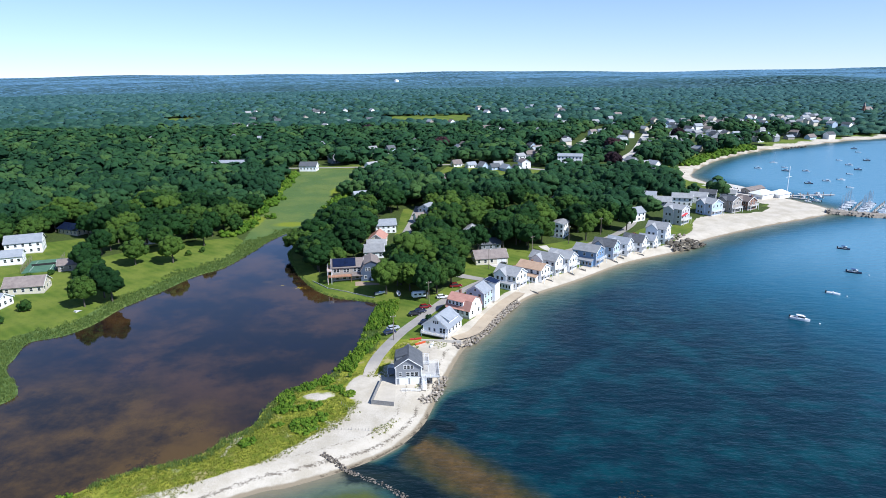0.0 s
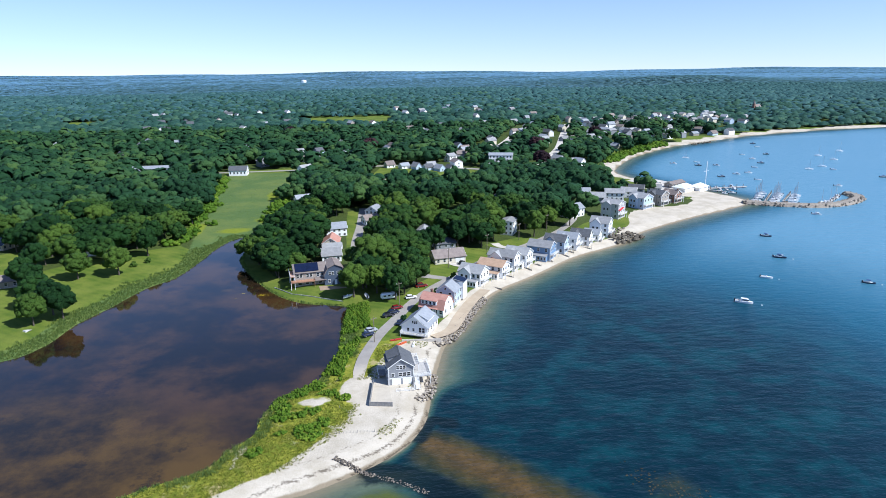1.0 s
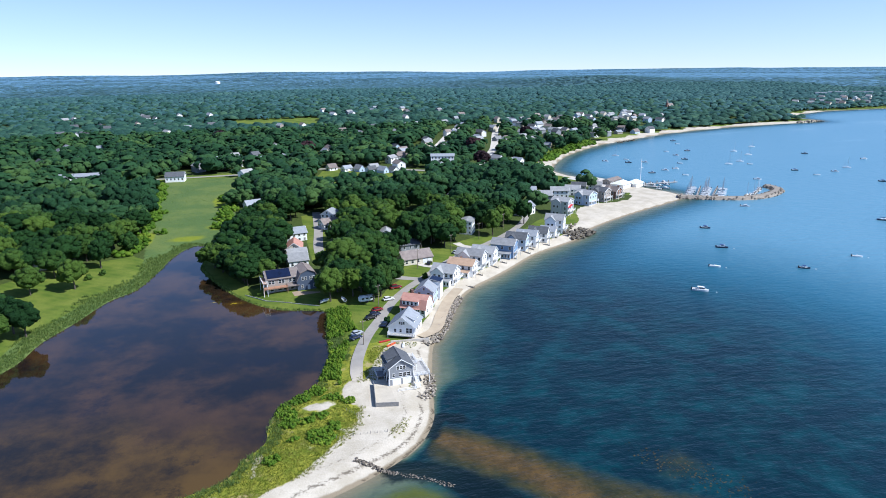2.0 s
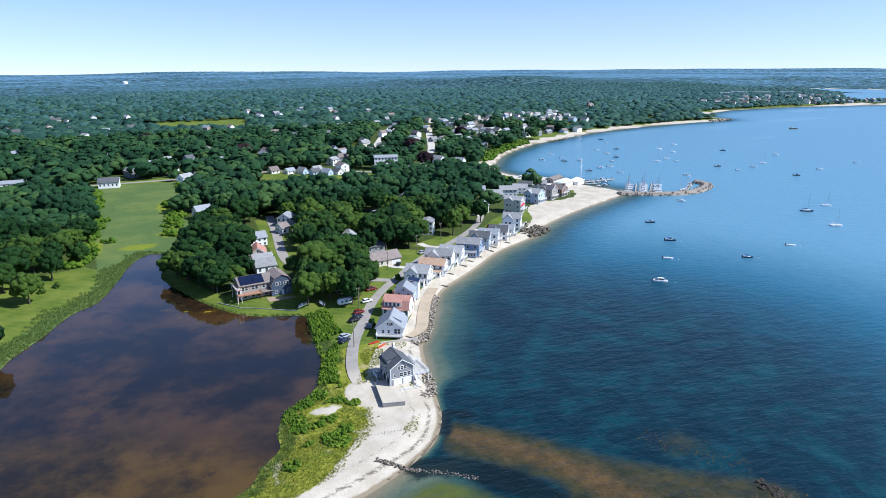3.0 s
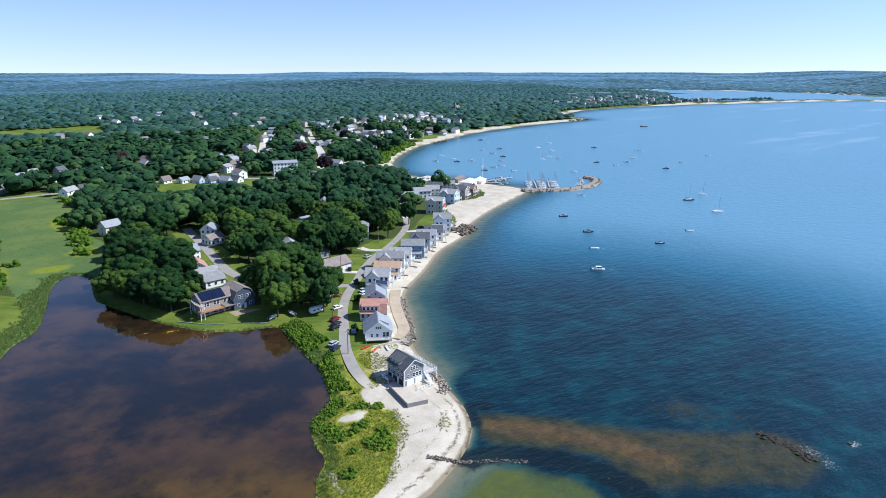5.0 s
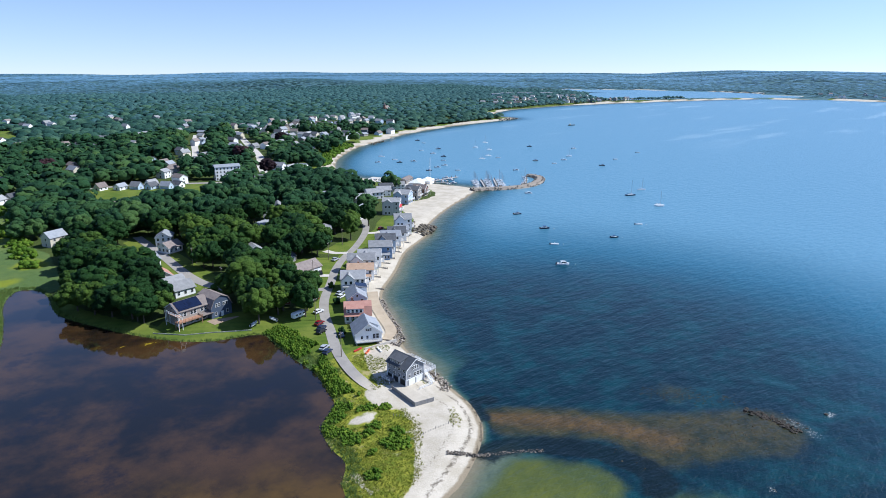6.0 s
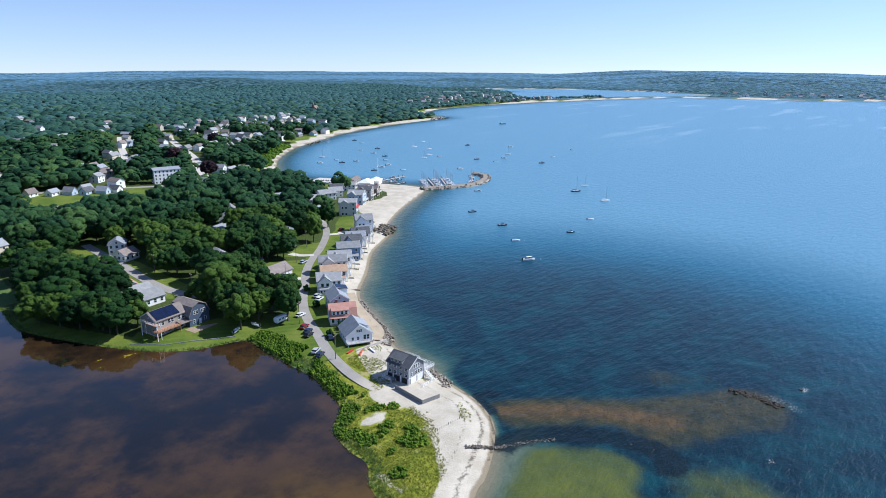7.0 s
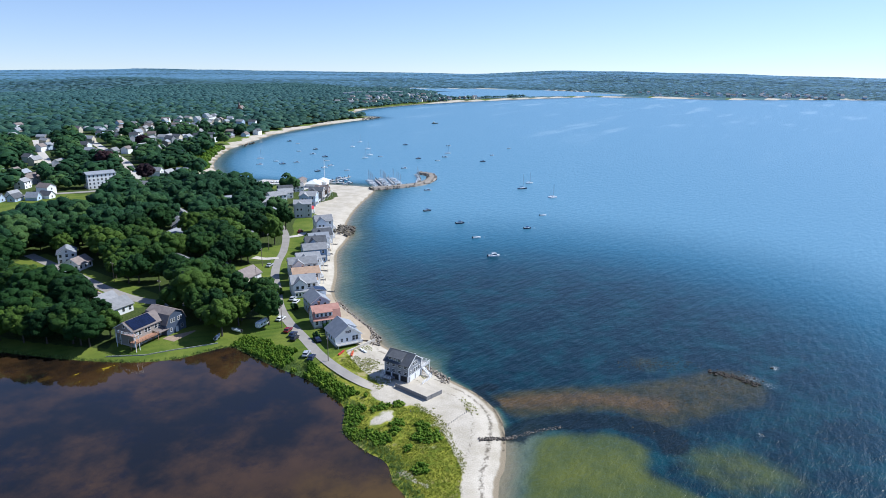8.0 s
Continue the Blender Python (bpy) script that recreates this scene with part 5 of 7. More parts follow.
def free_of(q):
    """Where woods may grow: off water, beach, marsh, lawns, roads and houses."""
    z, ds, dp, dl = land(q)
    ok = (ds > 16) & (dp > 7) & (dl > 6) & ~((ds < 55) & (q[:, 0] > 1190)) & ~((q[:, 1] < 206) & (q[:, 0] > -135)) & ~((ds < 40) & (q[:, 1] < 350) & (q[:, 0] > -60))
    ok &= ~((ds < 45) & (q[:, 1] > 350) & (q[:, 1] < 500) & (q[:, 0] > 120) & (q[:, 0] < 260))
    ok &= signed(q, np.array(MARSH, float)) > 2
    ok &= signed(q, STREET_GAP) > 0
    for line in LAWN_LINES:
        ok &= signed(q, line) > -0.5
    for w, line in ROAD_LINES.values():
        d, _ = seg_dist(q, line, False)
        ok &= d > w / 2 + (7.0 if w > 6 else 3.2)
    for (hx, hy), r in zip(HOUSE_SPOTS, HOUSE_CLEAR):
        # woods cleared from each house towards the camera's path, keeping it in view
        d = math.hypot(-80 - hx, -hy)
        reach = r * 1.9 if d < 480 else min(0.036 * d, 28)
        ux, uy = (-80 - hx) / d, -hy / d
        close = np.hypot(q[:, 0] - hx, q[:, 1] - hy) < reach + r + 2
        s = q[close] - (hx, hy)
        t = np.clip(s[:, 0] * ux + s[:, 1] * uy, 0, reach)
        ok[np.flatnonzero(close)[np.hypot(s[:, 0] - t * ux, s[:, 1] - t * uy) < r * 0.95]] = False
    ok &= signed(q, MEADOW) > 0
    return ok, z


def trunk_mesh(rs):
    bm = bmesh.new()
    bmesh.ops.create_cone(bm, segments=8, radius1=0.36, radius2=0.16, depth=7, matrix=Matrix.Translation((0, 0, 3.5)), cap_ends=False)
    for i in range(5):
        a = i * 1.26 + rs.uniform(-0.3, 0.3)
        m = Matrix.Translation((0, 0, 3.2 + 0.7 * i)) @ Matrix.Rotation(a, 4, "Z") @ Matrix.Rotation(radians(48), 4, "Y") @ Matrix.Translation((0, 0, 1.6))
        bmesh.ops.create_cone(bm, segments=6, radius1=0.14, radius2=0.04, depth=3.4, matrix=m, cap_ends=False)
    return to_mesh("trunk", bm, M_BARK, False)


rs = random.Random(5)
CROWNS = []
COPPER_CROWNS = []
for i in range(8):
    v, f = leaf_shell(rs, rs.choice((22, 26, 30)), 46, 0.05)
    CROWNS.append(mesh_from("crown", v, f, M_LEAF, True))
    if i < 2:
        COPPER_CROWNS.append(mesh_from("crown", v, f, M_COPPER, True))
TRUNKS = [trunk_mesh(rs) for i in range(3)]
FINE = [leaf_shell(rs, 11, 22, 0.07, keep=-0.1) for i in range(5)]
MID = [leaf_shell(rs, 6, 6, 0.10, keep=0.2) for i in range(6)]
FAR = [far_crown(rs, 2) for i in range(7)]
SLOPE = [far_crown(rs, 1, -0.1) for i in range(7)]
VERY_FAR = [far_crown(rs, 1, 0.25) for i in range(5)]
BUSHES = [leaf_shell(rs, 5, 12, 0.12, 1, -0.3) for i in range(5)]


def tree(x, y, z, width, tall, i, label, copper=False):
    t = base("tree", pose(x, y, z, 0, 0, (i * 77) % 360), label, "tree", "trees by the pond and houses")
    k = tall / 13.0
    part("trunk", TRUNKS[i % 3], None, t, at=Matrix.Diagonal((k, k, k, 1)))
    part("crown", (COPPER_CROWNS[i % 2] if copper else CROWNS[i % 8]), None, t, at=Matrix.Translation((0, 0, tall * 0.60)) @ Matrix.Diagonal((width, width, tall * 0.43, 1)))
    return t


LONE = [(-137, 243), (-129, 249), (-143, 262), (-119, 329), (-136, 318), (-147, 326), (-19.5, 253), (1, 251), (-3, 246), (14, 303), (-134, 253), (46, 318), (78, 328), (90, 345), (104, 346), (-10, 255), (-6, 258), (7, 260), (-14, 263), (-15, 271), (-9, 275), (-1, 276), (5, 274), (21, 306), (34, 314), (41, 320), (-124, 300), (-140, 296), (-158, 285), (-150, 276)]
near_q, near_rs = jitter_grid(-270, 150, 205, 470, 10.4, 3)
ok, zz = free_of(near_q)
near_q, zz = near_q[ok], zz[ok]
order = np.argsort(np.hypot(near_q[:, 0] + 60, near_q[:, 1] - 150))
near_q, zz = near_q[order], zz[order]
tree_no = 0
for x, y in LONE:
    tree(x, y, height(x, y), rs.uniform(5.4, 6.8), rs.uniform(12, 14.5), tree_no, "broad leafy green tree standing on the lawn")
    tree_no += 1
for x, y in ((-67, 316), (-63, 307), (-59, 299), (-54, 291), (-52, 284), (-50, 296), (-57, 308), (-15.5, 262)):
    tree(x, y, height(x, y) - 0.8, rs.uniform(7.0, 8.2), rs.uniform(12.5, 15), tree_no, "full dark green tree leaning over the pond bank")
    tree_no += 1
for (x, y), z in zip(near_q[:261], zz[:261]):
    big = rs.random()
    tree(x, y, z - 0.1, 4.6 + 5.2 * big ** 1.3, 9.5 + 7.5 * big + rs.uniform(-1, 1.5), tree_no, "full dark green broadleaf tree in dense woods")
    tree_no += 1


def plant_rows(q, z, rs, w, h, lift):
    n = len(q)
    tall = rs.uniform(h[0], h[1], n)
    wide = w[0] + (w[1] - w[0]) * np.clip((tall - h[0]) / (h[1] - h[0]) + 0.25 * rs.randn(n), 0, 1.15)
    tone = np.clip(0.42 + 0.30 * rs.randn(n) + 0.12 * wave_noise(q[:, 0], q[:, 1], 60), 0, 1)
    return np.column_stack([q, z + tall * lift, wide, tall * 0.46, rs.uniform(0, 6.28, n), tone])


scatter("woodland", FINE, plant_rows(near_q[261:], zz[261:], near_rs, (4.8, 9.4), (9.5, 17), 0.56), "dense broadleaf trees behind the pond and street", "woods", M_LEAF_MASS, 12)
q2, r2 = jitter_grid(-620, 420, 205, 860, 10.6, 8)
inside = (q2[:, 0] > -270) & (q2[:, 0] < 150) & (q2[:, 1] < 470)
seen = (q2[:, 0] > -10 - 0.70 * q2[:, 1])
q2 = q2[~inside & seen]
ok, z2 = free_of(q2)
rows_mid = plant_rows(q2[ok], z2[ok], r2, (4.2, 9.0), (7.0, 15.0), 0.54)
scatter("woodland", MID, rows_mid, "dense mixed green broadleaf woodland round the village", "woods", M_LEAF_MASS)
q3, r3 = jitter_grid(-1500, 1500, 400, 1750, 10.4, 9)
inside = (q3[:, 0] > -620) & (q3[:, 0] < 420) & (q3[:, 1] < 860)
seen = (q3[:, 0] > -10 - 0.70 * q3[:, 1]) & (q3[:, 1] > 0.3 * q3[:, 0])
q3 = q3[~inside & seen]
ok, z3 = free_of(q3)
rows_far = plant_rows(q3[ok], z3[ok], r3, (5.2, 9.2), (6.0, 13.5), 0.26)
# jittered distance picks how much haze tint a tree's leaf colour carries
reach3 = np.hypot(rows_far[:, 0] + 80, rows_far[:, 1]) * r3.uniform(0.8, 1.25, len(rows_far))
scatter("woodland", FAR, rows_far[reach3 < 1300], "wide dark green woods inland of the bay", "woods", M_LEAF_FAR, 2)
scatter("woodland", SLOPE, rows_far[reach3 >= 1300], "woods on the slopes inland, leaf colour tinted with haze", "woods", M_LEAF_SLOPE, 13)
rows_hill = []
for band, (lo, hi, gap, wide) in enumerate(((0, 2600, 15.5, (8.0, 12.5)), (2600, 6000, 33, (19, 28)))):
    q4, r4 = jitter_grid(-3600, 4690, -500, 4790, gap, 10 + band)
    reach4 = np.hypot(q4[:, 0] + 80, q4[:, 1])
    inside = (np.abs(q4[:, 0]) < 1500) & (q4[:, 1] < 1750)
    seen = (q4[:, 0] > -10 - 0.70 * q4[:, 1]) & (q4[:, 1] > -500) & (reach4 >= lo) & (reach4 < hi)
    q4 = q4[~inside & seen]
    z4, ds4, _, dl4 = land(q4)
    ok = (ds4 > 18) & (dl4 > 10) & ~((ds4 < 55) & (q4[:, 0] > 1190) & (q4[:, 0] < 2000))
    rows_hill.append(plant_rows(q4[ok], z4[ok], r4, wide, (2.2, 4.0), 0.0))
rows_hill = np.concatenate(rows_hill)
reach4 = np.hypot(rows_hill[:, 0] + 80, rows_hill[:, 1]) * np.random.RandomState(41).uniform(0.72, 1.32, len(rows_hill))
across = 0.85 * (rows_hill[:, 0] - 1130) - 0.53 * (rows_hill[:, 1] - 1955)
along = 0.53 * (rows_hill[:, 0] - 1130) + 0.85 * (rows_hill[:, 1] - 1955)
# the rounded hill takes less of the haze tint than woods behind it
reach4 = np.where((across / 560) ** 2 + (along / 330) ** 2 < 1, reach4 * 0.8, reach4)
# further bands get leaf colours with more blue haze mixed in
for lo, hi, mat, label in ((0, 1850, M_LEAF_SLOPE, "wooded rounded hill behind the village"), (1850, 2900, M_LEAF_HILL, "wooded hills inland with haze blue in their leaf colour"), (2900, 9000, M_LEAF_RIDGE, "wooded ridge on the horizon, haze painted into its leaves")):
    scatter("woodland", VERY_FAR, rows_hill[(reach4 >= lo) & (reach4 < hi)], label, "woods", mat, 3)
for i, (x, y) in enumerate(((147, 545), (6, 659), (-80, 790), (171, 640), (262, 720))):
    tree(x, y, height(x, y) - 0.3, 8.5, 15, i, "dark purple copper beech among green trees", True)

# shrubs, reeds and dune grass on the spit and round the pond


def blade_tuft(rs, n, spread):
    vs, fs = [], []
    for i in range(n):
        a, r = rs.uniform(0, 6.28), rs.uniform(0, spread)
        x, y = math.cos(a) * r, math.sin(a) * r
        b = rs.uniform(0, 6.28)
        wx, wy = math.cos(b) * 0.085, math.sin(b) * 0.085
        lx, ly = rs.gauss(0, 0.22), rs.gauss(0, 0.22)
        h = rs.uniform(0.6, 1.1)
        k = len(vs)
        vs += [(x - wx, y - wy, 0), (x + wx, y + wy, 0), (x + lx, y + ly, h)]
        fs.append((k, k + 1, k + 2))
    return np.array(vs, np.float32), np.array(fs, np.int32)


TUFTS = [blade_tuft(rs, 20, 0.9) for i in range(4)]
sand_line = np.array(SPIT_SAND, float)


def cover(gap, seed, x0, x1, y0, y1, test):
    q, r = jitter_grid(x0, x1, y0, y1, gap, seed)
    z, ds, dp, dl = land(q)
    ok = test(q, ds, dp, r)
    q, z = q[ok], z[ok]
    return q, z, r


def spit_bush(q, ds, dp, r):
    x, y = q[:, 0], q[:, 1]
    n = wave_noise(x, y, 5.5, 1.0) + 0.7 * wave_noise(x, y, 2.6, 2.0)
    ok = (dp > 0.6) & (signed(q, sand_line) > 1.0) & (y < 246) & (x > -120) & (x < -14) & (ds > 4)
    ok &= (np.hypot((x + 33) / 5.5, (y - 168) / 4.2) > 1) & (np.hypot(x + 51, (y - 147) * 0.35) > 2.6)
    road_d, _ = seg_dist(q, ROAD_LINES["shore_road"][1], False)
    ok &= (road_d > 5.0) & ((y < 200) | (dp < 11))
    clump = np.zeros(len(q), bool)
    for cx, cy, cr in ((-33.3, 151.5, 3.6), (-30, 156, 2.2), (-41, 162, 3.0), (-47, 145, 2.4), (-29, 171, 3.0), (-44, 171, 3.0), (-38, 175, 3.4), (-33, 162.5, 2.0), (-42, 167, 2.6), (-36, 160.5, 2.0), (-33, 178, 3.2), (-41, 153, 1.6)):
        clump |= np.hypot(x - cx, y - cy) < cr * r.uniform(0.8, 1.1, len(q))
    return ok & (clump | (n > 1.1) | ((y > 180) & (n > -0.6)))


q, z, r = cover(0.95, 21, -120, -10, 96, 250, spit_bush)
n = len(q)
tone = np.clip(0.45 + 0.25 * r.randn(n), 0, 1)
tall = r.uniform(0.4, 1.0, n) * (1 + 0.6 * smooth(q[:, 1], 174, 186) * smooth(q[:, 1], 247, 232))
scatter("shrubs", BUSHES, np.column_stack([q, z + tall * 0.4, r.uniform(0.45, 0.95, n), tall * 0.85, r.uniform(0, 6.28, n), tone]), "bright green beach shrubs and vines on the spit", "shrubs", M_BUSH, 4)


def reeds(q, ds, dp, r):
    x, y = q[:, 0], q[:, 1]
    west = (7.5 + 2.5 * wave_noise(x, y, 7.0, 0.5)) * smooth(-x, 66, 98)
    width = 1.2 + np.maximum(west, np.where(x > -66, np.where(y > 196, 6.8 * smooth(y, 246, 236), 2.8), 0))
    width = width * r.uniform(0.75, 1.15, len(q))
    return (dp > 0.2) & (dp < width) & (y > 128) & (x > -160)


q, z, r = cover(1.0, 22, -160, -18, 128, 370, reeds)
n = len(q)
scatter("reeds", TUFTS, np.column_stack([q, z - 0.05, r.uniform(0.8, 1.3, n), r.uniform(0.5, 1.2, n), r.uniform(0, 6.28, n), np.clip(0.5 + 0.25 * r.randn(n), 0, 1)]), "tall green reeds fringing the pond", "reeds", M_REED, 5)


def marsh_cover(q, ds, dp, r):
    return (signed(q, np.array(MARSH, float)) < 0) & (dp > 0.5)


q, z, r = cover(3.4, 23, -115, -55, 318, 560, marsh_cover)
n = len(q)
scatter("reeds", TUFTS, np.column_stack([q, z - 0.05, r.uniform(1.4, 2.2, n), r.uniform(0.10, 0.2, n), r.uniform(0, 6.28, n), np.clip(0.5 + 0.2 * r.randn(n) + 0.2 * wave_noise(q[:, 0], q[:, 1], 14), 0, 1)]), "green salt marsh grass in an open meadow", "marsh grass", M_REED, 6)


def dune(q, ds, dp, r):
    x, y = q[:, 0], q[:, 1]
    d = signed(q, sand_line)
    n = wave_noise(x, y, 4.5, 0.3) + r.uniform(-0.6, 0.6, len(q))
    spit = (d < 2.5) & (d > -7) & (n > 0.75) & (ds > 6) & (y < 205)
    patch = (np.hypot((x + 9) / 5.0, (y - 195) / 9.0) < 1) & (n > -0.2)
    inner = (d > -1.5 + n) & (dp > 1) & (ds > 9) & (y < 182) & (x > -115) & (n > -0.75) & (np.hypot((x + 33) / 5, (y - 168) / 3.6) > 1) & (np.hypot((x + 20) * 0.9, (y - 173) * 0.62) > 5.5)
    return spit | patch | inner


q, z, r = cover(0.7, 24, -115, 5, 100, 212, dune)
n = len(q)
scatter("dune_grass", TUFTS, np.column_stack([q, z - 0.03, r.uniform(0.5, 0.9, n), r.uniform(0.2, 0.5, n), r.uniform(0, 6.28, n), r.uniform(0, 1, n)]), "tufts of yellow-green dune grass on sand", "grass", M_DRY, 7)



def thicket(line, width, n, size, seed, label):
    """A loose belt of bushes along a line."""
    r = np.random.RandomState(seed)
    pts = curve_pts(line, 12)
    q = pts[r.randint(0, len(pts), n)] + r.normal(0, width / 2, (n, 2))
    z, ds, dp, dl = land(q)
    ok = (ds > 5) & (dp > 6)
    q, z, n = q[ok], z[ok], int(ok.sum())
    tall = r.uniform(*size, n)
    scatter("thicket", BUSHES, np.column_stack([q, z + tall * 0.35, tall * r.uniform(0.8, 1.3, n), tall * 0.8, r.uniform(0, 6.28, n), np.clip(0.3 + 0.25 * r.randn(n), 0, 1)]), label, "shrubs", M_BUSH, seed)


thicket([(-111, 350), (-108, 372), (-108, 410), (-111, 470), (-115, 535)], 5, 170, (1.2, 3.0), 51, "bright green scrub between woods and marsh")
thicket([(-66, 392), (-66, 420), (-62, 440), (-64, 470), (-52, 500), (-52, 535)], 4, 70, (1.2, 3.2), 52, "green scrub along the marsh edge")
thicket([(216, 566), (240, 592), (268, 622), (300, 655), (318, 672)], 13, 260, (1.6, 3.8), 53, "yellow-green scrub on the harbour bank")

# ---- boulders, jetty, breakwater and ledges ----


def boulder_mesh(rs, material, flat=0.7):
    bm = bmesh.new()
    for i in range(13):
        d = Vector((rs.gauss(0, 1), rs.gauss(0, 1), rs.gauss(0, 1))).normalized() * rs.uniform(0.75, 1.05)
        bm.verts.new((d.x, d.y * 0.8, d.z * flat))
    hull = bmesh.ops.convex_hull(bm, input=bm.verts)
    bmesh.ops.delete(bm, geom=[g for g in hull["geom_interior"] if isinstance(g, bmesh.types.BMVert)], context="VERTS")
    return to_mesh("boulder", bm, material)


rk = random.Random(17)
PALE_BOULDERS = [boulder_mesh(rk, M_ROCK) for i in range(6)]
JETTY_STONES = [boulder_mesh(rk, M_ROCK_JETTY, 0.75) for i in range(6)]
DARK_BOULDERS = [boulder_mesh(rk, M_ROCK_DARK, 0.45) for i in range(6)]
LEDGE_ROCKS = [boulder_mesh(rk, M_LEDGE, 0.3) for i in range(6)]


def rock_line(name, label, line, width, gap, size, kinds, lift=0.0, rows=3, mound=0.0):
    """Boulders heaped along a line; each one is a piece of its own."""
    heap = base(name, pose(0, 0, 0), label, "rocks")
    pts = curve_pts(line, 12)
    run = np.concatenate([[0], np.cumsum(np.hypot(*np.diff(pts, axis=0).T))])
    n = int(run[-1] / gap)
    for i in range(n):
        for j in range(rows):
            s = (i + rk.uniform(-0.3, 0.8)) / n * run[-1]
            x, y = np.interp(s, run, pts[:, 0]), np.interp(s, run, pts[:, 1])
            x2, y2 = np.interp(s + 0.5, run, pts[:, 0]), np.interp(s + 0.5, run, pts[:, 1])
            x1, y1 = np.interp(s - 0.5, run, pts[:, 0]), np.interp(s - 0.5, run, pts[:, 1])
            d = math.hypot(x2 - x1, y2 - y1) or 1
            v = ((j + 0.5) / rows - 0.5 + rk.uniform(-0.5, 0.5) / rows) * width
            x, y = x - (y2 - y1) / d * v, y + (x2 - x1) / d * v
            sz = rk.uniform(*size)
            z = max(height(x, y), -0.35) + lift + mound * (1 - abs(2 * v / width))
            part("boulder", rk.choice(kinds), None, heap, at=pose(x, y, z + sz * 0.2, rk.uniform(-20, 20), rk.uniform(-20, 20), rk.uniform(0, 360)) @ Matrix.Diagonal((sz, sz, sz, 1)))
    return heap


rock_line("boulder_revetment", "heaped pale granite boulders holding the sand terrace", [(7, 202), (14, 208), (21, 222), (27, 234), (33, 244)], 3.8, 0.95, (0.36, 0.8), PALE_BOULDERS, 0.2, 5)
rock_line("boulder_revetment", "pale granite boulders round the beach house deck", [(-3, 165), (0.5, 168.5), (1.5, 174), (3, 181)], 3.2, 0.9, (0.36, 0.8), PALE_BOULDERS, 0.2, 4)
rock_line("jetty", "low line of grey jetty stones from beach to sea", [(-27, 139), (-24, 137), (-19, 133), (-13, 129.5), (-9, 126.5), (-5.5, 123.5)], 1.4, 0.5, (0.26, 0.52), JETTY_STONES, 0.14, 3)
rock_line("rock_ledge", "dark jagged rock ledge breaking the water", [(55, 96), (56, 91), (55.5, 86), (54, 80)], 3.4, 0.8, (0.45, 1.2), LEDGE_ROCKS, 0.1, 4, 0.25)
rock_line("rock_ledge", "thin dark rock strip beside the ledge", [(58.5, 86), (59, 82), (58, 78)], 1.6, 1.0, (0.3, 0.8), LEDGE_ROCKS, 0.05, 2, 0.1)
rock_line("rock_ledge", "small dark rock awash in the bay", [(70.5, 78.5), (72, 76.5)], 2.5, 1.3, (0.5, 1.1), DARK_BOULDERS, 0.2, 2)
rock_line("rock_ledge", "small dark rock just awash", [(21, 75.5), (22.5, 74)], 2.0, 1.3, (0.4, 0.8), DARK_BOULDERS, 0.15, 2)
rock_line("headland_rocks", "brown rocky headland between two beaches", [(117, 316), (124, 318), (131, 322), (136, 326)], 11, 2.0, (0.9, 2.3), DARK_BOULDERS, 0.35, 6, 0.8)
rock_line("headland_rocks", "pale stone bank beside the beach house", [(118, 326), (124, 330), (130, 337)], 5, 1.8, (0.7, 1.4), PALE_BOULDERS, 0.3, 3)
rock_line("rock_point", "low rocky point beyond the harbour beach", [(700, 776), (730, 779), (752, 784)], 9, 4, (1.2, 2.6), PALE_BOULDERS, 0.3, 2)
rock_line("rock_point", "grey rock spur at the harbour beach", [(352, 668), (368, 677), (384, 682)], 6, 3, (1.0, 2.0), DARK_BOULDERS, 0.4, 2)


def weed_stones():
    """Weedy stones just breaking the shallows, too many to count."""
    rs = np.random.RandomState(31)
    V, F = [], []
    tmpl = [(np.array([v.co for v in m.vertices]), np.array([p.vertices for p in m.polygons if len(p.vertices) == 3])) for m in DARK_BOULDERS]
    line = curve_pts([(14, 112), (24, 102), (38, 94), (52, 90)], 20)
    off = 0
    for i in range(620):
        k = rs.randint(6)
        if i < 380:
            c = line[rs.randint(len(line))] + rs.normal(0, 4.2, 2)
        else:
            c = np.array([44, 124]) + np.array([14, -23]) * rs.uniform(0, 1) + rs.normal(0, 2.4, 2)
        tv, tf = tmpl[k]
        s = rs.uniform(0.15, 0.42)
        a = rs.uniform(0, 6.28)
        R = np.array([[math.cos(a), -math.sin(a), 0], [math.sin(a), math.cos(a), 0], [0, 0, 1]])
        V.append(tv @ R.T * s + (c[0], c[1], -0.02))
        F.append(tf + off)
        off += len(tv)
    me = mesh_from("weed_stones", np.concatenate(V), np.concatenate(F), plain("weedy_stone", (0.018, 0.014, 0.006), (0.085, 0.060, 0.024), 1.0, 0.8), False)
    tagged(new("weed_stones", me), "scattered dark weedy stones in the shallows", "stones", kind="stuff")


weed_stones()


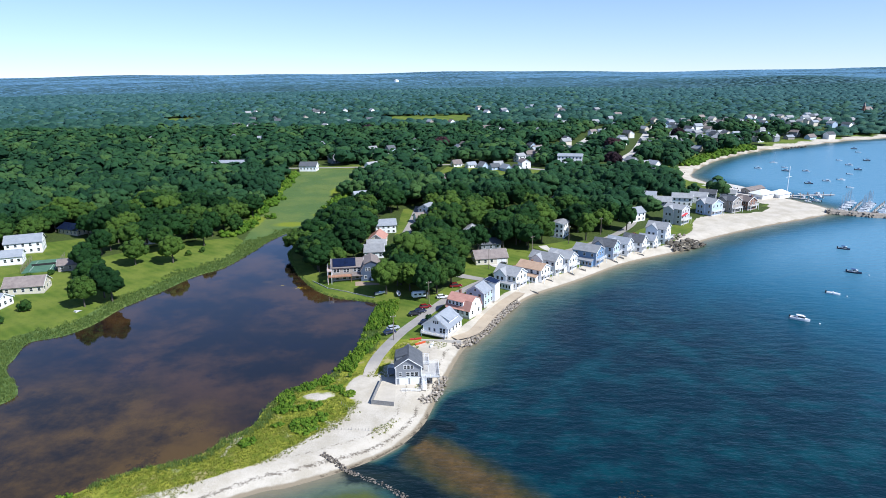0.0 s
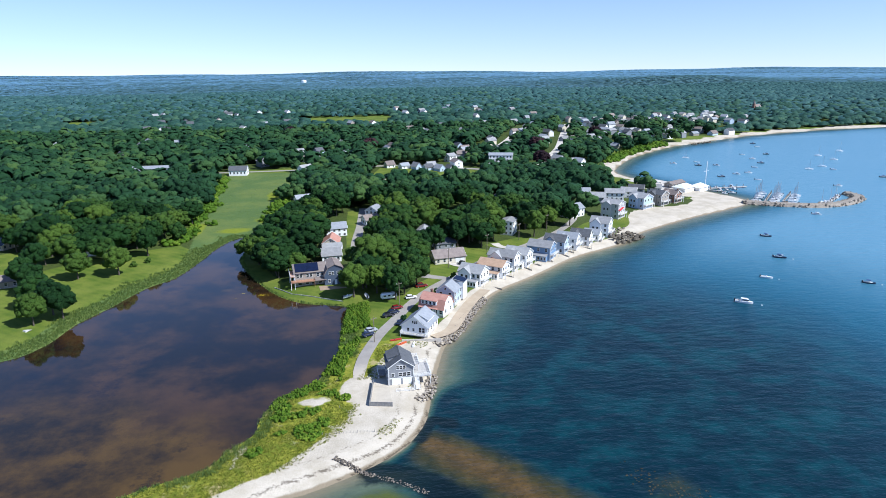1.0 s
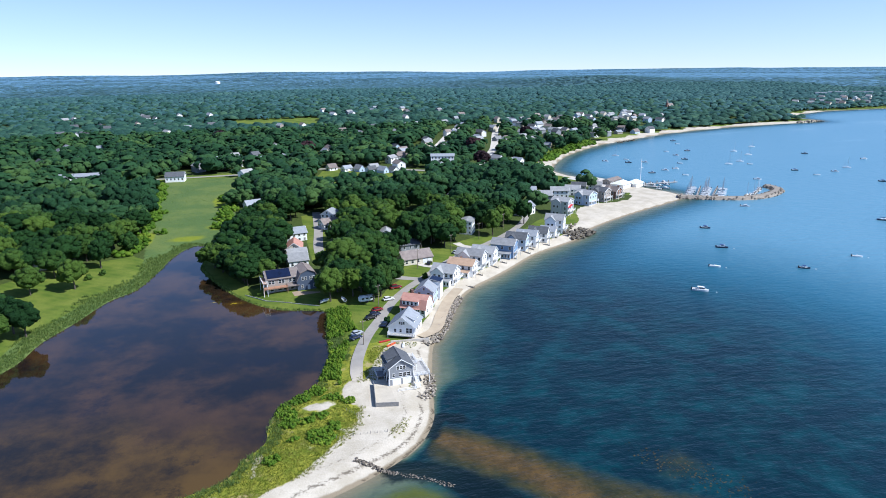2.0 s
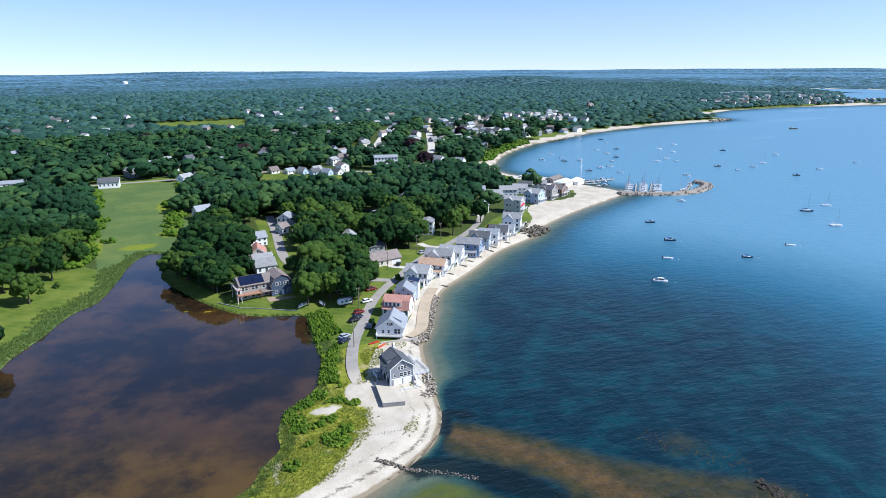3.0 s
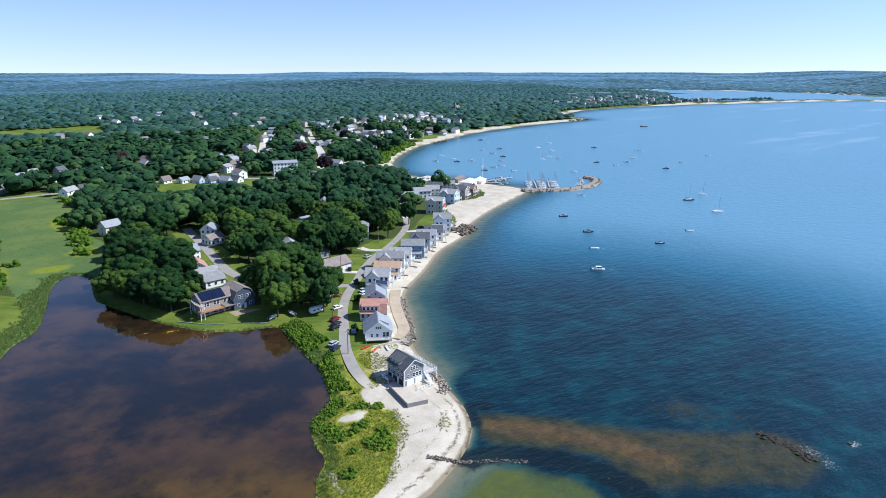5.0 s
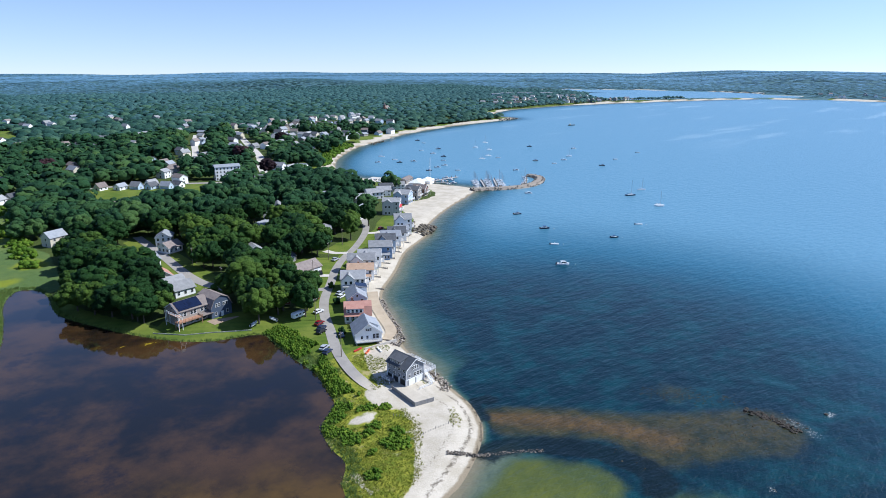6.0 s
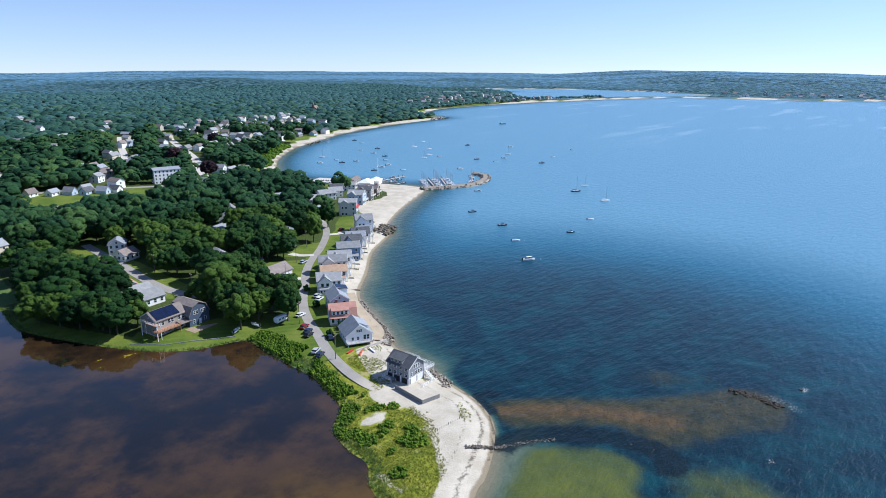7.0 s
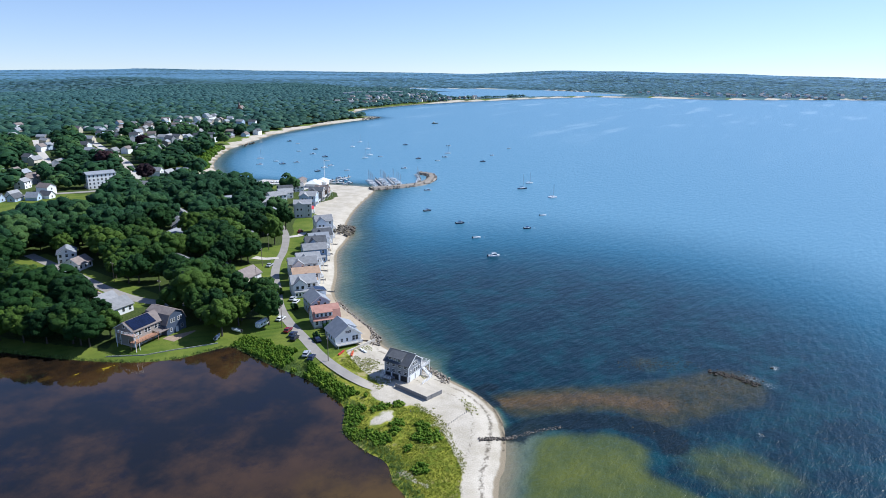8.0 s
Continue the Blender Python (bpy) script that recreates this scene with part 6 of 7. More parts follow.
def breakwater():
    line = curve_pts([(238, 390), (253, 380.5), (278, 371), (299, 374), (314, 382), (322, 391), (323, 402)], 10)
    bw = base("breakwater", pose(0, 0, 0), "curved rubble-stone breakwater with a flat top path", "breakwater")
    tan = np.gradient(line, axis=0)
    tan /= np.linalg.norm(tan, axis=1)[:, None]
    nor = np.column_stack([-tan[:, 1], tan[:, 0]])
    prof = [(-5.0, -1.0), (-2.6, 1.7), (-1.9, 1.9), (1.9, 1.9), (2.6, 1.7), (5.0, -1.0)]
    V = np.concatenate([np.column_stack([line + nor * a, np.full(len(line), b)]) for a, b in prof])
    n = len(line)
    i = np.arange(len(prof) * n).reshape(len(prof), n)
    f = np.stack([i[:-1, :-1], i[:-1, 1:], i[1:, 1:], i[1:, :-1]], -1).reshape(-1, 4)
    part("mound", mesh_from("mound", V, f, M_ROCK, False), None, bw)
    for k in range(220):
        t = rk.uniform(0, n - 1.001)
        a = int(t)
        p = line[a] + (line[a + 1] - line[a]) * (t - a)
        side = rk.choice((-1, 1)) * rk.uniform(2.2, 4.8)
        q = p + nor[a] * side
        z = 1.7 - (abs(side) - 2.6) * 0.85
        s = rk.uniform(0.6, 1.15)
        part("boulder", rk.choice(PALE_BOULDERS + DARK_BOULDERS[:3]), None, bw, at=pose(q[0], q[1], z, rk.uniform(-25, 25), rk.uniform(-25, 25), rk.uniform(0, 360)) @ Matrix.Diagonal((s, s, s * 1.2, 1)))


breakwater()

# ---- boats ----


def hull_mesh(length, beam, depth, material, name="hull", sheer=0.25):
    bm = bmesh.new()
    rings = []
    for i in range(9):
        t = i / 8
        x = -length / 2 + length * t
        wide = beam / 2 * (1 - max(0, (t - 0.45) / 0.55) ** 2.2) * (0.88 + 0.12 * min(1, t * 3))
        top = depth * 0.62 + sheer * t * t
        ring = [(x, -wide, top), (x, -wide * 0.86, 0.0), (x + 0.0, -wide * 0.4, -depth * 0.38 * (1 - 0.5 * t)), (x, 0, -depth * 0.45 * (1 - 0.6 * t)), (x, wide * 0.4, -depth * 0.38 * (1 - 0.5 * t)), (x, wide * 0.86, 0.0), (x, wide, top)]
        rings.append([bm.verts.new(p) for p in ring])
    for a, b in zip(rings, rings[1:]):
        for k in range(6):
            bm.faces.new((a[k], b[k], b[k + 1], a[k + 1]))
        bm.faces.new((a[6], b[6], b[0], a[0]))
    bm.faces.new(rings[0][::-1])
    bmesh.ops.remove_doubles(bm, verts=bm.verts, dist=0.01)
    return to_mesh(name, bm, material)


def motor_boat(m, length, label, hull, cabin, canopy=None):
    b = base("motor_boat", m, label, "boat", "boats at their moorings")
    beam, dep = length * 0.34, length * 0.17
    part("hull", hull_mesh(length, beam, dep, hull), None, b)
    part("coaming", shape((-length * 0.12, 0, dep * 0.66, length * 0.62, beam * 0.82, 0.16)), M_GEL, b)
    part("cockpit", shape((-length * 0.3, 0, dep * 0.72, length * 0.28, beam * 0.62, 0.08)), M_DECK, b)
    if cabin:
        bm = bmesh.new()
        prism(bm, [(-beam * 0.34, 0.6 * dep), (beam * 0.34, 0.6 * dep), (beam * 0.27, dep * 1.5), (-beam * 0.27, dep * 1.5)], -length * 0.14, length * 0.24)
        part("cabin", bm, M_GEL, b)
        part("windscreen", prism(bmesh.new(), [(-beam * 0.325, 0.95 * dep), (beam * 0.325, 0.95 * dep), (beam * 0.285, dep * 1.36), (-beam * 0.285, dep * 1.36)], -length * 0.1, length * 0.255), M_PANE, b)
        part("hardtop", shape((-length * 0.02, 0, dep * 1.58, length * 0.36, beam * 0.66, 0.1)), M_GEL, b)
    else:
        part("console", shape((-length * 0.02, 0, dep * 0.95, length * 0.1, beam * 0.3, dep * 0.7)), M_GEL, b)
        part("windscreen", shape((length * 0.05, 0, dep * 1.25, 0.06, beam * 0.36, dep * 0.45, 0, (20, "Y"))), M_PANE, b)
        part("foredeck", shape((length * 0.24, 0, dep * 0.74, length * 0.2, beam * 0.5, 0.1)), M_GEL, b)
    if canopy:
        part("canopy", shape((-length * 0.06, 0, dep * 1.75, length * 0.34, beam * 0.72, 0.12)), canopy, b)
        for sx in (-0.2, 0.08):
            for sy in (-0.33, 0.33):
                part("canopy_post", shape((length * sx, beam * sy, dep * 1.2, 0.06, 0.06, dep * 1.1)), M_ALU, b)
    part("outboard", shape((-length * 0.53, 0, dep * 0.75, 0.5, 0.45, 0.75), (-length * 0.54, 0, 0.0, 0.2, 0.2, 1.0)), M_DARK, b)
    return b


def sail_boat(m, length, label, hull, cover):
    b = base("sail_boat", m, label, "boat", "boats at their moorings")
    beam, dep = length * 0.30, length * 0.14
    part("hull", hull_mesh(length, beam, dep, hull), None, b)
    part("deck", shape((length * 0.0, 0, dep * 0.66, length * 0.55, beam * 0.66, 0.1)), M_GEL, b)
    part("cabin", prism(bmesh.new(), [(-beam * 0.3, 0.6 * dep), (beam * 0.3, 0.6 * dep), (beam * 0.22, dep * 1.1), (-beam * 0.22, dep * 1.1)], -length * 0.05, length * 0.26), M_GEL, b)
    part("mast", shape((length * 0.08, 0, dep * 0.6 + length * 0.7, 0.2, 0.16, length * 1.4)), M_ALU, b)
    boom = part("boom", shape((-length * 0.14, 0, dep * 1.45, length * 0.44, 0.1, 0.12)), M_ALU, b)
    part("sail_cover", shape((-length * 0.14, 0, dep * 1.45 + 0.17, length * 0.42, 0.26, 0.24)), cover, boom)
    for x0, x1 in ((length * 0.5, length * 0.09), (-length * 0.5, length * 0.07)):
        h0, h1 = dep * 0.75, length * 1.22
        d = math.hypot(x1 - x0, h1 - h0)
        part("stay", shape(((x0 + x1) / 2, 0, (h0 + h1) / 2, d, 0.04, 0.04, 0, (-math.degrees(math.atan2(h1 - h0, x1 - x0)), "Y"))), M_ALU, b)
    part("rudder", shape((-length * 0.5, 0, 0.1, 0.3, 0.08, 0.9)), M_GEL, b)
    return b


WIND = -38
nearest = [
    ((133.3, 221.8), 6.6, "white cabin cruiser at a mooring", M_GEL, True, None),
    ((160.5, 248.0), 5.0, "white open motor boat at a mooring", M_GEL, False, None),
    ((184.8, 274.2), 5.8, "navy motor boat with a dark canopy", M_GEL_NAVY, True, M_CANVAS),
    ((198.3, 233.4), 4.8, "dark motor boat with a blue canopy", M_GEL_NAVY, False, M_CANVAS),
    ((236.4, 240.3), 4.8, "white open motor boat on calm water", M_GEL, False, None),
]
for (x, y), ln, label, hull, cabin, can in nearest:
    motor_boat(pose(x, y, 0.02, 0, 0, WIND), ln, label, hull, cabin, can)
    buoy = base("mooring_buoy", pose(x + ln * 0.75, y - ln * 0.62, 0.05), "small white mooring buoy on the water", "buoy")
    bm = bmesh.new()
    bmesh.ops.create_uvsphere(bm, u_segments=10, v_segments=6, radius=0.32)
    part("float", bm, M_GEL, buoy)
proto = [
    motor_boat(pose(272, 552, 0.02, 0, 0, WIND), 5.4, "white cabin boat at a mooring", M_GEL, True),
    motor_boat(pose(296, 555, 0.02, 0, 0, WIND), 4.6, "small white open boat at a mooring", M_GEL, False),
    motor_boat(pose(288, 538, 0.02, 0, 0, WIND), 5.4, "navy cabin boat at a mooring", M_GEL_NAVY, True, M_CANVAS),
]
moored = [(303, 534), (419, 661), (408, 636), (362, 589), (355, 562), (385, 586), (348, 538), (329, 518), (308, 494), (295, 490), (277, 482), (297, 464), (385, 494), (338, 429), (479, 530), (397, 454), (397, 430), (423, 438), (503, 484), (421, 391), (466, 405), (529, 417), (262, 351), (202, 311)]
for i, (x, y) in enumerate(moored):
    copy_thing(proto[(i * 2 + i // 3) % 3], pose(x, y, 0.02, 0, 0, WIND + (i * 13) % 22 - 11))
sails = [sail_boat(pose(314, 294, 0.02, 0, 0, WIND), 8.0, "white sailing yacht with a dark hull line and bare mast", M_GEL_NAVY, M_CANVAS), sail_boat(pose(340, 300, 0.02, 0, 0, WIND), 6.4, "white sailing yacht at anchor with a bare mast", M_GEL, M_CANVAS_WHITE)]
for i, (x, y) in enumerate([(299, 581), (426, 567), (466, 589), (423, 542), (387, 510), (367, 500), (449, 451)]):
    copy_thing(sails[1], pose(x, y, 0.02, 0, 0, WIND + (i * 17) % 20))
tri = sail_boat(pose(297, 260, 0.02, 0, 0, WIND), 7.0, "white trimaran with two outer floats", M_GEL, M_CANVAS_WHITE)
for s in (-1, 1):
    fl = part("outrigger", hull_mesh(5.2, 0.7, 0.7, M_GEL, "outrigger"), None, tri, at=pose(-0.4, s * 2.3, 0))
    part("crossbeam", shape((0.8, -s * 1.15, 0.5, 0.25, 2.3, 0.15), (-1.6, -s * 1.15, 0.5, 0.25, 2.3, 0.15)), M_GEL, fl)
barge = base("work_barge", pose(724, 649, 0.1, 0, 0, -20), "low brown work barge far out", "barge")
part("hull", hull_mesh(12, 4, 1.4, M_ROCK_DARK, sheer=0.1), None, barge)
part("wheelhouse", shape((-3, 0, 1.6, 2.4, 2.4, 1.8)), M_CREAM, barge)


def dock(pts, width, label):
    d = base("dock", pose(0, 0, 0), label, "dock")
    for (ax, ay), (bx, by) in zip(pts, pts[1:]):
        L = math.hypot(bx - ax, by - ay)
        ang = math.degrees(math.atan2(by - ay, bx - ax))
        part("walkway", shape(((ax + bx) / 2, (ay + by) / 2, 0.75, L + width * 0.5, width, 0.35, ang)), M_DECK, d)
        for k in range(int(L / 5) + 1):
            t = min(1, k * 5 / L)
            part("pile", shape((ax + (bx - ax) * t + width * 0.45, ay + (by - ay) * t, 0.9, 0.3, 0.3, 3.4)), M_POLE, d)
    return d


dock([(236, 437), (252, 438), (270, 438)], 2.2, "long timber pier with piles")
dock([(238, 432), (246, 424)], 1.8, "short timber dock with piles")
dock([(254, 390), (274, 414)], 1.3, "floating marina walkway among yachts")
dock([(264, 386), (286, 410)], 1.3, "floating marina walkway between berths")
dock([(292, 379), (312, 396)], 1.8, "floating walkway inside the breakwater")
for i in range(10):
    for j in (0, 1):
        x, y = 254 + 2.05 * i + 10 * j, 390.5 + 2.4 * i - 4 * j
        for s in (-1, 1):
            if (i * 3 + j + s) % 5 == 0:
                continue
            src = sails[1] if (i + j + s) % 3 else proto[0]
            copy_thing(src, pose(x + s * 4.2, y - s * 3.4, 0.02, 0, 0, -38 + (0 if s > 0 else 180)))
for i in range(9):
    x, y = 287 + 3.4 * i, 379.5 + 1.2 * i + 0.16 * i * i
    copy_thing((sails[1], proto[0], proto[1])[i % 3], pose(x, y, 0.02, 0, 0, 40 + 6 * i))
for i, (x, y) in enumerate([(246, 431), (252, 432), (258, 433), (250, 443), (262, 443), (243, 420), (249, 421)]):
    copy_thing(proto[i % 2], pose(x, y, 0.02, 0, 0, 80 + 9 * i))

# ---- yacht yard ----


def pavilion(x, y, head, w, l):
    z = height(x, y)
    p = base("pavilion", pose(x, y, z, 0, 0, head), "white peaked pavilion by the yacht docks", "pavilion")
    bm = bmesh.new()
    a = [bm.verts.new((sx * l / 2, sy * w / 2, 3.0)) for sx, sy in ((-1, -1), (1, -1), (1, 1), (-1, 1))]
    b = [bm.verts.new((-l * 0.2, 0, 5.4)), bm.verts.new((l * 0.2, 0, 5.4))]
    for f in ((a[0], a[1], b[1], b[0]), (a[1], a[2], b[1]), (a[2], a[3], b[0], b[1]), (a[3], a[0], b[0]), (a[3], a[2], a[1], a[0])):
        bm.faces.new(f)
    part("canopy", bm, M_CANVAS_WHITE, p)
    part("wall", shape((0, 0, 1.45, l * 0.86, w * 0.86, 2.9)), M_WHITE, p)
    for sx in (-1, 1):
        for sy in (-1, 1):
            part("post", shape((sx * l * 0.48, sy * w * 0.48, 1.5, 0.2, 0.2, 3.0)), M_TRIM, p)


pavilion(217, 430, 30, 11, 14)
pavilion(230, 433, 30, 10, 13)
flag = base("flagpole", pose(238, 438, height(238, 438)), "tall white yacht club flagpole with a yardarm", "flagpole")
part("pole", shape((0, 0, 10.5, 0.28, 0.28, 21.0)), M_TRIM, flag)
part("yardarm", shape((0, 0, 14, 6, 0.18, 0.18, 30)), M_TRIM, flag)
shed = house((219, 447), 30, 7, 16, 3.2, 1.4, M_TAUPE, M_ROOF_BROWN, "long brown boat shed on the harbour side", 1, rows=(4, 1), attic=False)
for i in range(9):
    x, y = 203 + (i % 5) * 3.2 - i * 0.6, 474 - 3.0 * i
    copy_thing(proto[1], pose(x, y, height(x, y) + 0.55, 0, 0, 70 + 8 * i))

# ---- vehicles ----


def car(x, y, head, paint, label, long=4.6, tall=1.5):
    c = base("car", pose(x, y, height(x, y) + 0.1, 0, 0, head), label, "car", "parked cars")
    L, W, H = long, 1.82, tall
    bm = bmesh.new()
    prism(bm, [(-L / 2, 0.32), (L / 2, 0.32), (L / 2, 0.72), (L * 0.44, 0.86), (L * 0.22, 0.95), (-L * 0.44, 0.98), (-L / 2, 0.85)], -W / 2, W / 2)
    bmesh.ops.rotate(bm, verts=bm.verts, cent=(0, 0, 0), matrix=Matrix.Rotation(radians(-90), 3, "Z"))
    bmesh.ops.bevel(bm, geom=bm.edges, offset=0.06, segments=1, affect="EDGES")
    part("body", bm, CAR_PAINT[paint], c)
    bm = bmesh.new()
    prism(bm, [(L * 0.24, 0.92), (L * 0.08, H - 0.04), (-L * 0.34, H - 0.04), (-L * 0.43, 0.95)], -W * 0.43, W * 0.43)
    bmesh.ops.rotate(bm, verts=bm.verts, cent=(0, 0, 0), matrix=Matrix.Rotation(radians(-90), 3, "Z"))
    part("glasshouse", bm, M_PANE, c)
    part("roof", shape((-L * 0.13, 0, H, L * 0.42, W * 0.84, 0.07)), CAR_PAINT[paint], c)
    for sx in (0.31, -0.31):
        for sy in (-1, 1):
            bm = bmesh.new()
            bmesh.ops.create_cone(bm, segments=14, radius1=0.33, radius2=0.33, depth=0.22, cap_ends=True, matrix=Matrix.Translation((L * sx, sy * W * 0.46, 0.33)) @ Matrix.Rotation(radians(90), 4, "X"))
            wheel = part("wheel", bm, M_RUBBER, c)
            bm = bmesh.new()
            bmesh.ops.create_cone(bm, segments=10, radius1=0.19, radius2=0.17, depth=0.25, cap_ends=True, matrix=Matrix.Translation((L * sx, sy * W * 0.46, 0.33)) @ Matrix.Rotation(radians(90), 4, "X"))
            part("rim", bm, M_ALU, wheel)
    for sy in (-0.6, 0.6):
        part("headlight", shape((L / 2 - 0.02, sy, 0.68, 0.08, 0.36, 0.14)), M_TRIM, c)
    return c


for x, y, head, paint, label, ln, tl in (
    (-7.2, 228.2, 20, "black", "black estate car parked on the grass", 4.7, 1.6), (-5.2, 231.0, 20, "navy", "dark blue car parked on the verge", 4.6, 1.5),
    (-3.4, 235.4, 20, "red", "dark red car parked on the verge", 4.6, 1.5), (-14.4, 215.4, 25, "silver", "silver car parked by the reeds", 4.6, 1.5),
    (-15.4, 212.0, 25, "navy", "dark blue car parked by the reeds", 4.6, 1.5),
    (3.2, 246.0, 10, "white", "white car in a driveway", 4.6, 1.5), (9.0, 259.0, 10, "red", "red pickup truck parked on the lawn", 5.2, 1.8),
    (-3.4, 220.6, 62, "navy", "dark car beside the white cottage", 4.5, 1.5), (31.4, 287.6, 60, "black", "black car in a garage driveway", 4.7, 1.5),
    (49.0, 301.0, 20, "silver", "silver car by the shore road", 4.6, 1.5), (105.4, 335.6, 20, "red", "dark red car in a beach house drive", 4.8, 1.6),
    (20.6, 255.0, 20, "white", "white car beside a beach house", 4.5, 1.5), (22.4, 258.6, 20, "silver", "silver car beside a beach house", 4.5, 1.5),
):
    car(x, y, head, paint, label, ln, tl)


def caravan(x, y, head):
    c = base("caravan", pose(x, y, height(x, y) + 0.1, 0, 0, head), "white rounded travel trailer parked under trees", "caravan")
    bm = bmesh.new()
    bmesh.ops.create_cube(bm, size=1, matrix=Matrix.Translation((0, 0, 1.7)) @ Matrix.Diagonal((6.5, 2.4, 2.3, 1)))
    bmesh.ops.bevel(bm, geom=bm.edges, offset=0.5, segments=3, affect="EDGES")
    part("shell", bm, M_GEL, c)
    for u in (-1.8, 0.0, 1.8):
        part("pane", shape((u, -1.2, 1.95, 1.0, 0.06, 0.6)), M_PANE, c)
    for sy in (-1, 1):
        bm = bmesh.new()
        bmesh.ops.create_cone(bm, segments=14, radius1=0.35, radius2=0.35, depth=0.24, cap_ends=True, matrix=Matrix.Translation((0, sy * 1.05, 0.35)) @ Matrix.Rotation(radians(90), 4, "X"))
        part("wheel", bm, M_RUBBER, c)
    part("drawbar", shape((3.8, 0, 0.55, 1.4, 0.12, 0.12)), M_DARK, c)


caravan(-5.8, 246.6, 10)
for x, y, hd in ((-22, 252.5, 30), (-14.5, 251.0, 100)):
    b = copy_thing(proto[1], pose(x, y, height(x, y) + 0.75, 0, 0, hd))
    tagged(b, "small white boat stored on the lawn", "boat")

# ---- poles, walls and odds ----


def utility_pole(x, y, head, tall=9.5):
    p = base("utility_pole", pose(x, y, height(x, y) - 0.2, 0, 0, head), "weathered timber utility pole beside the road", "utility pole", "utility poles")
    bm = bmesh.new()
    bmesh.ops.create_cone(bm, segments=8, radius1=0.17, radius2=0.11, depth=tall, cap_ends=True, matrix=Matrix.Translation((0, 0, tall / 2)))
    part("pole", bm, M_POLE, p)
    part("crossarm", shape((0, 0, tall - 0.7, 2.2, 0.12, 0.14)), M_POLE, p)
    for u in (-0.9, 0, 0.9):
        part("insulator", shape((u, 0, tall - 0.5, 0.1, 0.1, 0.25)), M_TRIM, p)
    return p


for x, y, hd in ((-13.6, 206, 20), (-2.0, 240, 20), (24.5, 283, 30), (47, 304, 30), (68, 322, 30), (-9, 338, 90), (-12, 300, 90), (88, 338, 30)):
    utility_pole(x, y, hd)
tagged(new("retaining_wall", to_mesh("retaining_wall", shape((2.5, 204.6, 1.3, 13.5, 0.35, 1.5, -6)), M_CONCRETE)), "low grey sea wall below the white cottage", "wall")
board_fence("low weathered log rail along the pond lawn", [(-53, 272.5), (-45, 262.5), (-33, 255), (-24, 250)], 0.32, M_DECK, 2.2)
hedge_q = np.array([(4.5, 221.5), (5.5, 224.0), (7.0, 225.5), (-2.0, 222.5), (14.5, 250.0), (24.0, 268.0)], float)
for x, y in hedge_q:
    sh = base("shrub", pose(x, y, height(x, y)), "round green garden shrub beside a house", "shrub")
    v, f = leaf_shell(rs, 6, 20, 0.1)
    part("foliage", mesh_from("foliage", v * 1.5 + np.array([0, 0, 1.1]), f, M_LEAF, True), None, sh)
for i, (x, y) in enumerate(((31.5, 245.5), (41, 254.6), (49, 267), (60, 275.6), (66, 281), (73.5, 286.6), (84, 293.8), (88, 298.8), (99, 304))):
    gr = base("groyne", pose(x, y, height(x, y) - 0.15, 0, 0, -48 + 7 * (i % 3)), "short weathered timber groyne half buried in sand", "groyne", "groynes on the beach")
    for k in range(2):
        part("board", shape((0, 0, 0.2 + 0.34 * k, 4.2 - 1.3 * k, 0.09, 0.3)), M_FENCE, gr)
    for u in (-1.9, 0, 1.9):
        part("post", shape((u, 0.1, 0.35, 0.16, 0.16, 1.1)), M_POLE, gr)


for x, y, size in ((-157.5, 238.5, 2.6), (-121, 312, 1.6), (-116, 318, 1.4), (-171, 281, 1.5), (-160, 226, 1.8), (-178, 276, 1.6)):
    sh = base("shrub", pose(x, y, height(x, y)), "round leafy shrub on a mown lawn", "shrub")
    v, f = leaf_shell(rs, 8, 24, 0.08)
    part("foliage", mesh_from("foliage", v * size + np.array([0, 0, size * 0.7]), f, M_LEAF, True), None, sh)
stone = base("lawn_boulder", pose(-137, 237.5, height(-137, 237.5)), "pale rounded boulder on the lawn beside reeds", "boulder")
part("boulder", boulder_mesh(rk, plain("pale_stone", (0.5, 0.48, 0.45), (0.68, 0.66, 0.62), 1.0, 0.85), 0.5), None, stone, at=Matrix.Diagonal((2.4, 1.6, 1.6, 1)))


def kayak(x, y, head, material, label):
    k = base("kayak", pose(x, y, height(x, y) + 0.15, 0, 0, head), label, "kayak")
    part("hull", hull_mesh(4.0, 0.75, 0.5, material), None, k)
    part("cockpit", shape((-0.2, 0, 0.33, 0.9, 0.4, 0.05)), M_DARK, k)


kayak(-4.5, 203.0, 30, plain("orange_plastic", (0.50, 0.07, 0.02), (0.65, 0.12, 0.03), 2, 0.4), "orange kayak lying in the dune grass")
kayak(-0.5, 201.6, 75, M_GEL, "white dinghy hull lying on the sand")
kayak(-6.2, 206.5, 10, plain("red_plastic", (0.42, 0.03, 0.03), (0.55, 0.05, 0.04), 2, 0.4), "red kayak beside the road")

tank = base("water_tank", pose(-149, 2572, 2), "white cylindrical water tank far inland", "water tank")
bm = bmesh.new()
bmesh.ops.create_cone(bm, segments=24, radius1=9, radius2=9, depth=13, cap_ends=True, matrix=Matrix.Translation((0, 0, 6.5)))
part("drum", bm, M_TRIM, tank)
bm = bmesh.new()
bmesh.ops.create_cone(bm, segments=24, radius1=9.2, radius2=0.5, depth=2, cap_ends=True, matrix=Matrix.Translation((0, 0, 14)))
part("roof", bm, M_TRIM, tank)


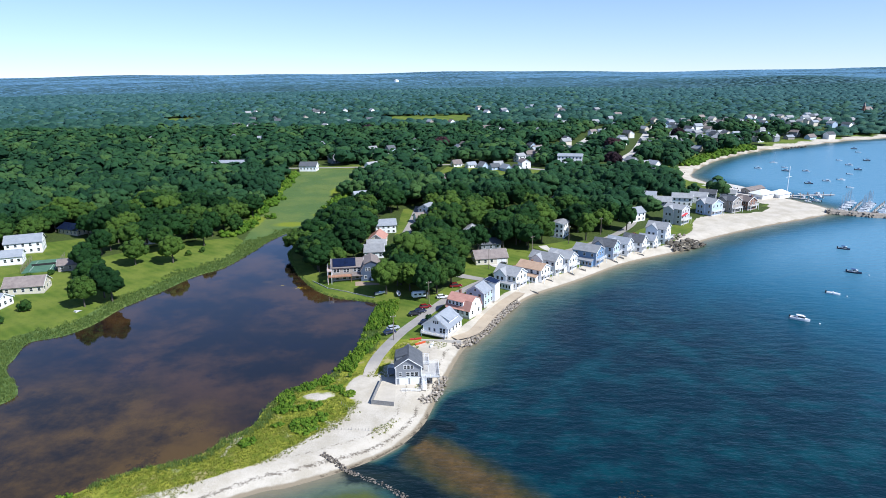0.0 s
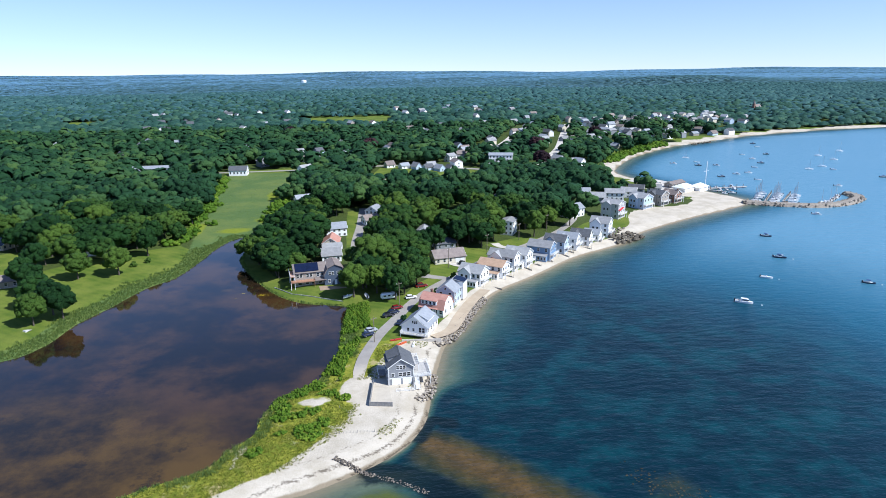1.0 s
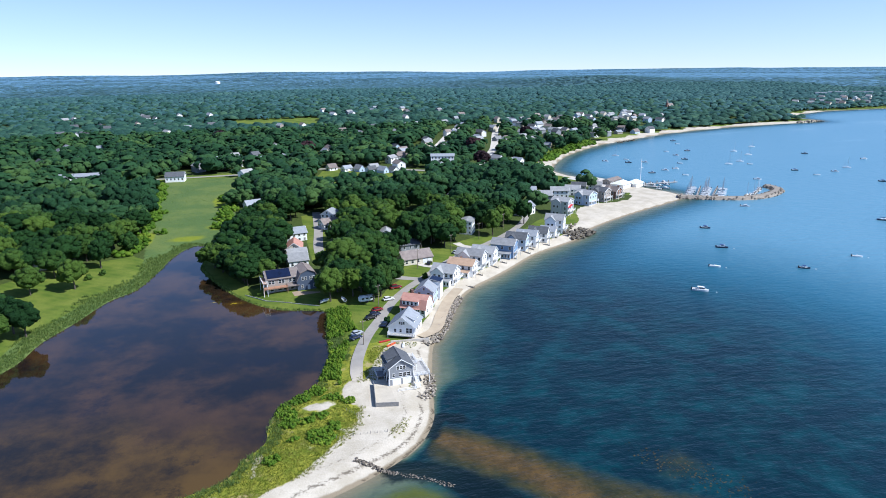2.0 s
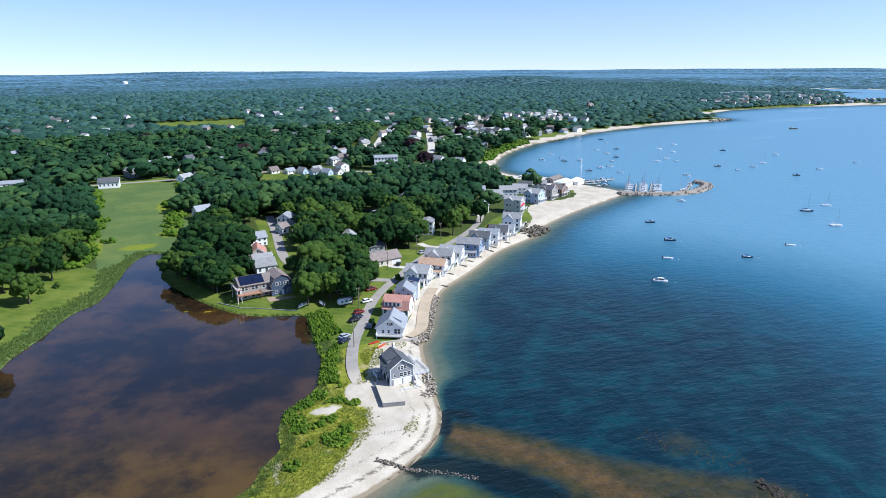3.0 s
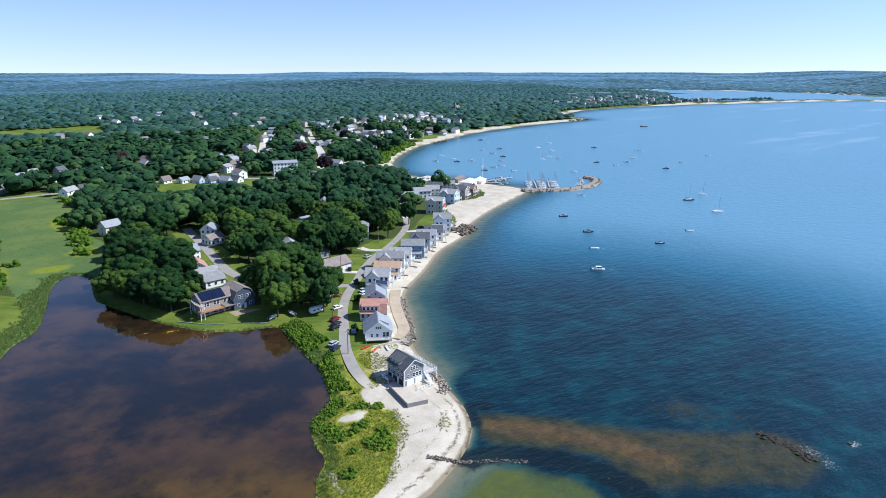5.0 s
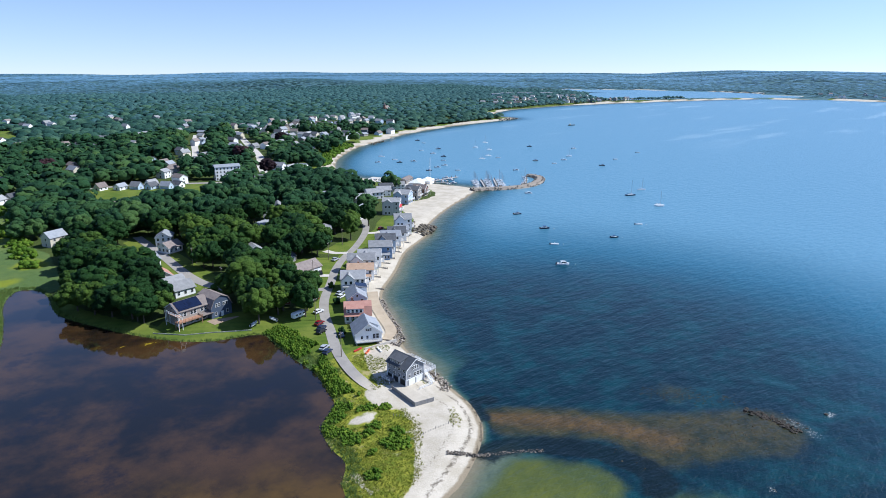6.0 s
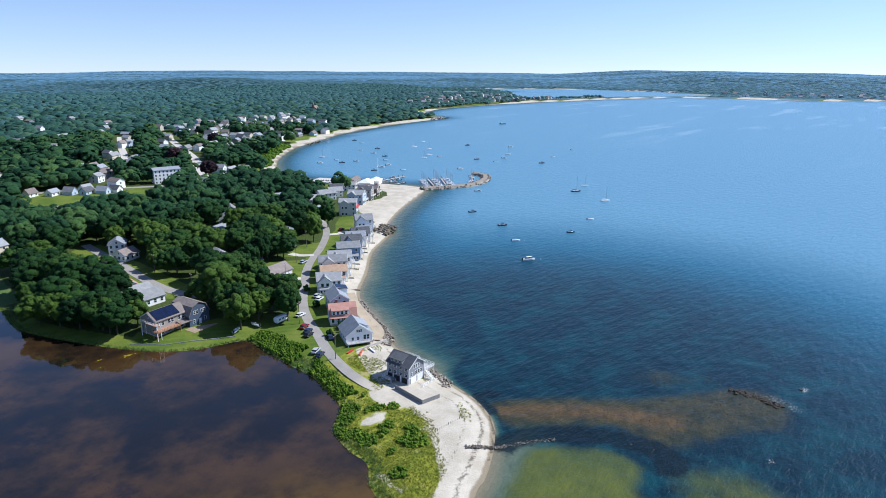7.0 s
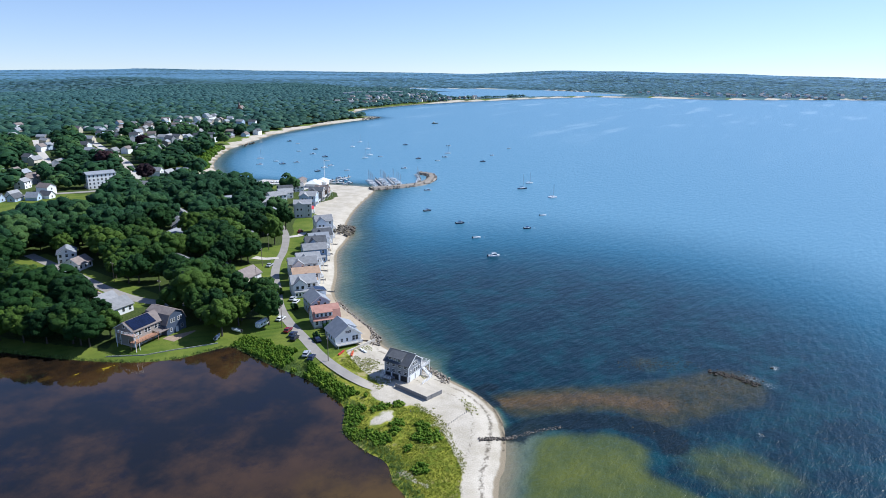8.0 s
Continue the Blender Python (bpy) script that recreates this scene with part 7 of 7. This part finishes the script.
church = base("church", pose(652, 1015, height(652, 1015) - 1, 0, 0, 30) @ Matrix.Diagonal((0.7, 0.7, 0.7, 1)), "brown brick church with a pointed steeple among trees", "church")
part("nave", prism(bmesh.new(), [(-6, 0), (6, 0), (6, 8), (0, 15), (-6, 8)], -12, 12), M_BRICK, church)
roof_bm = slab(bmesh.new(), (-6.6, 7.6), (0, 15.1), 0.3, -12.4, 12.4)
part("roof", slab(roof_bm, (6.6, 7.6), (0, 15.1), 0.3, -12.4, 12.4), M_ROOF_BROWN, church)
part("tower", shape((-14, 0, 8.5, 5, 5, 17)), M_BRICK, church)
spire_bm = bmesh.new()
bmesh.ops.create_cone(spire_bm, segments=4, radius1=3.4, radius2=0.1, depth=9, cap_ends=True, matrix=Matrix.Translation((-14, 0, 21.5)) @ Matrix.Rotation(radians(45), 4, "Z"))
part("steeple", spire_bm, M_ROOF_BROWN, church)
for x, y, ln in ((1205, 1206, 34), (1258, 1190, 38), (1296, 1150, 30), (1150, 1195, 22)):
    depot = base("depot", pose(x, y, height(x, y), 0, 0, -38), "long white flat-roofed depot far across the bay", "depot")
    part("wall", shape((0, 0, 3.5, ln, 16, 7)), M_WHITE, depot)
    part("roof", shape((0, 0, 7.2, ln + 1, 17, 0.4)), M_ROOF_LIGHT, depot)


# ---- sand fences, tennis court and garden plants ----
def picket_fence(label, pts, h, step):
    """Thin slatted sand fence: posts, slats and two wires."""
    fence = base("sand_fence", pose(0, 0, 0), label, "fence")
    line = curve_pts(pts, 8)
    run = np.concatenate([[0], np.cumsum(np.hypot(*np.diff(line, axis=0).T))])
    n = int(run[-1] / step)
    for i in range(n + 1):
        x, y = (np.interp(i * step, run, line[:, k]) for k in (0, 1))
        z = height(x, y)
        post = i % 5 == 0
        part("post" if post else "slat", shape((x, y, z + h / 2, 0.12 if post else 0.06, 0.12 if post else 0.06, h + (0.3 if post else 0))), M_FENCE, fence)
    return fence


picket_fence("thin weathered slat fence across the dune sand", [(-30, 150), (-24, 150), (-19, 149.6), (-14, 149)], 0.6, 0.9)
picket_fence("short weathered slat fence on the dune sand", [(-25.5, 163), (-24, 161.4), (-23, 160)], 0.6, 0.9)


def tennis_court(x, y, head):
    court = base("tennis_court", pose(x, y, height(x, y), 0, 0, head), "green tennis court with a tall mesh fence", "tennis court")
    part("surface", shape((0, 0, 0.15, 14, 20, 0.5)), plain("court_green", (0.05, 0.12, 0.07), (0.09, 0.18, 0.11), 0.4, 0.8), court)
    for dx in (-4.1, 4.1):
        part("line", shape((dx, 0, 0.41, 0.12, 17, 0.02)), M_TRIM, court)
    part("net", shape((0, 0, 0.9, 10, 0.06, 0.95)), M_DARK, court)
    for sx in (-7, 7):
        for j in range(6):
            part("post", shape((sx, -10 + 4 * j, 1.7, 0.12, 0.12, 3.2)), M_POLE, court)
    for sx in (-7, 7):
        bm = bmesh.new()
        for k in range(7):
            box(bm, sx, 0, 0.6 + 0.42 * k, 0.05, 20, 0.05)
        part("fence_rails", bm, M_POLE, court)


tennis_court(-181.5, 294, 18)
